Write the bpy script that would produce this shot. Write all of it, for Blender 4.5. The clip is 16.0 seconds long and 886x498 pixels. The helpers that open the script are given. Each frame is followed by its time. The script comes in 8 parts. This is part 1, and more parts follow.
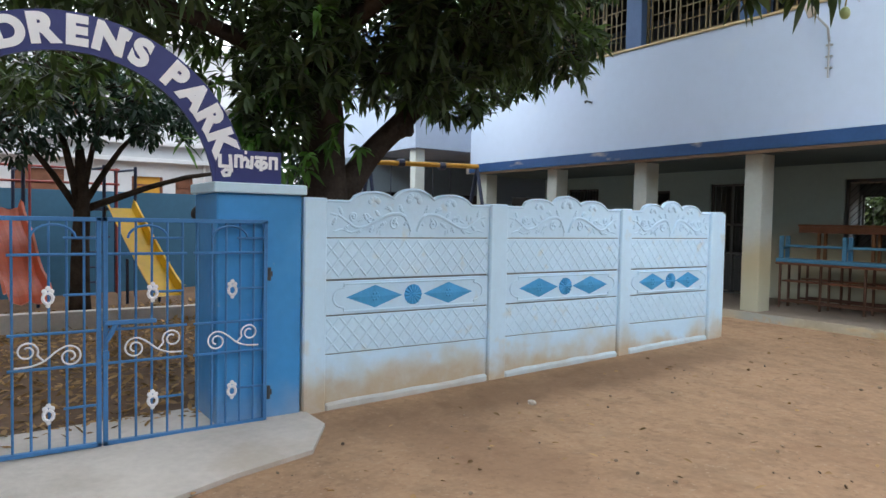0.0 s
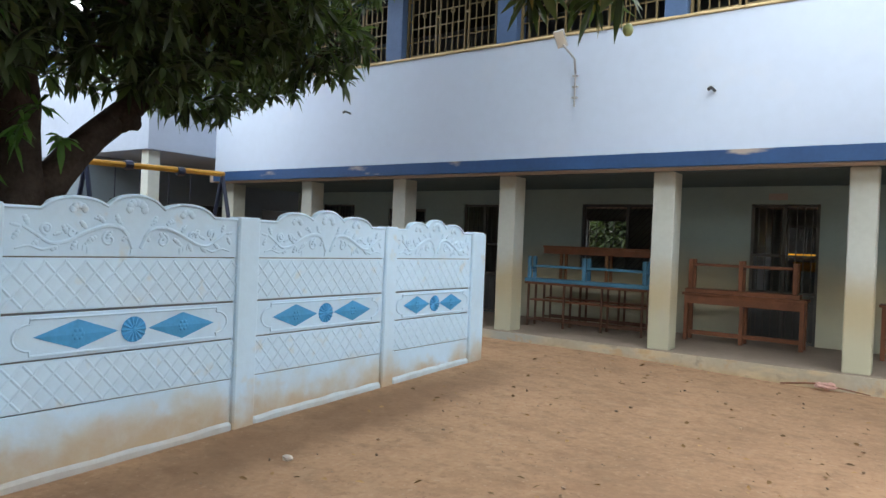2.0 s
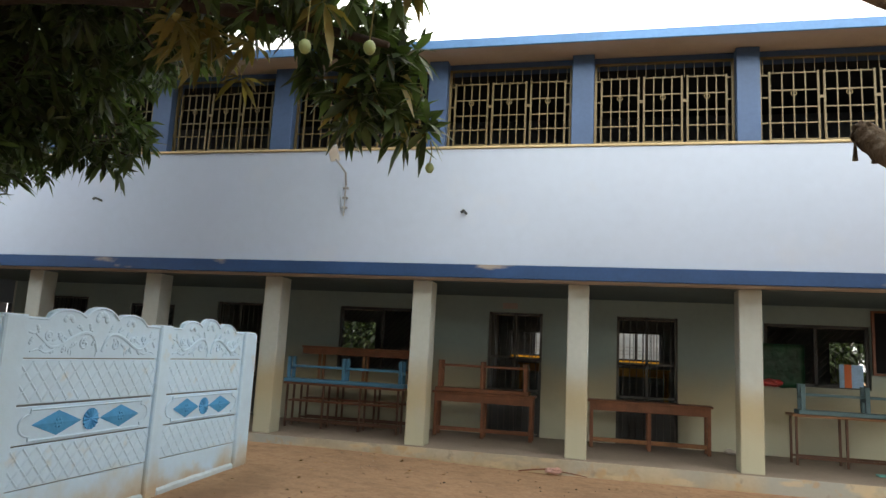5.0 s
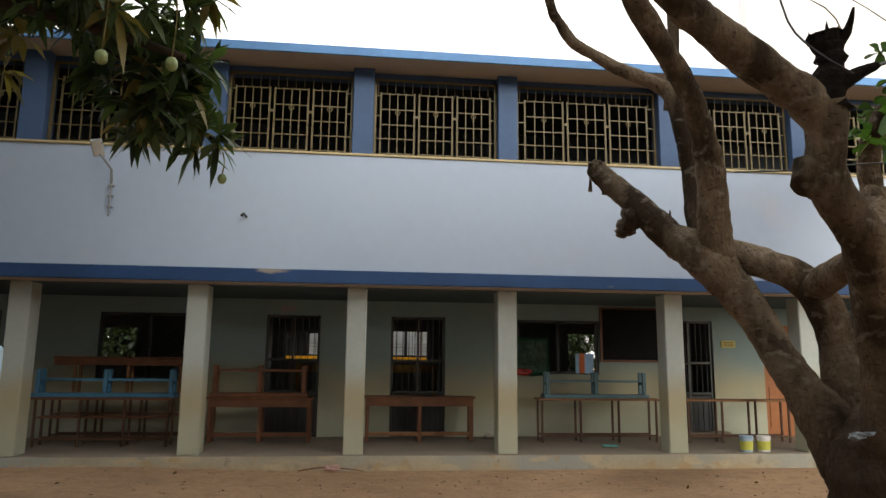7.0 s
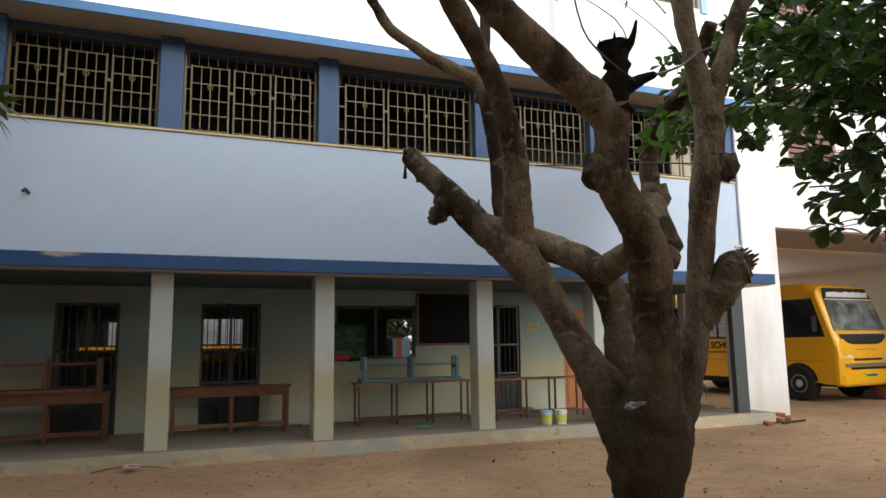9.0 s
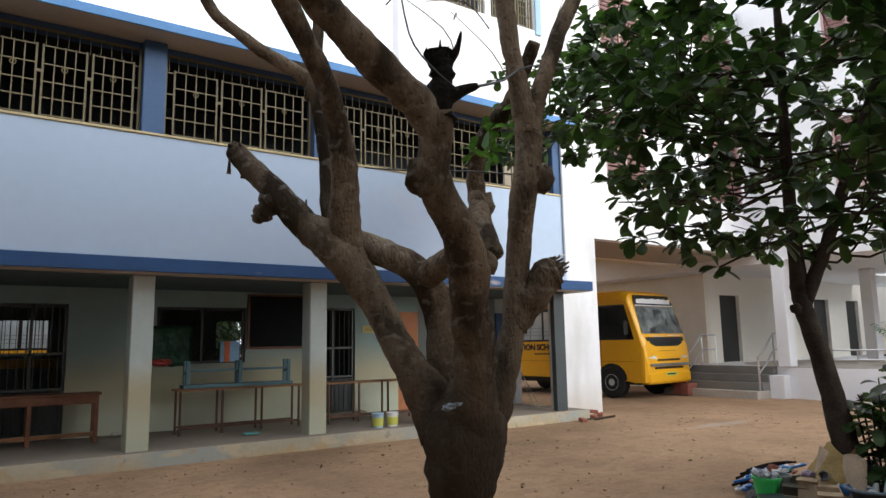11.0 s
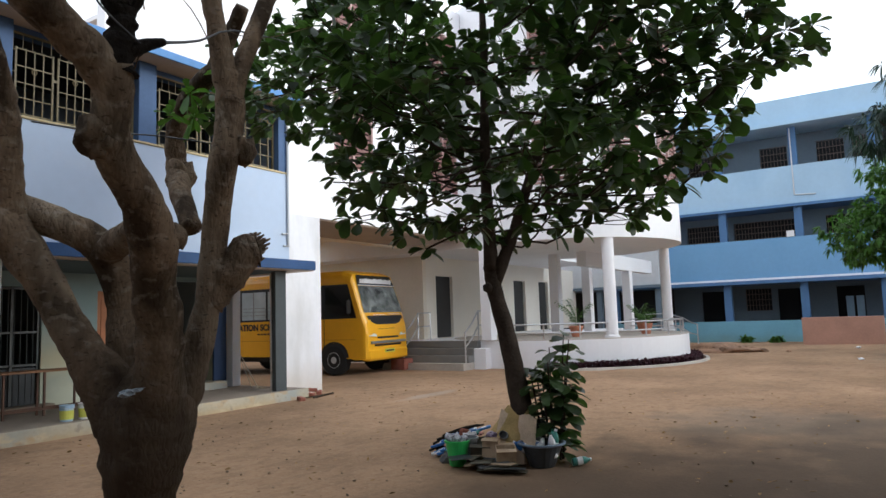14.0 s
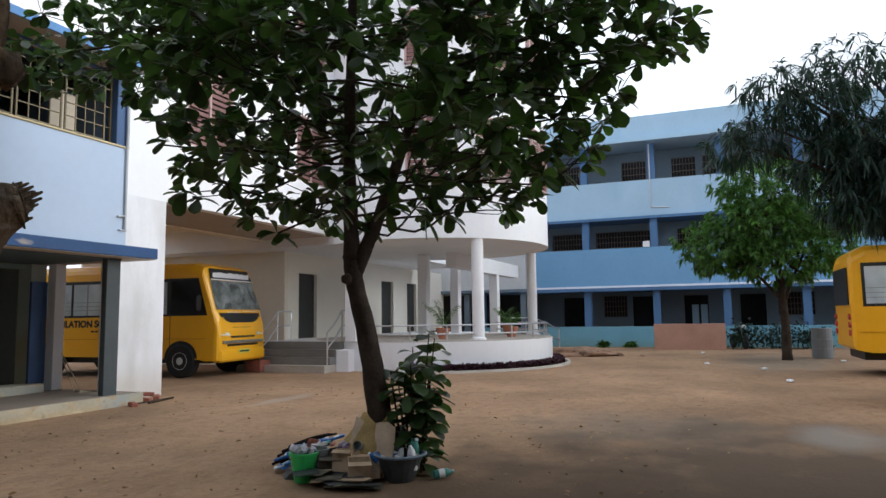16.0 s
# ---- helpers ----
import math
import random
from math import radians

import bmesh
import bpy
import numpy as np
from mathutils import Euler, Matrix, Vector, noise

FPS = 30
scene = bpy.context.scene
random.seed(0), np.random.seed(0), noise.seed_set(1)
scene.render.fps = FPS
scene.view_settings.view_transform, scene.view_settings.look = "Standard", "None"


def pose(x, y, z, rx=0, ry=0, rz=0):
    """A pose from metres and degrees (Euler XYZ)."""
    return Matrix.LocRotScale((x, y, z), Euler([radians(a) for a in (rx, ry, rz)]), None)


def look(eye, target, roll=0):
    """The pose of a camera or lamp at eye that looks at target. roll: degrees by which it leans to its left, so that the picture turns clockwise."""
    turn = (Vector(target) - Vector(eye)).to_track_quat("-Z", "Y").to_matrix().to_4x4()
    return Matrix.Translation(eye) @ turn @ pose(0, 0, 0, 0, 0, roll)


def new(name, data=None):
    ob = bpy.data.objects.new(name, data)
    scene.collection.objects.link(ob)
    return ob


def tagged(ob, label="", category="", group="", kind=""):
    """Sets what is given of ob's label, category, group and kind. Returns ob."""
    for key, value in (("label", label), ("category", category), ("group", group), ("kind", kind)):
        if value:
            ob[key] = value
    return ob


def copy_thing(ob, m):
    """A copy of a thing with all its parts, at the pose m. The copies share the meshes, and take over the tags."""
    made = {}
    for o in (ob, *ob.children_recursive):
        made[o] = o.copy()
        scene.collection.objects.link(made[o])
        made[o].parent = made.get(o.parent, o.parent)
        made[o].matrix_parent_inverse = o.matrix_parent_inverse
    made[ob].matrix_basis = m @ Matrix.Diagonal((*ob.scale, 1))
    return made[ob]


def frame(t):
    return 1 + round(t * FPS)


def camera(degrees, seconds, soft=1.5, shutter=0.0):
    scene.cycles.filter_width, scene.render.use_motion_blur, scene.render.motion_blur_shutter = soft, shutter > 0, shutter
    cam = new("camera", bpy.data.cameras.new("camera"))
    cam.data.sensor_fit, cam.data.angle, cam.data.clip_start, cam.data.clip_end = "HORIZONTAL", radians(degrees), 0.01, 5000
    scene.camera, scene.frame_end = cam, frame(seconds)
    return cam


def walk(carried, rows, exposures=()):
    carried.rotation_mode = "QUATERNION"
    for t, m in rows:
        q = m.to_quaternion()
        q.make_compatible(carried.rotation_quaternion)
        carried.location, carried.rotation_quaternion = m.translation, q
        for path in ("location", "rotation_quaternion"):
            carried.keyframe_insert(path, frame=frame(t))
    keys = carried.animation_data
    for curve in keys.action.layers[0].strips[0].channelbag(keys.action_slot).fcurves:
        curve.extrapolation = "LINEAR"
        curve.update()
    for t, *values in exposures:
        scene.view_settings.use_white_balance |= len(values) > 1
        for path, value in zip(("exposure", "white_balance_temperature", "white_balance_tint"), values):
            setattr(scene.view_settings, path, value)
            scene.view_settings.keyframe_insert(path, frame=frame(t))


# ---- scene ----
cam = camera(66.5, 16.0)
PATH = [
    (0, (1.236, -9.561, 1.494), (-0.425, -8.451, 1.409), 1.1),
    (0.5, (1.113, -9.46, 1.52), (-0.49, -8.269, 1.41), 1.5),
    (1, (0.92, -9.361, 1.515), (-0.55, -8.006, 1.458), 0.4),
    (1.5, (0.723, -9.213, 1.509), (-0.592, -7.706, 1.463), 0.1),
    (2, (0.546, -9.041, 1.522), (-0.609, -7.409, 1.502), 2.3),
    (2.5, (0.414, -8.957, 1.546), (-0.457, -7.157, 1.593), 0.4),
    (3, (0.298, -9.001, 1.57), (-0.369, -7.123, 1.728), 3.6),
    (3.5, (0.274, -9.175, 1.571), (-0.331, -7.289, 1.846), 3.7),
    (6, (0.214, -9.868, 1.515), (0.011, -7.903, 1.825), 1.4),
    (6.5, (0.162, -9.948, 1.56), (0.164, -7.973, 1.872), -0.1),
    (7, (0.138, -9.996, 1.576), (0.355, -8.033, 1.894), 0.6),
    (7.5, (0.168, -9.999, 1.571), (0.535, -8.06, 1.892), -0.1),
    (8, (0.185, -10.0, 1.572), (0.671, -8.086, 1.891), -0.5),
    (8.5, (0.186, -9.991, 1.568), (0.796, -8.11, 1.87), -0.6),
    (9, (0.201, -9.99, 1.573), (0.924, -8.146, 1.849), -0.8),
    (11.5, (0.319, -10.039, 1.571), (1.561, -8.496, 1.848), -1.5),
    (12, (0.308, -10.12, 1.583), (1.661, -8.672, 1.851), -2.1),
    (12.5, (0.33, -10.123, 1.58), (1.764, -8.755, 1.845), -2.0),
    (13, (0.365, -10.129, 1.574), (1.879, -8.845, 1.815), -2.4),
    (13.5, (0.395, -10.143, 1.569), (1.99, -8.957, 1.792), -2.5),
    (14, (0.485, -10.12, 1.554), (2.158, -9.042, 1.754), -1.9),
    (14.5, (0.643, -10.091, 1.539), (2.349, -9.066, 1.74), -0.8),
    (15, (0.786, -10.019, 1.548), (2.559, -9.109, 1.725), -1.1),
    (15.5, (0.985, -9.895, 1.51), (2.832, -9.148, 1.68), -0.9),
    (16, (1.251, -9.808, 1.475), (3.098, -9.068, 1.675), -0.8),
]
walk(cam, [(t, look(eye, target, roll)) for t, eye, target, roll in PATH], exposures=[(0, 0.97, 6100, 4), (2.5, 0.98, 6500, 4), (3.5, 1.02, 6800, 4), (6, 0.12, 7000, 4), (9, -0.22, 6600, 4), (11.5, -0.27, 6000, 4), (13.5, -0.34, 5900, 4), (16, -0.62, 5900, 4)])

# ---- sky and sun: bright hazy late afternoon ----
world = bpy.data.worlds.new("sky")
scene.world = world
world.use_nodes = True
wn, wl = world.node_tree.nodes, world.node_tree.links
bg = wn["Background"]
sky = wn.new("ShaderNodeTexSky")
sky.sky_type, sky.sun_disc = "NISHITA", False
sky.sun_elevation, sky.sun_rotation = radians(16.5), radians(162)
sky.air_density, sky.dust_density = 1.0, 4.0
veil = wn.new("ShaderNodeMix")
veil.data_type = "RGBA"
veil.inputs[0].default_value = 0.85
wl.new(sky.outputs[0], veil.inputs[6])
veil.inputs[7].default_value = (16.5, 16.1, 16.9, 1)
wl.new(veil.outputs[2], bg.inputs[0])
bg.inputs[1].default_value = 0.138

sun_lamp = bpy.data.lights.new("sun", "SUN")
sun_lamp.energy, sun_lamp.angle, sun_lamp.color = 3.0, radians(35), (1, 0.96, 0.91)
sun = new("sun", sun_lamp)
sun.matrix_world = look((5.6, -17, 5.3), (0, 0, 0))

# ---- materials ----
def mat(name, col, rough=0.8, var=0.12, scale=1.5, fine=30.0, bump=0.15, metal=0.0, extra=None, spec=0.4, island=0.0):
    m = bpy.data.materials.new(name)
    m.use_nodes = True
    n, l = m.node_tree.nodes, m.node_tree.links
    b = n["Principled BSDF"]
    co = n.new("ShaderNodeTexCoord")
    big, small = n.new("ShaderNodeTexNoise"), n.new("ShaderNodeTexNoise")
    big.inputs["Scale"].default_value, small.inputs["Scale"].default_value = scale, fine
    big.inputs["Detail"].default_value, small.inputs["Detail"].default_value = 4, 3
    l.new(co.outputs["Object"], big.inputs["Vector"])
    l.new(co.outputs["Object"], small.inputs["Vector"])
    add = n.new("ShaderNodeMath")
    add.operation = "MULTIPLY_ADD"
    l.new(small.outputs[0], add.inputs[0])
    add.inputs[1].default_value = 0.5
    l.new(big.outputs[0], add.inputs[2])
    ramp = n.new("ShaderNodeValToRGB")
    ramp.color_ramp.elements[0].position, ramp.color_ramp.elements[1].position = 0.5, 1.0
    ramp.color_ramp.elements[0].color = (*[c * (1 - var) for c in col], 1)
    ramp.color_ramp.elements[1].color = (*[min(1, c * (1 + var)) for c in col], 1)
    l.new(add.outputs[0], ramp.inputs[0])
    out = ramp.outputs[0]
    if island:
        geo = n.new("ShaderNodeNewGeometry")
        hsv = n.new("ShaderNodeHueSaturation")
        mr = n.new("ShaderNodeMapRange")
        mr.inputs[3].default_value, mr.inputs[4].default_value = 1 - island, 1 + island
        l.new(geo.outputs["Random Per Island"], mr.inputs[0])
        l.new(mr.outputs[0], hsv.inputs["Value"])
        l.new(out, hsv.inputs["Color"])
        out = hsv.outputs[0]
    if extra:
        out = extra(n, l, co, big, small, out)
    l.new(out, b.inputs["Base Color"])
    b.inputs["Roughness"].default_value, b.inputs["Metallic"].default_value = rough, metal
    b.inputs["Specular IOR Level"].default_value = spec
    if bump:
        bm_ = n.new("ShaderNodeBump")
        bm_.inputs["Strength"].default_value, bm_.inputs["Distance"].default_value = bump, 0.02
        l.new(add.outputs[0], bm_.inputs["Height"])
        l.new(bm_.outputs[0], b.inputs["Normal"])
    return m


def mixer(n, l, fac, a, col):
    mx = n.new("ShaderNodeMix")
    mx.data_type = "RGBA"
    l.new(fac, mx.inputs[0])
    l.new(a, mx.inputs[6])
    mx.inputs[7].default_value = (*col, 1)
    return mx.outputs[2]


def band(z0, z1, col, amount=1.0, wob=0.25, scale=2.2):
    """A tone, dirt as well as painted shade, full at height z0 and gone at z1, with a ragged edge."""
    def f(n, l, co, big, small, out):
        sep = n.new("ShaderNodeSeparateXYZ")
        l.new(co.outputs["Object"], sep.inputs[0])
        ns = n.new("ShaderNodeTexNoise")
        ns.inputs["Scale"].default_value, ns.inputs["Detail"].default_value = scale, 6
        l.new(co.outputs["Object"], ns.inputs["Vector"])
        w = n.new("ShaderNodeMath")
        w.operation = "MULTIPLY_ADD"
        l.new(ns.outputs[0], w.inputs[0])
        w.inputs[1].default_value = wob * 2
        l.new(sep.outputs[2], w.inputs[2])
        mr = n.new("ShaderNodeMapRange")
        mr.inputs[1].default_value, mr.inputs[2].default_value = z0 + wob, z1 + wob
        mr.inputs[3].default_value, mr.inputs[4].default_value = amount, 0
        mr.interpolation_type = "SMOOTHSTEP"
        l.new(w.outputs[0], mr.inputs[0])
        return mixer(n, l, mr.outputs[0], out, col)
    return f


def blots(col, lo=0.55, hi=0.75, scale=0.8, amount=1.0, stretch=(1, 1, 1)):
    def f(n, l, co, big, small, out):
        mp = n.new("ShaderNodeMapping")
        mp.inputs["Scale"].default_value = stretch
        l.new(co.outputs["Object"], mp.inputs[0])
        ns = n.new("ShaderNodeTexNoise")
        ns.inputs["Scale"].default_value, ns.inputs["Detail"].default_value = scale, 6
        l.new(mp.outputs[0], ns.inputs["Vector"])
        mr = n.new("ShaderNodeMapRange")
        mr.inputs[1].default_value, mr.inputs[2].default_value = lo, hi
        mr.inputs[4].default_value = amount
        l.new(ns.outputs[0], mr.inputs[0])
        return mixer(n, l, mr.outputs[0], out, col)
    return f


def both(*fs):
    def f(n, l, co, big, small, out):
        for g in fs:
            out = g(n, l, co, big, small, out)
        return out
    return f


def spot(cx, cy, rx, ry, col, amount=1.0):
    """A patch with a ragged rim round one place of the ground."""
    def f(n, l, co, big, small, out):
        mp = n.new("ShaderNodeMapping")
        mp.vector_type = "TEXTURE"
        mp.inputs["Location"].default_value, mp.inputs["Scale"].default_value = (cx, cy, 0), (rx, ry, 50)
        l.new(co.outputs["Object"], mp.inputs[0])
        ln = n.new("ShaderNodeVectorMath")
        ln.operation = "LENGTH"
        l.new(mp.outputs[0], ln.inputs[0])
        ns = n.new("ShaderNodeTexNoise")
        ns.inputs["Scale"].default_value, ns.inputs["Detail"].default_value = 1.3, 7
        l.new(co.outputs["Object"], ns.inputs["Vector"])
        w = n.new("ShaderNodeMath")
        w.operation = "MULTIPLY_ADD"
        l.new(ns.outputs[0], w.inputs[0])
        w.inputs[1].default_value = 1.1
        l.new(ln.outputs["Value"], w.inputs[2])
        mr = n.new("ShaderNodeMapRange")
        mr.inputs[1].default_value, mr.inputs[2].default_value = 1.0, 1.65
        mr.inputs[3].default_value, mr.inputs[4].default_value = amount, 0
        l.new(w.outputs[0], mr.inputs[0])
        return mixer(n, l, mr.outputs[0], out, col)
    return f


SOIL = mat("soil", (0.36, 0.231, 0.14), 0.95, 0.2, 0.5, 23, 0.55, extra=both(
    blots((0.19, 0.122, 0.075), 0.5, 0.72, 0.35, 0.7), blots((0.17, 0.108, 0.066), 0.53, 0.68, 2.1, 0.3, (1, 1.5, 1)), blots((0.16, 0.10, 0.06), 0.57, 0.68, 13, 0.35), blots((0.40, 0.28, 0.18), 0.6, 0.8, 2.5, 0.5), blots((0.17, 0.12, 0.08), 0.5, 0.64, 4.2, 0.25, (1, 1.3, 1)), blots((0.44, 0.31, 0.2), 0.54, 0.66, 9.5, 0.22, (1.2, 1, 1)),
    blots((0.21, 0.12, 0.07), 0.56, 0.74, 5.3, 0.4), blots((0.45, 0.33, 0.23), 0.62, 0.7, 26, 0.5), blots((0.13, 0.08, 0.05), 0.66, 0.72, 38, 0.6),
    spot(-3.45, -4.8, 0.5, 2.9, (0.16, 0.095, 0.055), 0.6), spot(-2.4, -6.8, 1.2, 0.5, (0.21, 0.125, 0.075), 0.5), spot(1.5, -5.0, 3.0, 0.35, (0.23, 0.14, 0.085), 0.5),
    # dark patches from x 6 to 11: mottled earth with tree shade painted in
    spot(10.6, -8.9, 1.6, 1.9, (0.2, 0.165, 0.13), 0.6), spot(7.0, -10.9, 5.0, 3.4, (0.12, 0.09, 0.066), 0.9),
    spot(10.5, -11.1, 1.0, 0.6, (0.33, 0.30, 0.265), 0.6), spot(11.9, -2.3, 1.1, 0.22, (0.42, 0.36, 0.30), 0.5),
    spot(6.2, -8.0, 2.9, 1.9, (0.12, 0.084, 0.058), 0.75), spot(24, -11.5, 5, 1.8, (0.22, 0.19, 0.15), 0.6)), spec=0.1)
LITTERED = mat("park_soil", (0.135, 0.088, 0.056), 0.95, 0.25, 1.2, 18, 0.5, spec=0.1)
WHITE_WALL = mat("white_blue_limewash", (0.465, 0.56, 0.715), 0.75, 0.035, 0.5, 8, 0.12, extra=both(
    blots((0.48, 0.55, 0.70), 0.5, 0.8, 0.45, 0.5, (1, 1, 0.35)), blots((0.64, 0.61, 0.60), 0.6, 0.85, 0.9, 0.35)))
CREAM_WHITE = mat("white_paint", (0.86, 0.86, 0.88), 0.7, 0.03, 0.4, 8, 0.1, extra=blots((0.72, 0.72, 0.74), 0.55, 0.85, 0.6, 0.5, (1, 1, 0.3)))
PIER_WHITE = mat("stained_white_paint", (0.80, 0.80, 0.83), 0.75, 0.05, 0.7, 10, 0.15, extra=both(
    blots((0.5, 0.49, 0.47), 0.5, 0.75, 1.6, 0.55, (1, 1, 0.25)), band(0.0, 0.9, (0.55, 0.48, 0.40), 0.6)))
FASCIA = mat("blue_fascia_paint", (0.02, 0.065, 0.18), 0.6, 0.15, 2, 20, 0.1, extra=blots((0.42, 0.36, 0.30), 0.66, 0.72, 0.9, 0.8, (1, 1, 3)))
ROOF_BLUE = mat("light_blue_edge_paint", (0.11, 0.26, 0.54), 0.6, 0.12, 2, 20, 0.1)
PILLAR_BLUE = mat("blue_pillar_paint", (0.06, 0.115, 0.24), 0.6, 0.12, 1.4, 20, 0.1)
SOFFIT = mat("soffit_plaster", (0.44, 0.38, 0.33), 0.85, 0.08, 1.2, 12, 0.1)
COLUMN = mat("grey_green_column_paint", (0.48, 0.53, 0.51), 0.75, 0.08, 1.4, 14, 0.12, extra=both(
    band(0.95, 1.55, (0.43, 0.36, 0.20), 0.8, 0.22, 2.6), band(0.45, 0.95, (0.47, 0.49, 0.38), 0.75, 0.2, 3), blots((0.42, 0.42, 0.38), 0.58, 0.8, 2.5, 0.4)))
# verandah shade painted into the dark upper tone and pale foot; yellow is stain
BACK_WALL = mat("shaded_grey_green_wall", (0.26, 0.35, 0.355), 0.8, 0.06, 0.9, 12, 0.1, extra=both(
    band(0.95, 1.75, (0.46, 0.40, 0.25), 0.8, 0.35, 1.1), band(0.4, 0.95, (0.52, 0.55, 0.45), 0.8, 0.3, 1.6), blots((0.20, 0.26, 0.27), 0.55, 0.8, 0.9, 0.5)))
# ceiling sheet toned down so the verandah's shade lies in its colour
CEILING = mat("shade_toned_ceiling", (0.075, 0.115, 0.135), 0.9, 0.1, 1, 12, 0.1)
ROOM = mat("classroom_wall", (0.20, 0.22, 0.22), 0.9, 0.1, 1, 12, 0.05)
PLINTH = mat("plinth_cement", (0.44, 0.40, 0.31), 0.9, 0.15, 1.5, 16, 0.3, extra=both(
    band(-0.1, 0.19, (0.46, 0.32, 0.15), 0.75, 0.07, 4), blots((0.34, 0.37, 0.36), 0.5, 0.6, 0.55, 0.75, (1, 1, 0.5)), blots((0.56, 0.46, 0.30), 0.55, 0.65, 2.4, 0.7, (1, 1, 3)), blots((0.46, 0.31, 0.16), 0.58, 0.66, 4.2, 0.6), blots((0.25, 0.22, 0.18), 0.62, 0.7, 6, 0.6)))
FLOOR_CEM = mat("verandah_cement_floor", (0.25, 0.205, 0.165), 0.7, 0.15, 1, 14, 0.15)
GRILLE = mat("cream_grille_paint", (0.16, 0.125, 0.062), 0.5, 0.15, 3, 30, 0.05)
FRAME_YEL = mat("ochre_sill_paint", (0.55, 0.45, 0.26), 0.6, 0.15, 3, 30, 0.05)
# near-black for sheets that stand in for unlit depth behind openings
DARK = mat("unlit_depth_black", (0.02, 0.022, 0.025), 0.9, 0.2, 1, 10, 0)
DARK_DOOR = mat("dark_painted_steel", (0.045, 0.05, 0.055), 0.5, 0.2, 2, 20, 0.05)
STEEL = mat("grey_steel_bar", (0.085, 0.09, 0.09), 0.45, 0.2, 4, 30, 0.05, metal=0.4)
WOOD = mat("brown_stained_wood", (0.17, 0.068, 0.034), 0.5, 0.3, 5, 40, 0.2, extra=blots((0.12, 0.05, 0.025), 0.5, 0.7, 4, 0.6, (0.15, 1, 1)))
WOOD_LIGHT = mat("worn_orange_wood", (0.25, 0.12, 0.055), 0.55, 0.3, 5, 40, 0.2, extra=blots((0.2, 0.09, 0.04), 0.5, 0.7, 4, 0.6, (0.15, 1, 1)))
RUST_STEEL = mat("brown_steel_leg", (0.10, 0.05, 0.032), 0.6, 0.25, 4, 30, 0.1, metal=0.2)
BENCH_BLUE = mat("blue_bench_paint", (0.07, 0.22, 0.38), 0.5, 0.2, 3, 30, 0.1)
TEAL = mat("teal_bench_paint", (0.10, 0.19, 0.23), 0.5, 0.2, 3, 30, 0.1)
BOARD_BLACK = mat("blackboard", (0.010, 0.011, 0.013), 0.7, 0.3, 1, 10, 0.02, spec=0.1)
ORANGE_DOOR = mat("orange_brown_door", (0.38, 0.14, 0.05), 0.5, 0.15, 2, 20, 0.05)
PRECAST = mat("pale_blue_precast", (0.57, 0.77, 0.94), 0.8, 0.05, 1.2, 16, 0.15, extra=both(
    band(0.0, 0.40, (0.52, 0.44, 0.29), 0.8, 0.42, 2.2), band(-0.05, 0.22, (0.47, 0.33, 0.18), 0.6, 0.35, 4.5), blots((0.60, 0.55, 0.45), 0.62, 0.72, 5, 0.35), blots((0.58, 0.62, 0.66), 0.6, 0.85, 2.5, 0.5)))
PRECAST_FOOT = mat("muddy_blue_footing", (0.52, 0.63, 0.69), 0.85, 0.1, 2, 16, 0.25, extra=both(
    band(-0.12, 0.12, (0.42, 0.30, 0.18), 0.55, 0.15, 3.5),))
DIAMOND = mat("sky_blue_paint", (0.075, 0.34, 0.66), 0.6, 0.12, 5, 30, 0.15)
GROOVE = mat("panel_joint", (0.16, 0.18, 0.20), 0.9, 0.2, 4, 20, 0)
GATE_BLUE = mat("blue_gate_paint", (0.055, 0.18, 0.40), 0.45, 0.15, 3, 30, 0.08)
PILLAR_SKY = mat("bright_blue_pillar_paint", (0.055, 0.26, 0.57), 0.6, 0.08, 1.2, 14, 0.12, extra=both(band(-0.15, 0.28, (0.38, 0.40, 0.42), 0.4, 0.2, 4), blots((0.10, 0.33, 0.62), 0.55, 0.75, 1.8, 0.5), blots((0.35, 0.42, 0.5), 0.68, 0.74, 9, 0.4)))
CAP = mat("pale_blue_cap", (0.55, 0.74, 0.86), 0.7, 0.06, 2, 14, 0.1)
SIGN_NAVY = mat("navy_sign_board", (0.028, 0.036, 0.15), 0.45, 0.1, 2, 20, 0.02)
WHITE_PLAIN = mat("white_letter", (0.80, 0.80, 0.82), 0.5, 0.02, 3, 20, 0)
CONCRETE = mat("grey_concrete", (0.47, 0.43, 0.38), 0.9, 0.15, 1.4, 16, 0.3, extra=blots((0.36, 0.30, 0.23), 0.52, 0.75, 1.8, 0.6))
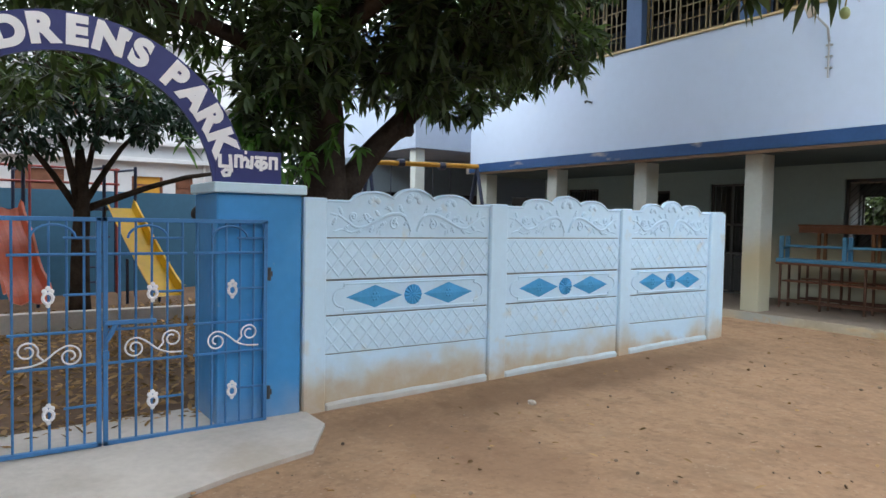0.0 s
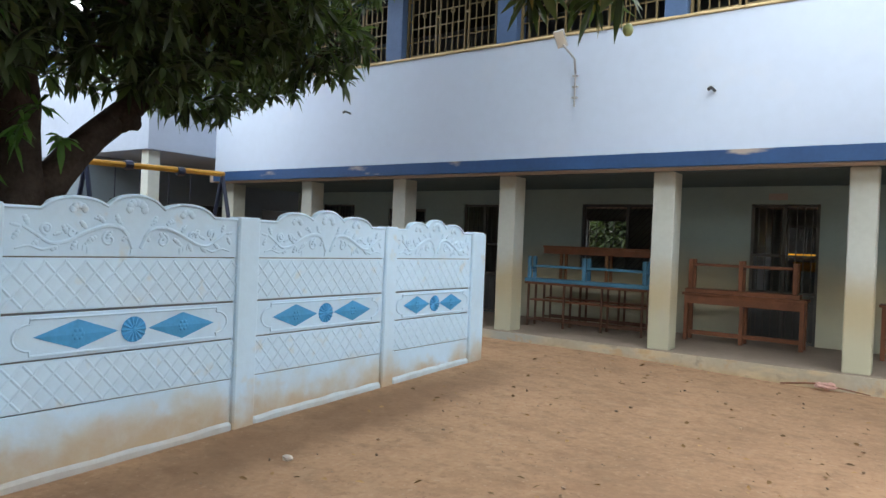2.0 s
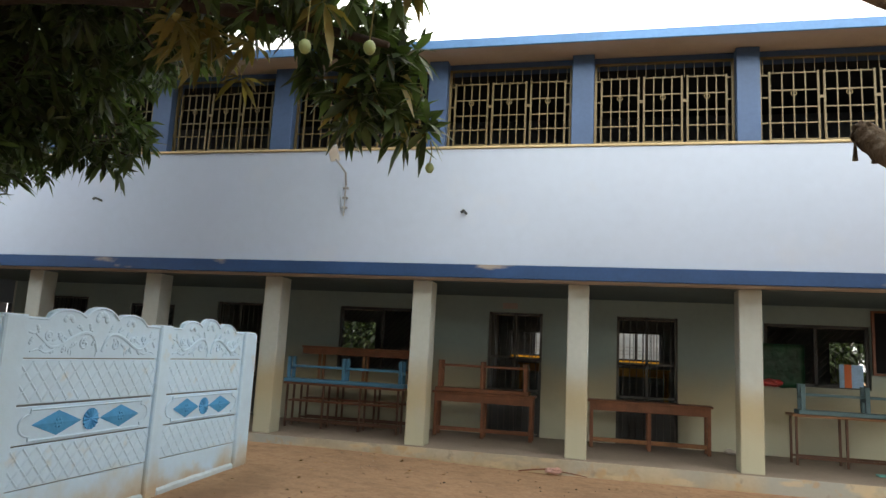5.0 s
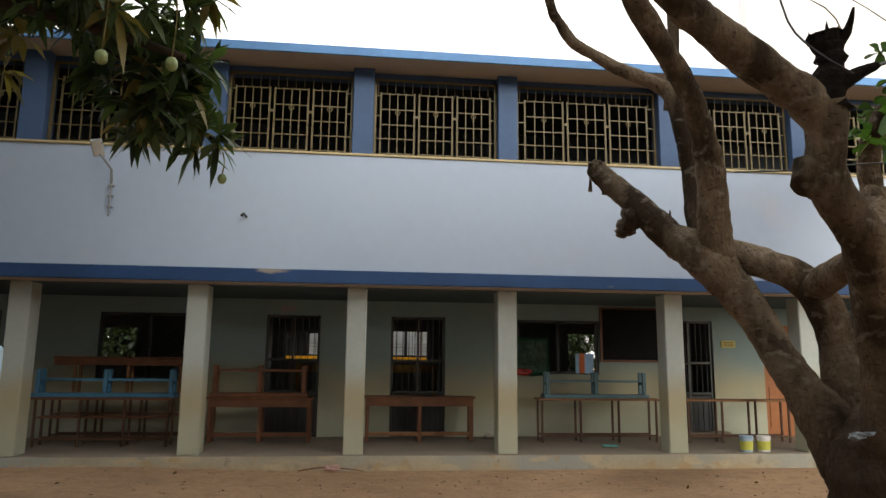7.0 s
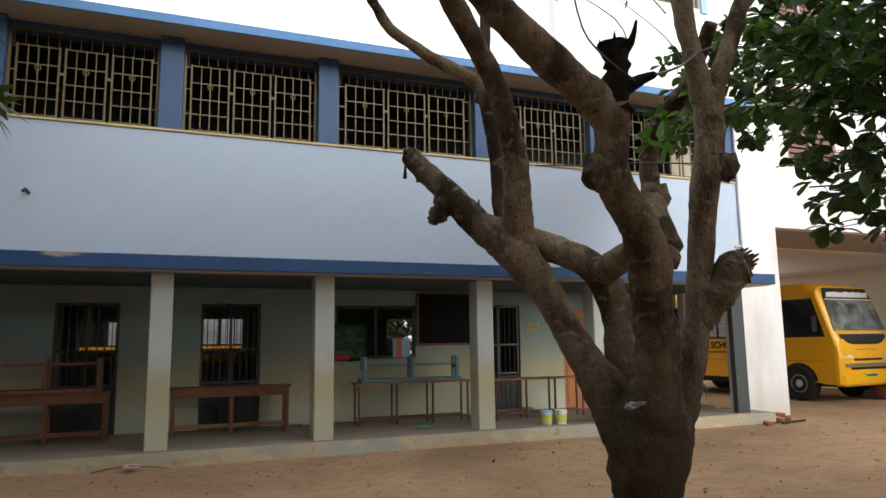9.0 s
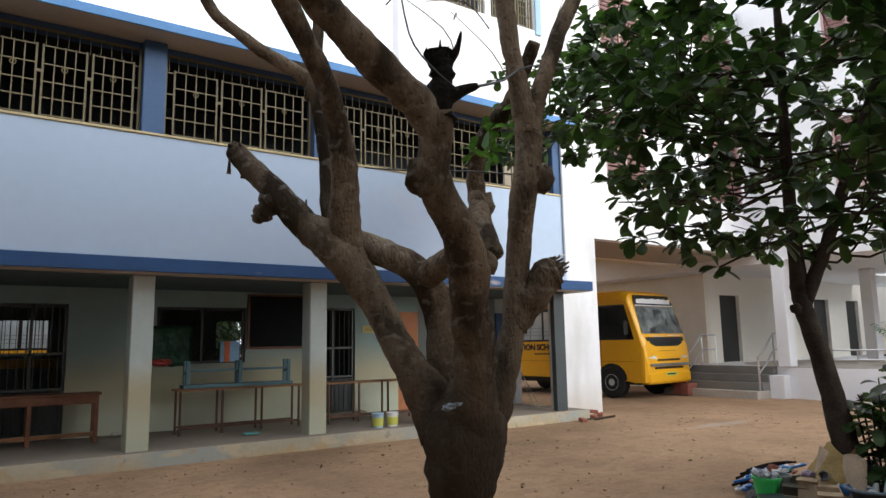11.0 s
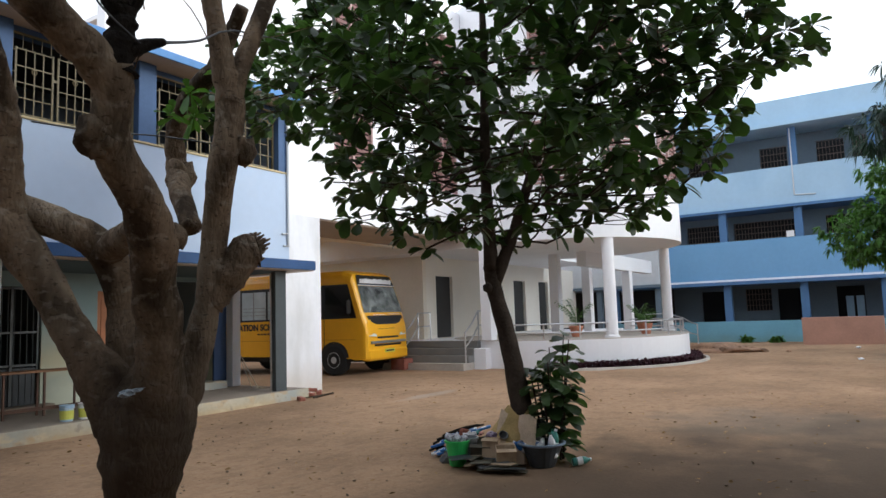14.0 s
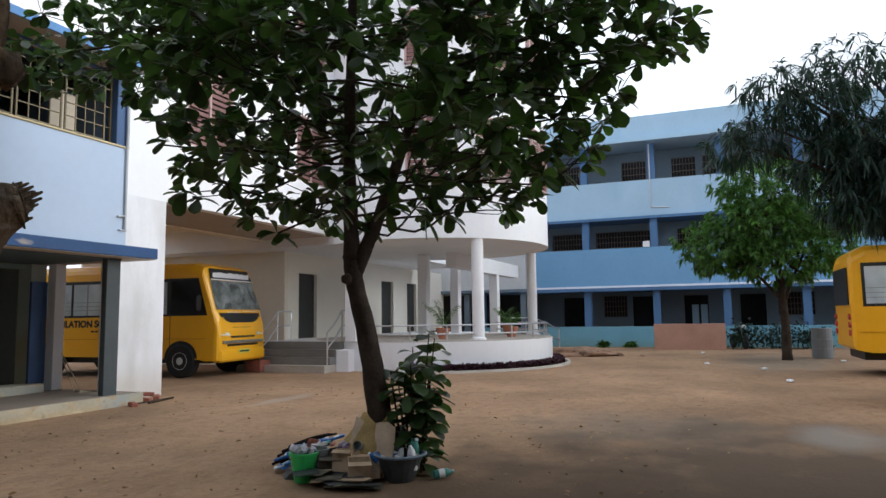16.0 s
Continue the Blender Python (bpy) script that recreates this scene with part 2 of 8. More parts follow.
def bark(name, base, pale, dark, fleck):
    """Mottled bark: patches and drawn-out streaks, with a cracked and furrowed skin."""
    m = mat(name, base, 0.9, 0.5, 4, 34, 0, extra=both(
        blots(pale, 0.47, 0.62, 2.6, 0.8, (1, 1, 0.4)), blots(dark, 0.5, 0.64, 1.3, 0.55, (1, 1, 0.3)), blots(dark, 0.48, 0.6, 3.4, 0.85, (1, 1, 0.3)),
        # the band darkens the lower trunk: old bark, with its shade painted in
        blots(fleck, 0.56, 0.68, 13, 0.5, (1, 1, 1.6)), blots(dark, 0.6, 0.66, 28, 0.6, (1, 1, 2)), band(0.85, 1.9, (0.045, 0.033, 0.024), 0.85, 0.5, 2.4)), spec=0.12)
    n, l = m.node_tree.nodes, m.node_tree.links
    co = n.new("ShaderNodeTexCoord")
    mp = n.new("ShaderNodeMapping")
    mp.inputs["Scale"].default_value = (1, 1, 0.4)
    l.new(co.outputs["Object"], mp.inputs[0])
    vo = n.new("ShaderNodeTexVoronoi")
    vo.feature = "DISTANCE_TO_EDGE"
    vo.inputs["Scale"].default_value = 34
    ns = n.new("ShaderNodeTexNoise")
    ns.inputs["Scale"].default_value, ns.inputs["Detail"].default_value = 11, 8
    l.new(mp.outputs[0], vo.inputs["Vector"])
    l.new(mp.outputs[0], ns.inputs["Vector"])
    add = n.new("ShaderNodeMath")
    add.operation = "MULTIPLY_ADD"
    l.new(vo.outputs["Distance"], add.inputs[0])
    add.inputs[1].default_value = 0.45
    l.new(ns.outputs[0], add.inputs[2])
    bp = n.new("ShaderNodeBump")
    bp.inputs["Strength"].default_value, bp.inputs["Distance"].default_value = 0.85, 0.03
    l.new(add.outputs[0], bp.inputs["Height"])
    l.new(bp.outputs[0], n["Principled BSDF"].inputs["Normal"])
    return m


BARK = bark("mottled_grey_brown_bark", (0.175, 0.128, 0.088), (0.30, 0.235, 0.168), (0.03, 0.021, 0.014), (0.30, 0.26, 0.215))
BARK_DARK = mat("dark_bark", (0.05, 0.038, 0.030), 0.95, 0.4, 6, 30, 0.9, spec=0.1)
CHARRED = mat("charred_wood", (0.02, 0.017, 0.015), 0.95, 0.4, 10, 40, 1.0, spec=0.1)


def leafmat(name, col, trans, rough=0.4, island=0.35):
    m = mat(name, col, rough, 0.2, 3, 20, 0, island=island, spec=0.3)
    n, l = m.node_tree.nodes, m.node_tree.links
    b = n["Principled BSDF"]
    src = b.inputs["Base Color"].links[0].from_socket
    tr = n.new("ShaderNodeBsdfTranslucent")
    mul = n.new("ShaderNodeMix")
    mul.data_type, mul.blend_type = "RGBA", "MULTIPLY"
    mul.inputs[0].default_value = 1
    l.new(src, mul.inputs[6])
    mul.inputs[7].default_value = (*trans, 1)
    l.new(mul.outputs[2], tr.inputs[0])
    ad = n.new("ShaderNodeMixShader")
    ad.inputs[0].default_value = 0.35
    l.new(b.outputs[0], ad.inputs[1])
    l.new(tr.outputs[0], ad.inputs[2])
    l.new(ad.outputs[0], n["Material Output"].inputs[0])
    return m


LEAF_MANGO = leafmat("mango_leaf", (0.06, 0.085, 0.041), (1.3, 1.6, 0.6), 0.38, 0.6)
LEAF_MANGO_YOUNG = leafmat("young_mango_leaf", (0.20, 0.165, 0.065), (1.3, 1.4, 0.6), island=0.4)
LEAF_BRIGHT = leafmat("bright_mango_leaf", (0.075, 0.16, 0.035), (1.3, 1.5, 0.6))
LEAF_ALMOND = leafmat("broad_leaf", (0.042, 0.066, 0.027), (1.4, 1.9, 0.65), 0.33, 0.5)
LEAF_DARK = leafmat("dark_blue_green_leaf", (0.024, 0.045, 0.034), (1.2, 1.5, 0.8), 0.4, 0.35)
LEAF_DRY = leafmat("dry_leaf", (0.27, 0.175, 0.085), (1, 0.9, 0.6), 0.7, 0.6)
LEAF_PURPLE = leafmat("purple_leaf", (0.055, 0.022, 0.03), (1.2, 0.8, 0.9), 0.5, 0.4)
FRUIT = mat("green_mango_skin", (0.30, 0.37, 0.16), 0.45, 0.12, 8, 40, 0.02)
BUS_YEL = mat("yellow_bus_paint", (0.85, 0.43, 0.012), 0.3, 0.04, 1.5, 12, 0.02, spec=0.5)
BUS_BLACK = mat("black_trim", (0.015, 0.015, 0.016), 0.45, 0.2, 3, 20, 0.02)
TYRE = mat("tyre_rubber", (0.02, 0.02, 0.02), 0.85, 0.2, 5, 40, 0.2)
RIM = mat("grey_rim", (0.30, 0.30, 0.31), 0.4, 0.1, 5, 30, 0.02, metal=0.6)
CHROME = mat("brushed_steel", (0.6, 0.6, 0.62), 0.3, 0.05, 5, 40, 0, metal=0.9)
LAMP_GLASS = mat("lamp_lens", (0.7, 0.68, 0.62), 0.15, 0.05, 6, 30, 0)
RED = mat("red_plastic", (0.45, 0.05, 0.05), 0.4, 0.1, 4, 20, 0)
STEP_GREY = mat("grey_granite", (0.20, 0.195, 0.185), 0.6, 0.12, 2, 60, 0.05)
HALL_WALL = mat("cream_hall_wall", (0.89, 0.85, 0.76), 0.75, 0.04, 0.6, 10, 0.08)
PORCH_WALL = mat("beige_porch_wall", (0.86, 0.80, 0.69), 0.8, 0.06, 0.8, 10, 0.1)
FAR_BLUE = mat("mid_blue_band_paint", (0.18, 0.36, 0.58), 0.75, 0.05, 0.5, 8, 0.08, extra=blots((0.13, 0.32, 0.53), 0.55, 0.8, 0.5, 0.5, (1, 1, 0.4)))
FAR_PALE = mat("pale_blue_parapet_paint", (0.38, 0.54, 0.69), 0.75, 0.05, 0.5, 8, 0.08, extra=blots((0.28, 0.44, 0.62), 0.5, 0.8, 0.6, 0.5, (1, 1, 0.4)))
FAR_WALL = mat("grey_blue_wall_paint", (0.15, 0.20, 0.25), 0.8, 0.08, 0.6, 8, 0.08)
FAR_COL = mat("blue_column_paint", (0.08, 0.17, 0.33), 0.7, 0.08, 0.6, 8, 0.08)
FAR_LOW = mat("turquoise_low_wall", (0.17, 0.37, 0.48), 0.8, 0.08, 0.8, 10, 0.1, extra=band(0.0, 0.5, (0.16, 0.26, 0.22), 0.5, 0.2))
PINK_SLAB = mat("terracotta_slab", (0.42, 0.24, 0.18), 0.85, 0.12, 1.5, 14, 0.15)
LOUVRE = mat("red_brown_louvre", (0.20, 0.10, 0.09), 0.6, 0.15, 2, 20, 0.05)
SLIDE_OR = mat("orange_slide_plastic", (0.62, 0.13, 0.05), 0.4, 0.1, 1.5, 10, 0.05)
SLIDE_YE = mat("yellow_slide_plastic", (0.75, 0.50, 0.03), 0.4, 0.1, 1.5, 10, 0.05)
PARK_BLUE = mat("blue_park_wall", (0.05, 0.135, 0.215), 0.8, 0.1, 0.8, 10, 0.1)
RAIL_RED = mat("dull_red_rail", (0.30, 0.06, 0.05), 0.5, 0.1, 3, 20, 0)
NAVY = mat("navy_tube", (0.02, 0.03, 0.07), 0.4, 0.1, 3, 20, 0)
OCHRE_TUBE = mat("ochre_tube", (0.5, 0.27, 0.03), 0.5, 0.15, 3, 20, 0.05)
TERRACOTTA = mat("terracotta_pot", (0.42, 0.17, 0.10), 0.8, 0.12, 5, 30, 0.1)
CARD = mat("cardboard", (0.36, 0.27, 0.18), 0.9, 0.12, 4, 30, 0.1)
SACK = mat("yellowish_sack_cloth", (0.46, 0.33, 0.14), 0.95, 0.25, 6, 60, 0.5)
SACK_PALE = mat("pale_sack_cloth", (0.58, 0.44, 0.31), 0.95, 0.2, 6, 60, 0.4)
GREEN_BUCKET = mat("green_plastic", (0.06, 0.50, 0.12), 0.35, 0.05, 4, 20, 0)
GREY_PLASTIC = mat("grey_plastic", (0.20, 0.21, 0.22), 0.5, 0.1, 4, 20, 0)
BLUE_PLASTIC = mat("blue_plastic", (0.04, 0.17, 0.50), 0.4, 0.1, 4, 20, 0)
GREEN_SHEET = mat("green_plastic_sheet", (0.02, 0.10, 0.055), 0.35, 0.35, 5, 14, 0.8)
PAINT_YEL = mat("yellow_white_label", (0.60, 0.60, 0.12), 0.45, 0.1, 6, 20, 0)
BRICK_RED = mat("red_brick", (0.28, 0.10, 0.07), 0.9, 0.2, 8, 40, 0.3)
HOUSE_WHITE = mat("offwhite_house_paint", (0.48, 0.49, 0.50), 0.8, 0.06, 0.6, 8, 0.08)


def glass(name, tint=(0.8, 0.85, 0.88), rough=0.02):
    m = bpy.data.materials.new(name)
    m.use_nodes = True
    n, l = m.node_tree.nodes, m.node_tree.links
    b = n["Principled BSDF"]
    b.inputs["Base Color"].default_value = (*tint, 1)
    b.inputs["Roughness"].default_value = rough
    b.inputs["Transmission Weight"].default_value = 1.0
    b.inputs["IOR"].default_value = 1.1
    b.inputs["Specular IOR Level"].default_value = 1.0
    return m


BUS_GLASS = glass("bus_window_glass", (0.75, 0.78, 0.78))

# ---- mesh helpers ----
def thing(name, label, category, at=(0, 0, 0), group="", kind=""):
    ob = new(name)
    ob.location = at
    ob.empty_display_size = 0.1
    return tagged(ob, label, category, group, kind)


def finish(ob, bm, material, smooth=False):
    me = bpy.data.meshes.new(ob if isinstance(ob, str) else ob.name)
    bm.to_mesh(me)
    bm.free()
    me.materials.append(material)
    if smooth:
        me.polygons.foreach_set("use_smooth", [True] * len(me.polygons))
    return me


def part(name, bm, material, parent, label="", smooth=False):
    """A bmesh, in world places, as one mesh under a thing or a part."""
    ob = new(name, finish(name, bm, material, smooth))
    if parent is not None:
        at = Vector((0, 0, 0))
        p = parent
        while p is not None:
            at += p.location
            p = p.parent
        ob.parent = parent
        ob.location = -at
    return tagged(ob, label)


def solo(name, bm, material, label, category, kind="", group="", smooth=False):
    return tagged(new(name, finish(name, bm, material, smooth)), label, category, group, kind)


def box(bm, x0, x1, y0, y1, z0, z1, bev=0.0, m=None):
    r = bmesh.ops.create_cube(bm, size=1.0)
    vs = r["verts"]
    for v in vs:
        v.co = Vector(((x0 + x1) / 2 + v.co.x * (x1 - x0), (y0 + y1) / 2 + v.co.y * (y1 - y0), (z0 + z1) / 2 + v.co.z * (z1 - z0)))
    if bev:
        es = list({e for v in vs for e in v.link_edges})
        g = bmesh.ops.bevel(bm, geom=es, offset=bev, segments=1, affect="EDGES")
        vs = list({v for f in g["faces"] for v in f.verts} | {v for v in vs if v.is_valid})
    if m is not None:
        bmesh.ops.transform(bm, matrix=m, verts=[v for v in vs if v.is_valid])
    return vs


def boxes(*dims, bev=0.0):
    bm = bmesh.new()
    for d in dims:
        box(bm, *d, bev=bev)
    return bm


def rod(bm, a, b, r0, r1=None, seg=8):
    a, b = Vector(a), Vector(b)
    d = b - a
    if d.length < 1e-6:
        return
    m = Matrix.Translation((a + b) / 2) @ d.to_track_quat("Z", "Y").to_matrix().to_4x4()
    bmesh.ops.create_cone(bm, cap_ends=True, segments=seg, radius1=r0, radius2=r0 if r1 is None else r1, depth=d.length, matrix=m)


def tube(bm, pts, radii, seg=10, wob=0.0, sub=3, seed=0, close=True):
    """A smooth tapering tube through points, with a slightly uneven skin."""
    P = [Vector(p) for p in pts]
    R = list(radii)
    Q, S = [], []
    for i in range(len(P) - 1):
        p0, p1, p2, p3 = P[max(i - 1, 0)], P[i], P[i + 1], P[min(i + 2, len(P) - 1)]
        for k in range(sub):
            t = k / sub
            Q.append(0.5 * ((2 * p1) + (p2 - p0) * t + (2 * p0 - 5 * p1 + 4 * p2 - p3) * t * t + (3 * p1 - p0 - 3 * p2 + p3) * t ** 3))
            S.append(R[i] + (R[i + 1] - R[i]) * t)
    Q.append(P[-1])
    S.append(R[-1])
    rings = []
    up = Vector((0.3, 0.2, 1)).normalized()
    for i, q in enumerate(Q):
        d = (Q[min(i + 1, len(Q) - 1)] - Q[max(i - 1, 0)]).normalized()
        u = d.cross(up)
        if u.length < 1e-3:
            u = d.cross(Vector((1, 0, 0)))
        u.normalize()
        v = d.cross(u).normalized()
        up = u.cross(d)
        ring = []
        for j in range(seg):
            a = 2 * math.pi * j / seg
            o = u * math.cos(a) + v * math.sin(a)
            w = 1.0
            if wob:
                w += wob * noise.noise((q + o * S[i]) * (1.6 / max(S[i] * 6, 0.12)) + Vector((seed, 0, 0)))
                w += wob * 0.5 * noise.noise((q + o * S[i]) * 14 + Vector((0, seed, 0)))
                w += wob * 0.28 * noise.noise((q + o * S[i]) * 38 + Vector((0, 0, seed)))
            ring.append(bm.verts.new(q + o * S[i] * w))
        rings.append(ring)
    for a, b in zip(rings, rings[1:]):
        for j in range(seg):
            bm.faces.new((a[j], a[(j + 1) % seg], b[(j + 1) % seg], b[j]))
    if close:
        bm.faces.new(rings[0][::-1])
        bm.faces.new(rings[-1])


def blob(bm, at, r, seg=10, wob=0.3, squash=(1, 1, 1), seed=0.0):
    g = bmesh.ops.create_icosphere(bm, subdivisions=3 if r > 0.06 else 2, radius=1.0)
    for v in g["verts"]:
        k = 1 + wob * noise.noise(v.co * 1.7 + Vector((seed, seed * 2, 0)))
        v.co = Vector((v.co.x * squash[0], v.co.y * squash[1], v.co.z * squash[2])) * r * k + Vector(at)


def lathe(bm, prof, at, seg=20, cap=True):
    """A turned shape from (radius, height) steps."""
    rings = []
    for r, z in prof:
        rings.append([bm.verts.new((at[0] + r * math.cos(2 * math.pi * j / seg), at[1] + r * math.sin(2 * math.pi * j / seg), at[2] + z)) for j in range(seg)])
    for a, b in zip(rings, rings[1:]):
        for j in range(seg):
            bm.faces.new((a[j], a[(j + 1) % seg], b[(j + 1) % seg], b[j]))
    if cap:
        bm.faces.new(rings[0][::-1])
        bm.faces.new(rings[-1])


def wall_with_holes(bm, axis, plane0, plane1, a0, a1, z0, z1, holes):
    """A wall slab between two planes of an axis, with rectangular openings (a0, a1, z0, z1)."""
    xs = sorted({a0, a1, *[v for h in holes for v in h[:2] if a0 < v < a1]})
    zs = sorted({z0, z1, *[v for h in holes for v in h[2:] if z0 < v < z1]})
    for i in range(len(xs) - 1):
        run = None
        for k in range(len(zs) - 1):
            mx, mz = (xs[i] + xs[i + 1]) / 2, (zs[k] + zs[k + 1]) / 2
            if any(h[0] < mx < h[1] and h[2] < mz < h[3] for h in holes):
                continue
            if axis == "y":
                box(bm, xs[i], xs[i + 1], plane0, plane1, zs[k], zs[k + 1])
            else:
                box(bm, plane0, plane1, xs[i], xs[i + 1], zs[k], zs[k + 1])
    bmesh.ops.remove_doubles(bm, verts=bm.verts, dist=0.0005)
    seen, kill = {}, []
    for f in bm.faces:
        key = tuple(round(c, 3) for c in f.calc_center_median())
        if key in seen:
            kill += [f, seen[key]]
        seen[key] = f
    bmesh.ops.delete(bm, geom=list(set(kill)), context="FACES")


LEAF_SHAPES = {
    "lance": [(-0.0, 0.0), (0.28, 0.42), (0.62, 0.5), (1.0, 0.0)],
    "obovate": [(-0.0, 0.0), (0.45, 0.36), (0.83, 0.47), (1.0, 0.0)],
    "round": [(-0.0, 0.0), (0.3, 0.45), (0.7, 0.5), (1.0, 0.0)],
    "broad": [(-0.0, 0.0), (0.28, 0.2), (0.55, 0.42), (0.78, 0.5), (0.93, 0.34), (1.0, 0.0)],
}


def leaves(name, bases, dirs, length, width, shape, material, parent, droop=0.25, fold=0.25, label="", rng=None, smooth=True):
    """Many single leaves as one mesh: each has a folded blade with a drooping tip."""
    rng = rng or np.random.default_rng(1)
    n = len(bases)
    B = np.asarray(bases, float)
    D = np.asarray(dirs, float)
    D /= np.linalg.norm(D, axis=1)[:, None]
    side = np.cross(D, np.tile([0, 0, 1.0], (n, 1)) + rng.normal(0, 0.35, (n, 3)))
    side /= np.linalg.norm(side, axis=1)[:, None] + 1e-9
    up = np.cross(side, D)
    L = length * rng.uniform(0.65, 1.2, n)[:, None]
    W = width * rng.uniform(0.75, 1.2, n)[:, None]
    outline = LEAF_SHAPES[shape]
    down = np.array([0, 0, -1.0])
    mid = lambda t: B + D * L * t + down * (droop * L * t * t)
    vs = [mid(outline[0][0]), mid(outline[-1][0])]
    for t, w in outline[1:-1]:
        c = mid(t)
        vs += [c, c + side * W * w + up * W * fold * w, c - side * W * w + up * W * fold * w]
    V = np.stack(vs, 1).reshape(-1, 3)
    base = (np.arange(n) * len(vs))[:, None]
    quads = [(0, 3, 2), (0, 2, 4)]
    for i in range(2, len(vs) - 3, 3):
        quads += [(i, i + 1, i + 4), (i, i + 4, i + 3), (i + 2, i, i + 3), (i + 2, i + 3, i + 5)]
    e = len(vs) - 3
    quads += [(e, e + 1, 1), (e + 2, e, 1)]
    F = [base + np.array(q)[None, :] for q in quads]
    F = np.stack(F, 1).reshape(-1, 3)
    me = bpy.data.meshes.new(name)
    me.from_pydata(V.tolist(), [], F.tolist())
    me.materials.append(material)
    me.polygons.foreach_set("use_smooth", [smooth] * len(me.polygons))
    ob = new(name, me)
    if parent is not None:
        ob.parent = parent
        ob.location = -parent.location
    return tagged(ob, label)


def whorls(centres, axes, count, spread, rng):
    """Leaf bases and ways: a rosette of leaves round each twig end."""
    C, A = np.repeat(np.asarray(centres), count, 0), np.repeat(np.asarray(axes), count, 0)
    n = len(C)
    d = A + rng.normal(0, spread, (n, 3))
    return C + rng.normal(0, 0.012, (n, 3)), d


def stars(centres, axes, count, rng, lean=0.45):
    """Leaf bases and ways: an even star of leaves round each twig end."""
    C = np.asarray(centres, float)
    A = np.asarray(axes, float)
    A = A / (np.linalg.norm(A, axis=1)[:, None] + 1e-9)
    ref = np.where(np.abs(A[:, 2:3]) > 0.9, np.array([[1.0, 0, 0]]), np.array([[0, 0, 1.0]]))
    U = np.cross(A, ref)
    U /= np.linalg.norm(U, axis=1)[:, None]
    V = np.cross(A, U)
    a = (np.arange(count)[None, :] / count * 2 * math.pi) + rng.uniform(0, 6.28, (len(C), 1)) + rng.normal(0, 0.25, (len(C), count))
    l = lean + rng.normal(0, 0.3, (len(C), count))
    d = U[:, None, :] * np.cos(a)[..., None] + V[:, None, :] * np.sin(a)[..., None] + A[:, None, :] * l[..., None]
    return np.repeat(C, count, 0) + rng.normal(0, 0.01, (len(C) * count, 3)), d.reshape(-1, 3)


def lettering(text, size, m, material, parent, name="lettering", depth=0.004, label="", bold=0.0):
    cu = bpy.data.curves.new(name, "FONT")
    cu.body, cu.size, cu.extrude, cu.align_x, cu.align_y = text, size, depth, "CENTER", "CENTER"
    cu.offset = bold
    tmp = bpy.data.objects.new("tmp", cu)
    scene.collection.objects.link(tmp)
    me = bpy.data.meshes.new_from_object(tmp.evaluated_get(bpy.context.evaluated_depsgraph_get()))
    bpy.data.objects.remove(tmp)
    me.materials.clear()
    me.materials.append(material)
    me.transform(m)
    ob = new(name, me)
    at = Vector((0, 0, 0))
    p = parent
    while p is not None:
        at += p.location
        p = p.parent
    ob.parent = parent
    ob.location = -at
    return tagged(ob, label)

# ---- ground ----
def gz(x, y):
    """Height of the yard: it falls a little along the compound wall."""
    k = min(1, max(0, (-x - 0.3) / 3.0))
    k = k * k * (3 - 2 * k)
    t = min(1, max(0, (y + 9.6) / 7.9))
    return k * (-0.19 + 0.27 * t)


def ground_sheet():
    bm = bmesh.new()
    xs = [-900, -300, -120, -60, -40] + [-30 + i * 0.75 for i in range(93)] + [45, 60, 120, 300, 900]
    ys = [-900, -300, -120, -60, -35] + [-24 + i * 0.75 for i in range(65)] + [30, 45, 80, 160, 300, 900]
    grid = []
    for x in xs:
        row = []
        for y in ys:
            z = gz(x, y)
            if abs(x) < 40 and abs(y) < 30 and y < -0.4 and x > -3.4:
                z += 0.018 * noise.noise(Vector((x * 0.9, y * 0.9, 0))) - 0.004
            row.append(bm.verts.new((x, y, z)))
        grid.append(row)
    for i in range(len(xs) - 1):
        for j in range(len(ys) - 1):
            bm.faces.new((grid[i][j], grid[i + 1][j], grid[i + 1][j + 1], grid[i][j + 1]))
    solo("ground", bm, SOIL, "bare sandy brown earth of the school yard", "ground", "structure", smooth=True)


ground_sheet()

bm = bmesh.new()
for i in range(14):
    for j in range(12):
        x0, y0 = -4.1 - i * 0.75, -11.5 + j * 0.75
        q = [bm.verts.new((x, y, gz(x, y) + 0.012 + 0.015 * noise.noise(Vector((x, y, 3))))) for x, y in ((x0, y0), (x0, y0 + 0.75), (x0 - 0.75, y0 + 0.75), (x0 - 0.75, y0))]
        bm.faces.new(q)
bmesh.ops.remove_doubles(bm, verts=bm.verts, dist=0.001)
solo("park_ground", bm, LITTERED, "dark brown earth of the playground behind the gate", "ground", "structure", smooth=True)

# ---- long two-storey school block ----
COLS = [-11.6, -9.25, -6.97, -4.83, -2.43, -0.16, 2.08, 4.69, 6.90]
PILS = [(-11.5, -11.2), (-9.13, -8.84), (-7.0, -6.66), (-4.82, -4.48), (-2.29, -2.0), (-0.16, 0.15), (2.04, 2.34), (4.60, 4.90), (6.80, 7.12), (9.82, 10.1)]
school = thing("school_building", "long two-storey white and blue school block with open verandah", "school building", (0, 2.5, 0))
part("plinth", boxes((-11.7, 10.75, -0.12, 8.5, -0.3, 0.2)), PLINTH, school, "worn cement plinth edge of the verandah")
part("floor", boxes((-11.7, 10.70, -0.09, 2.2, 0.2, 0.205)), FLOOR_CEM, school, "dark cement verandah floor")
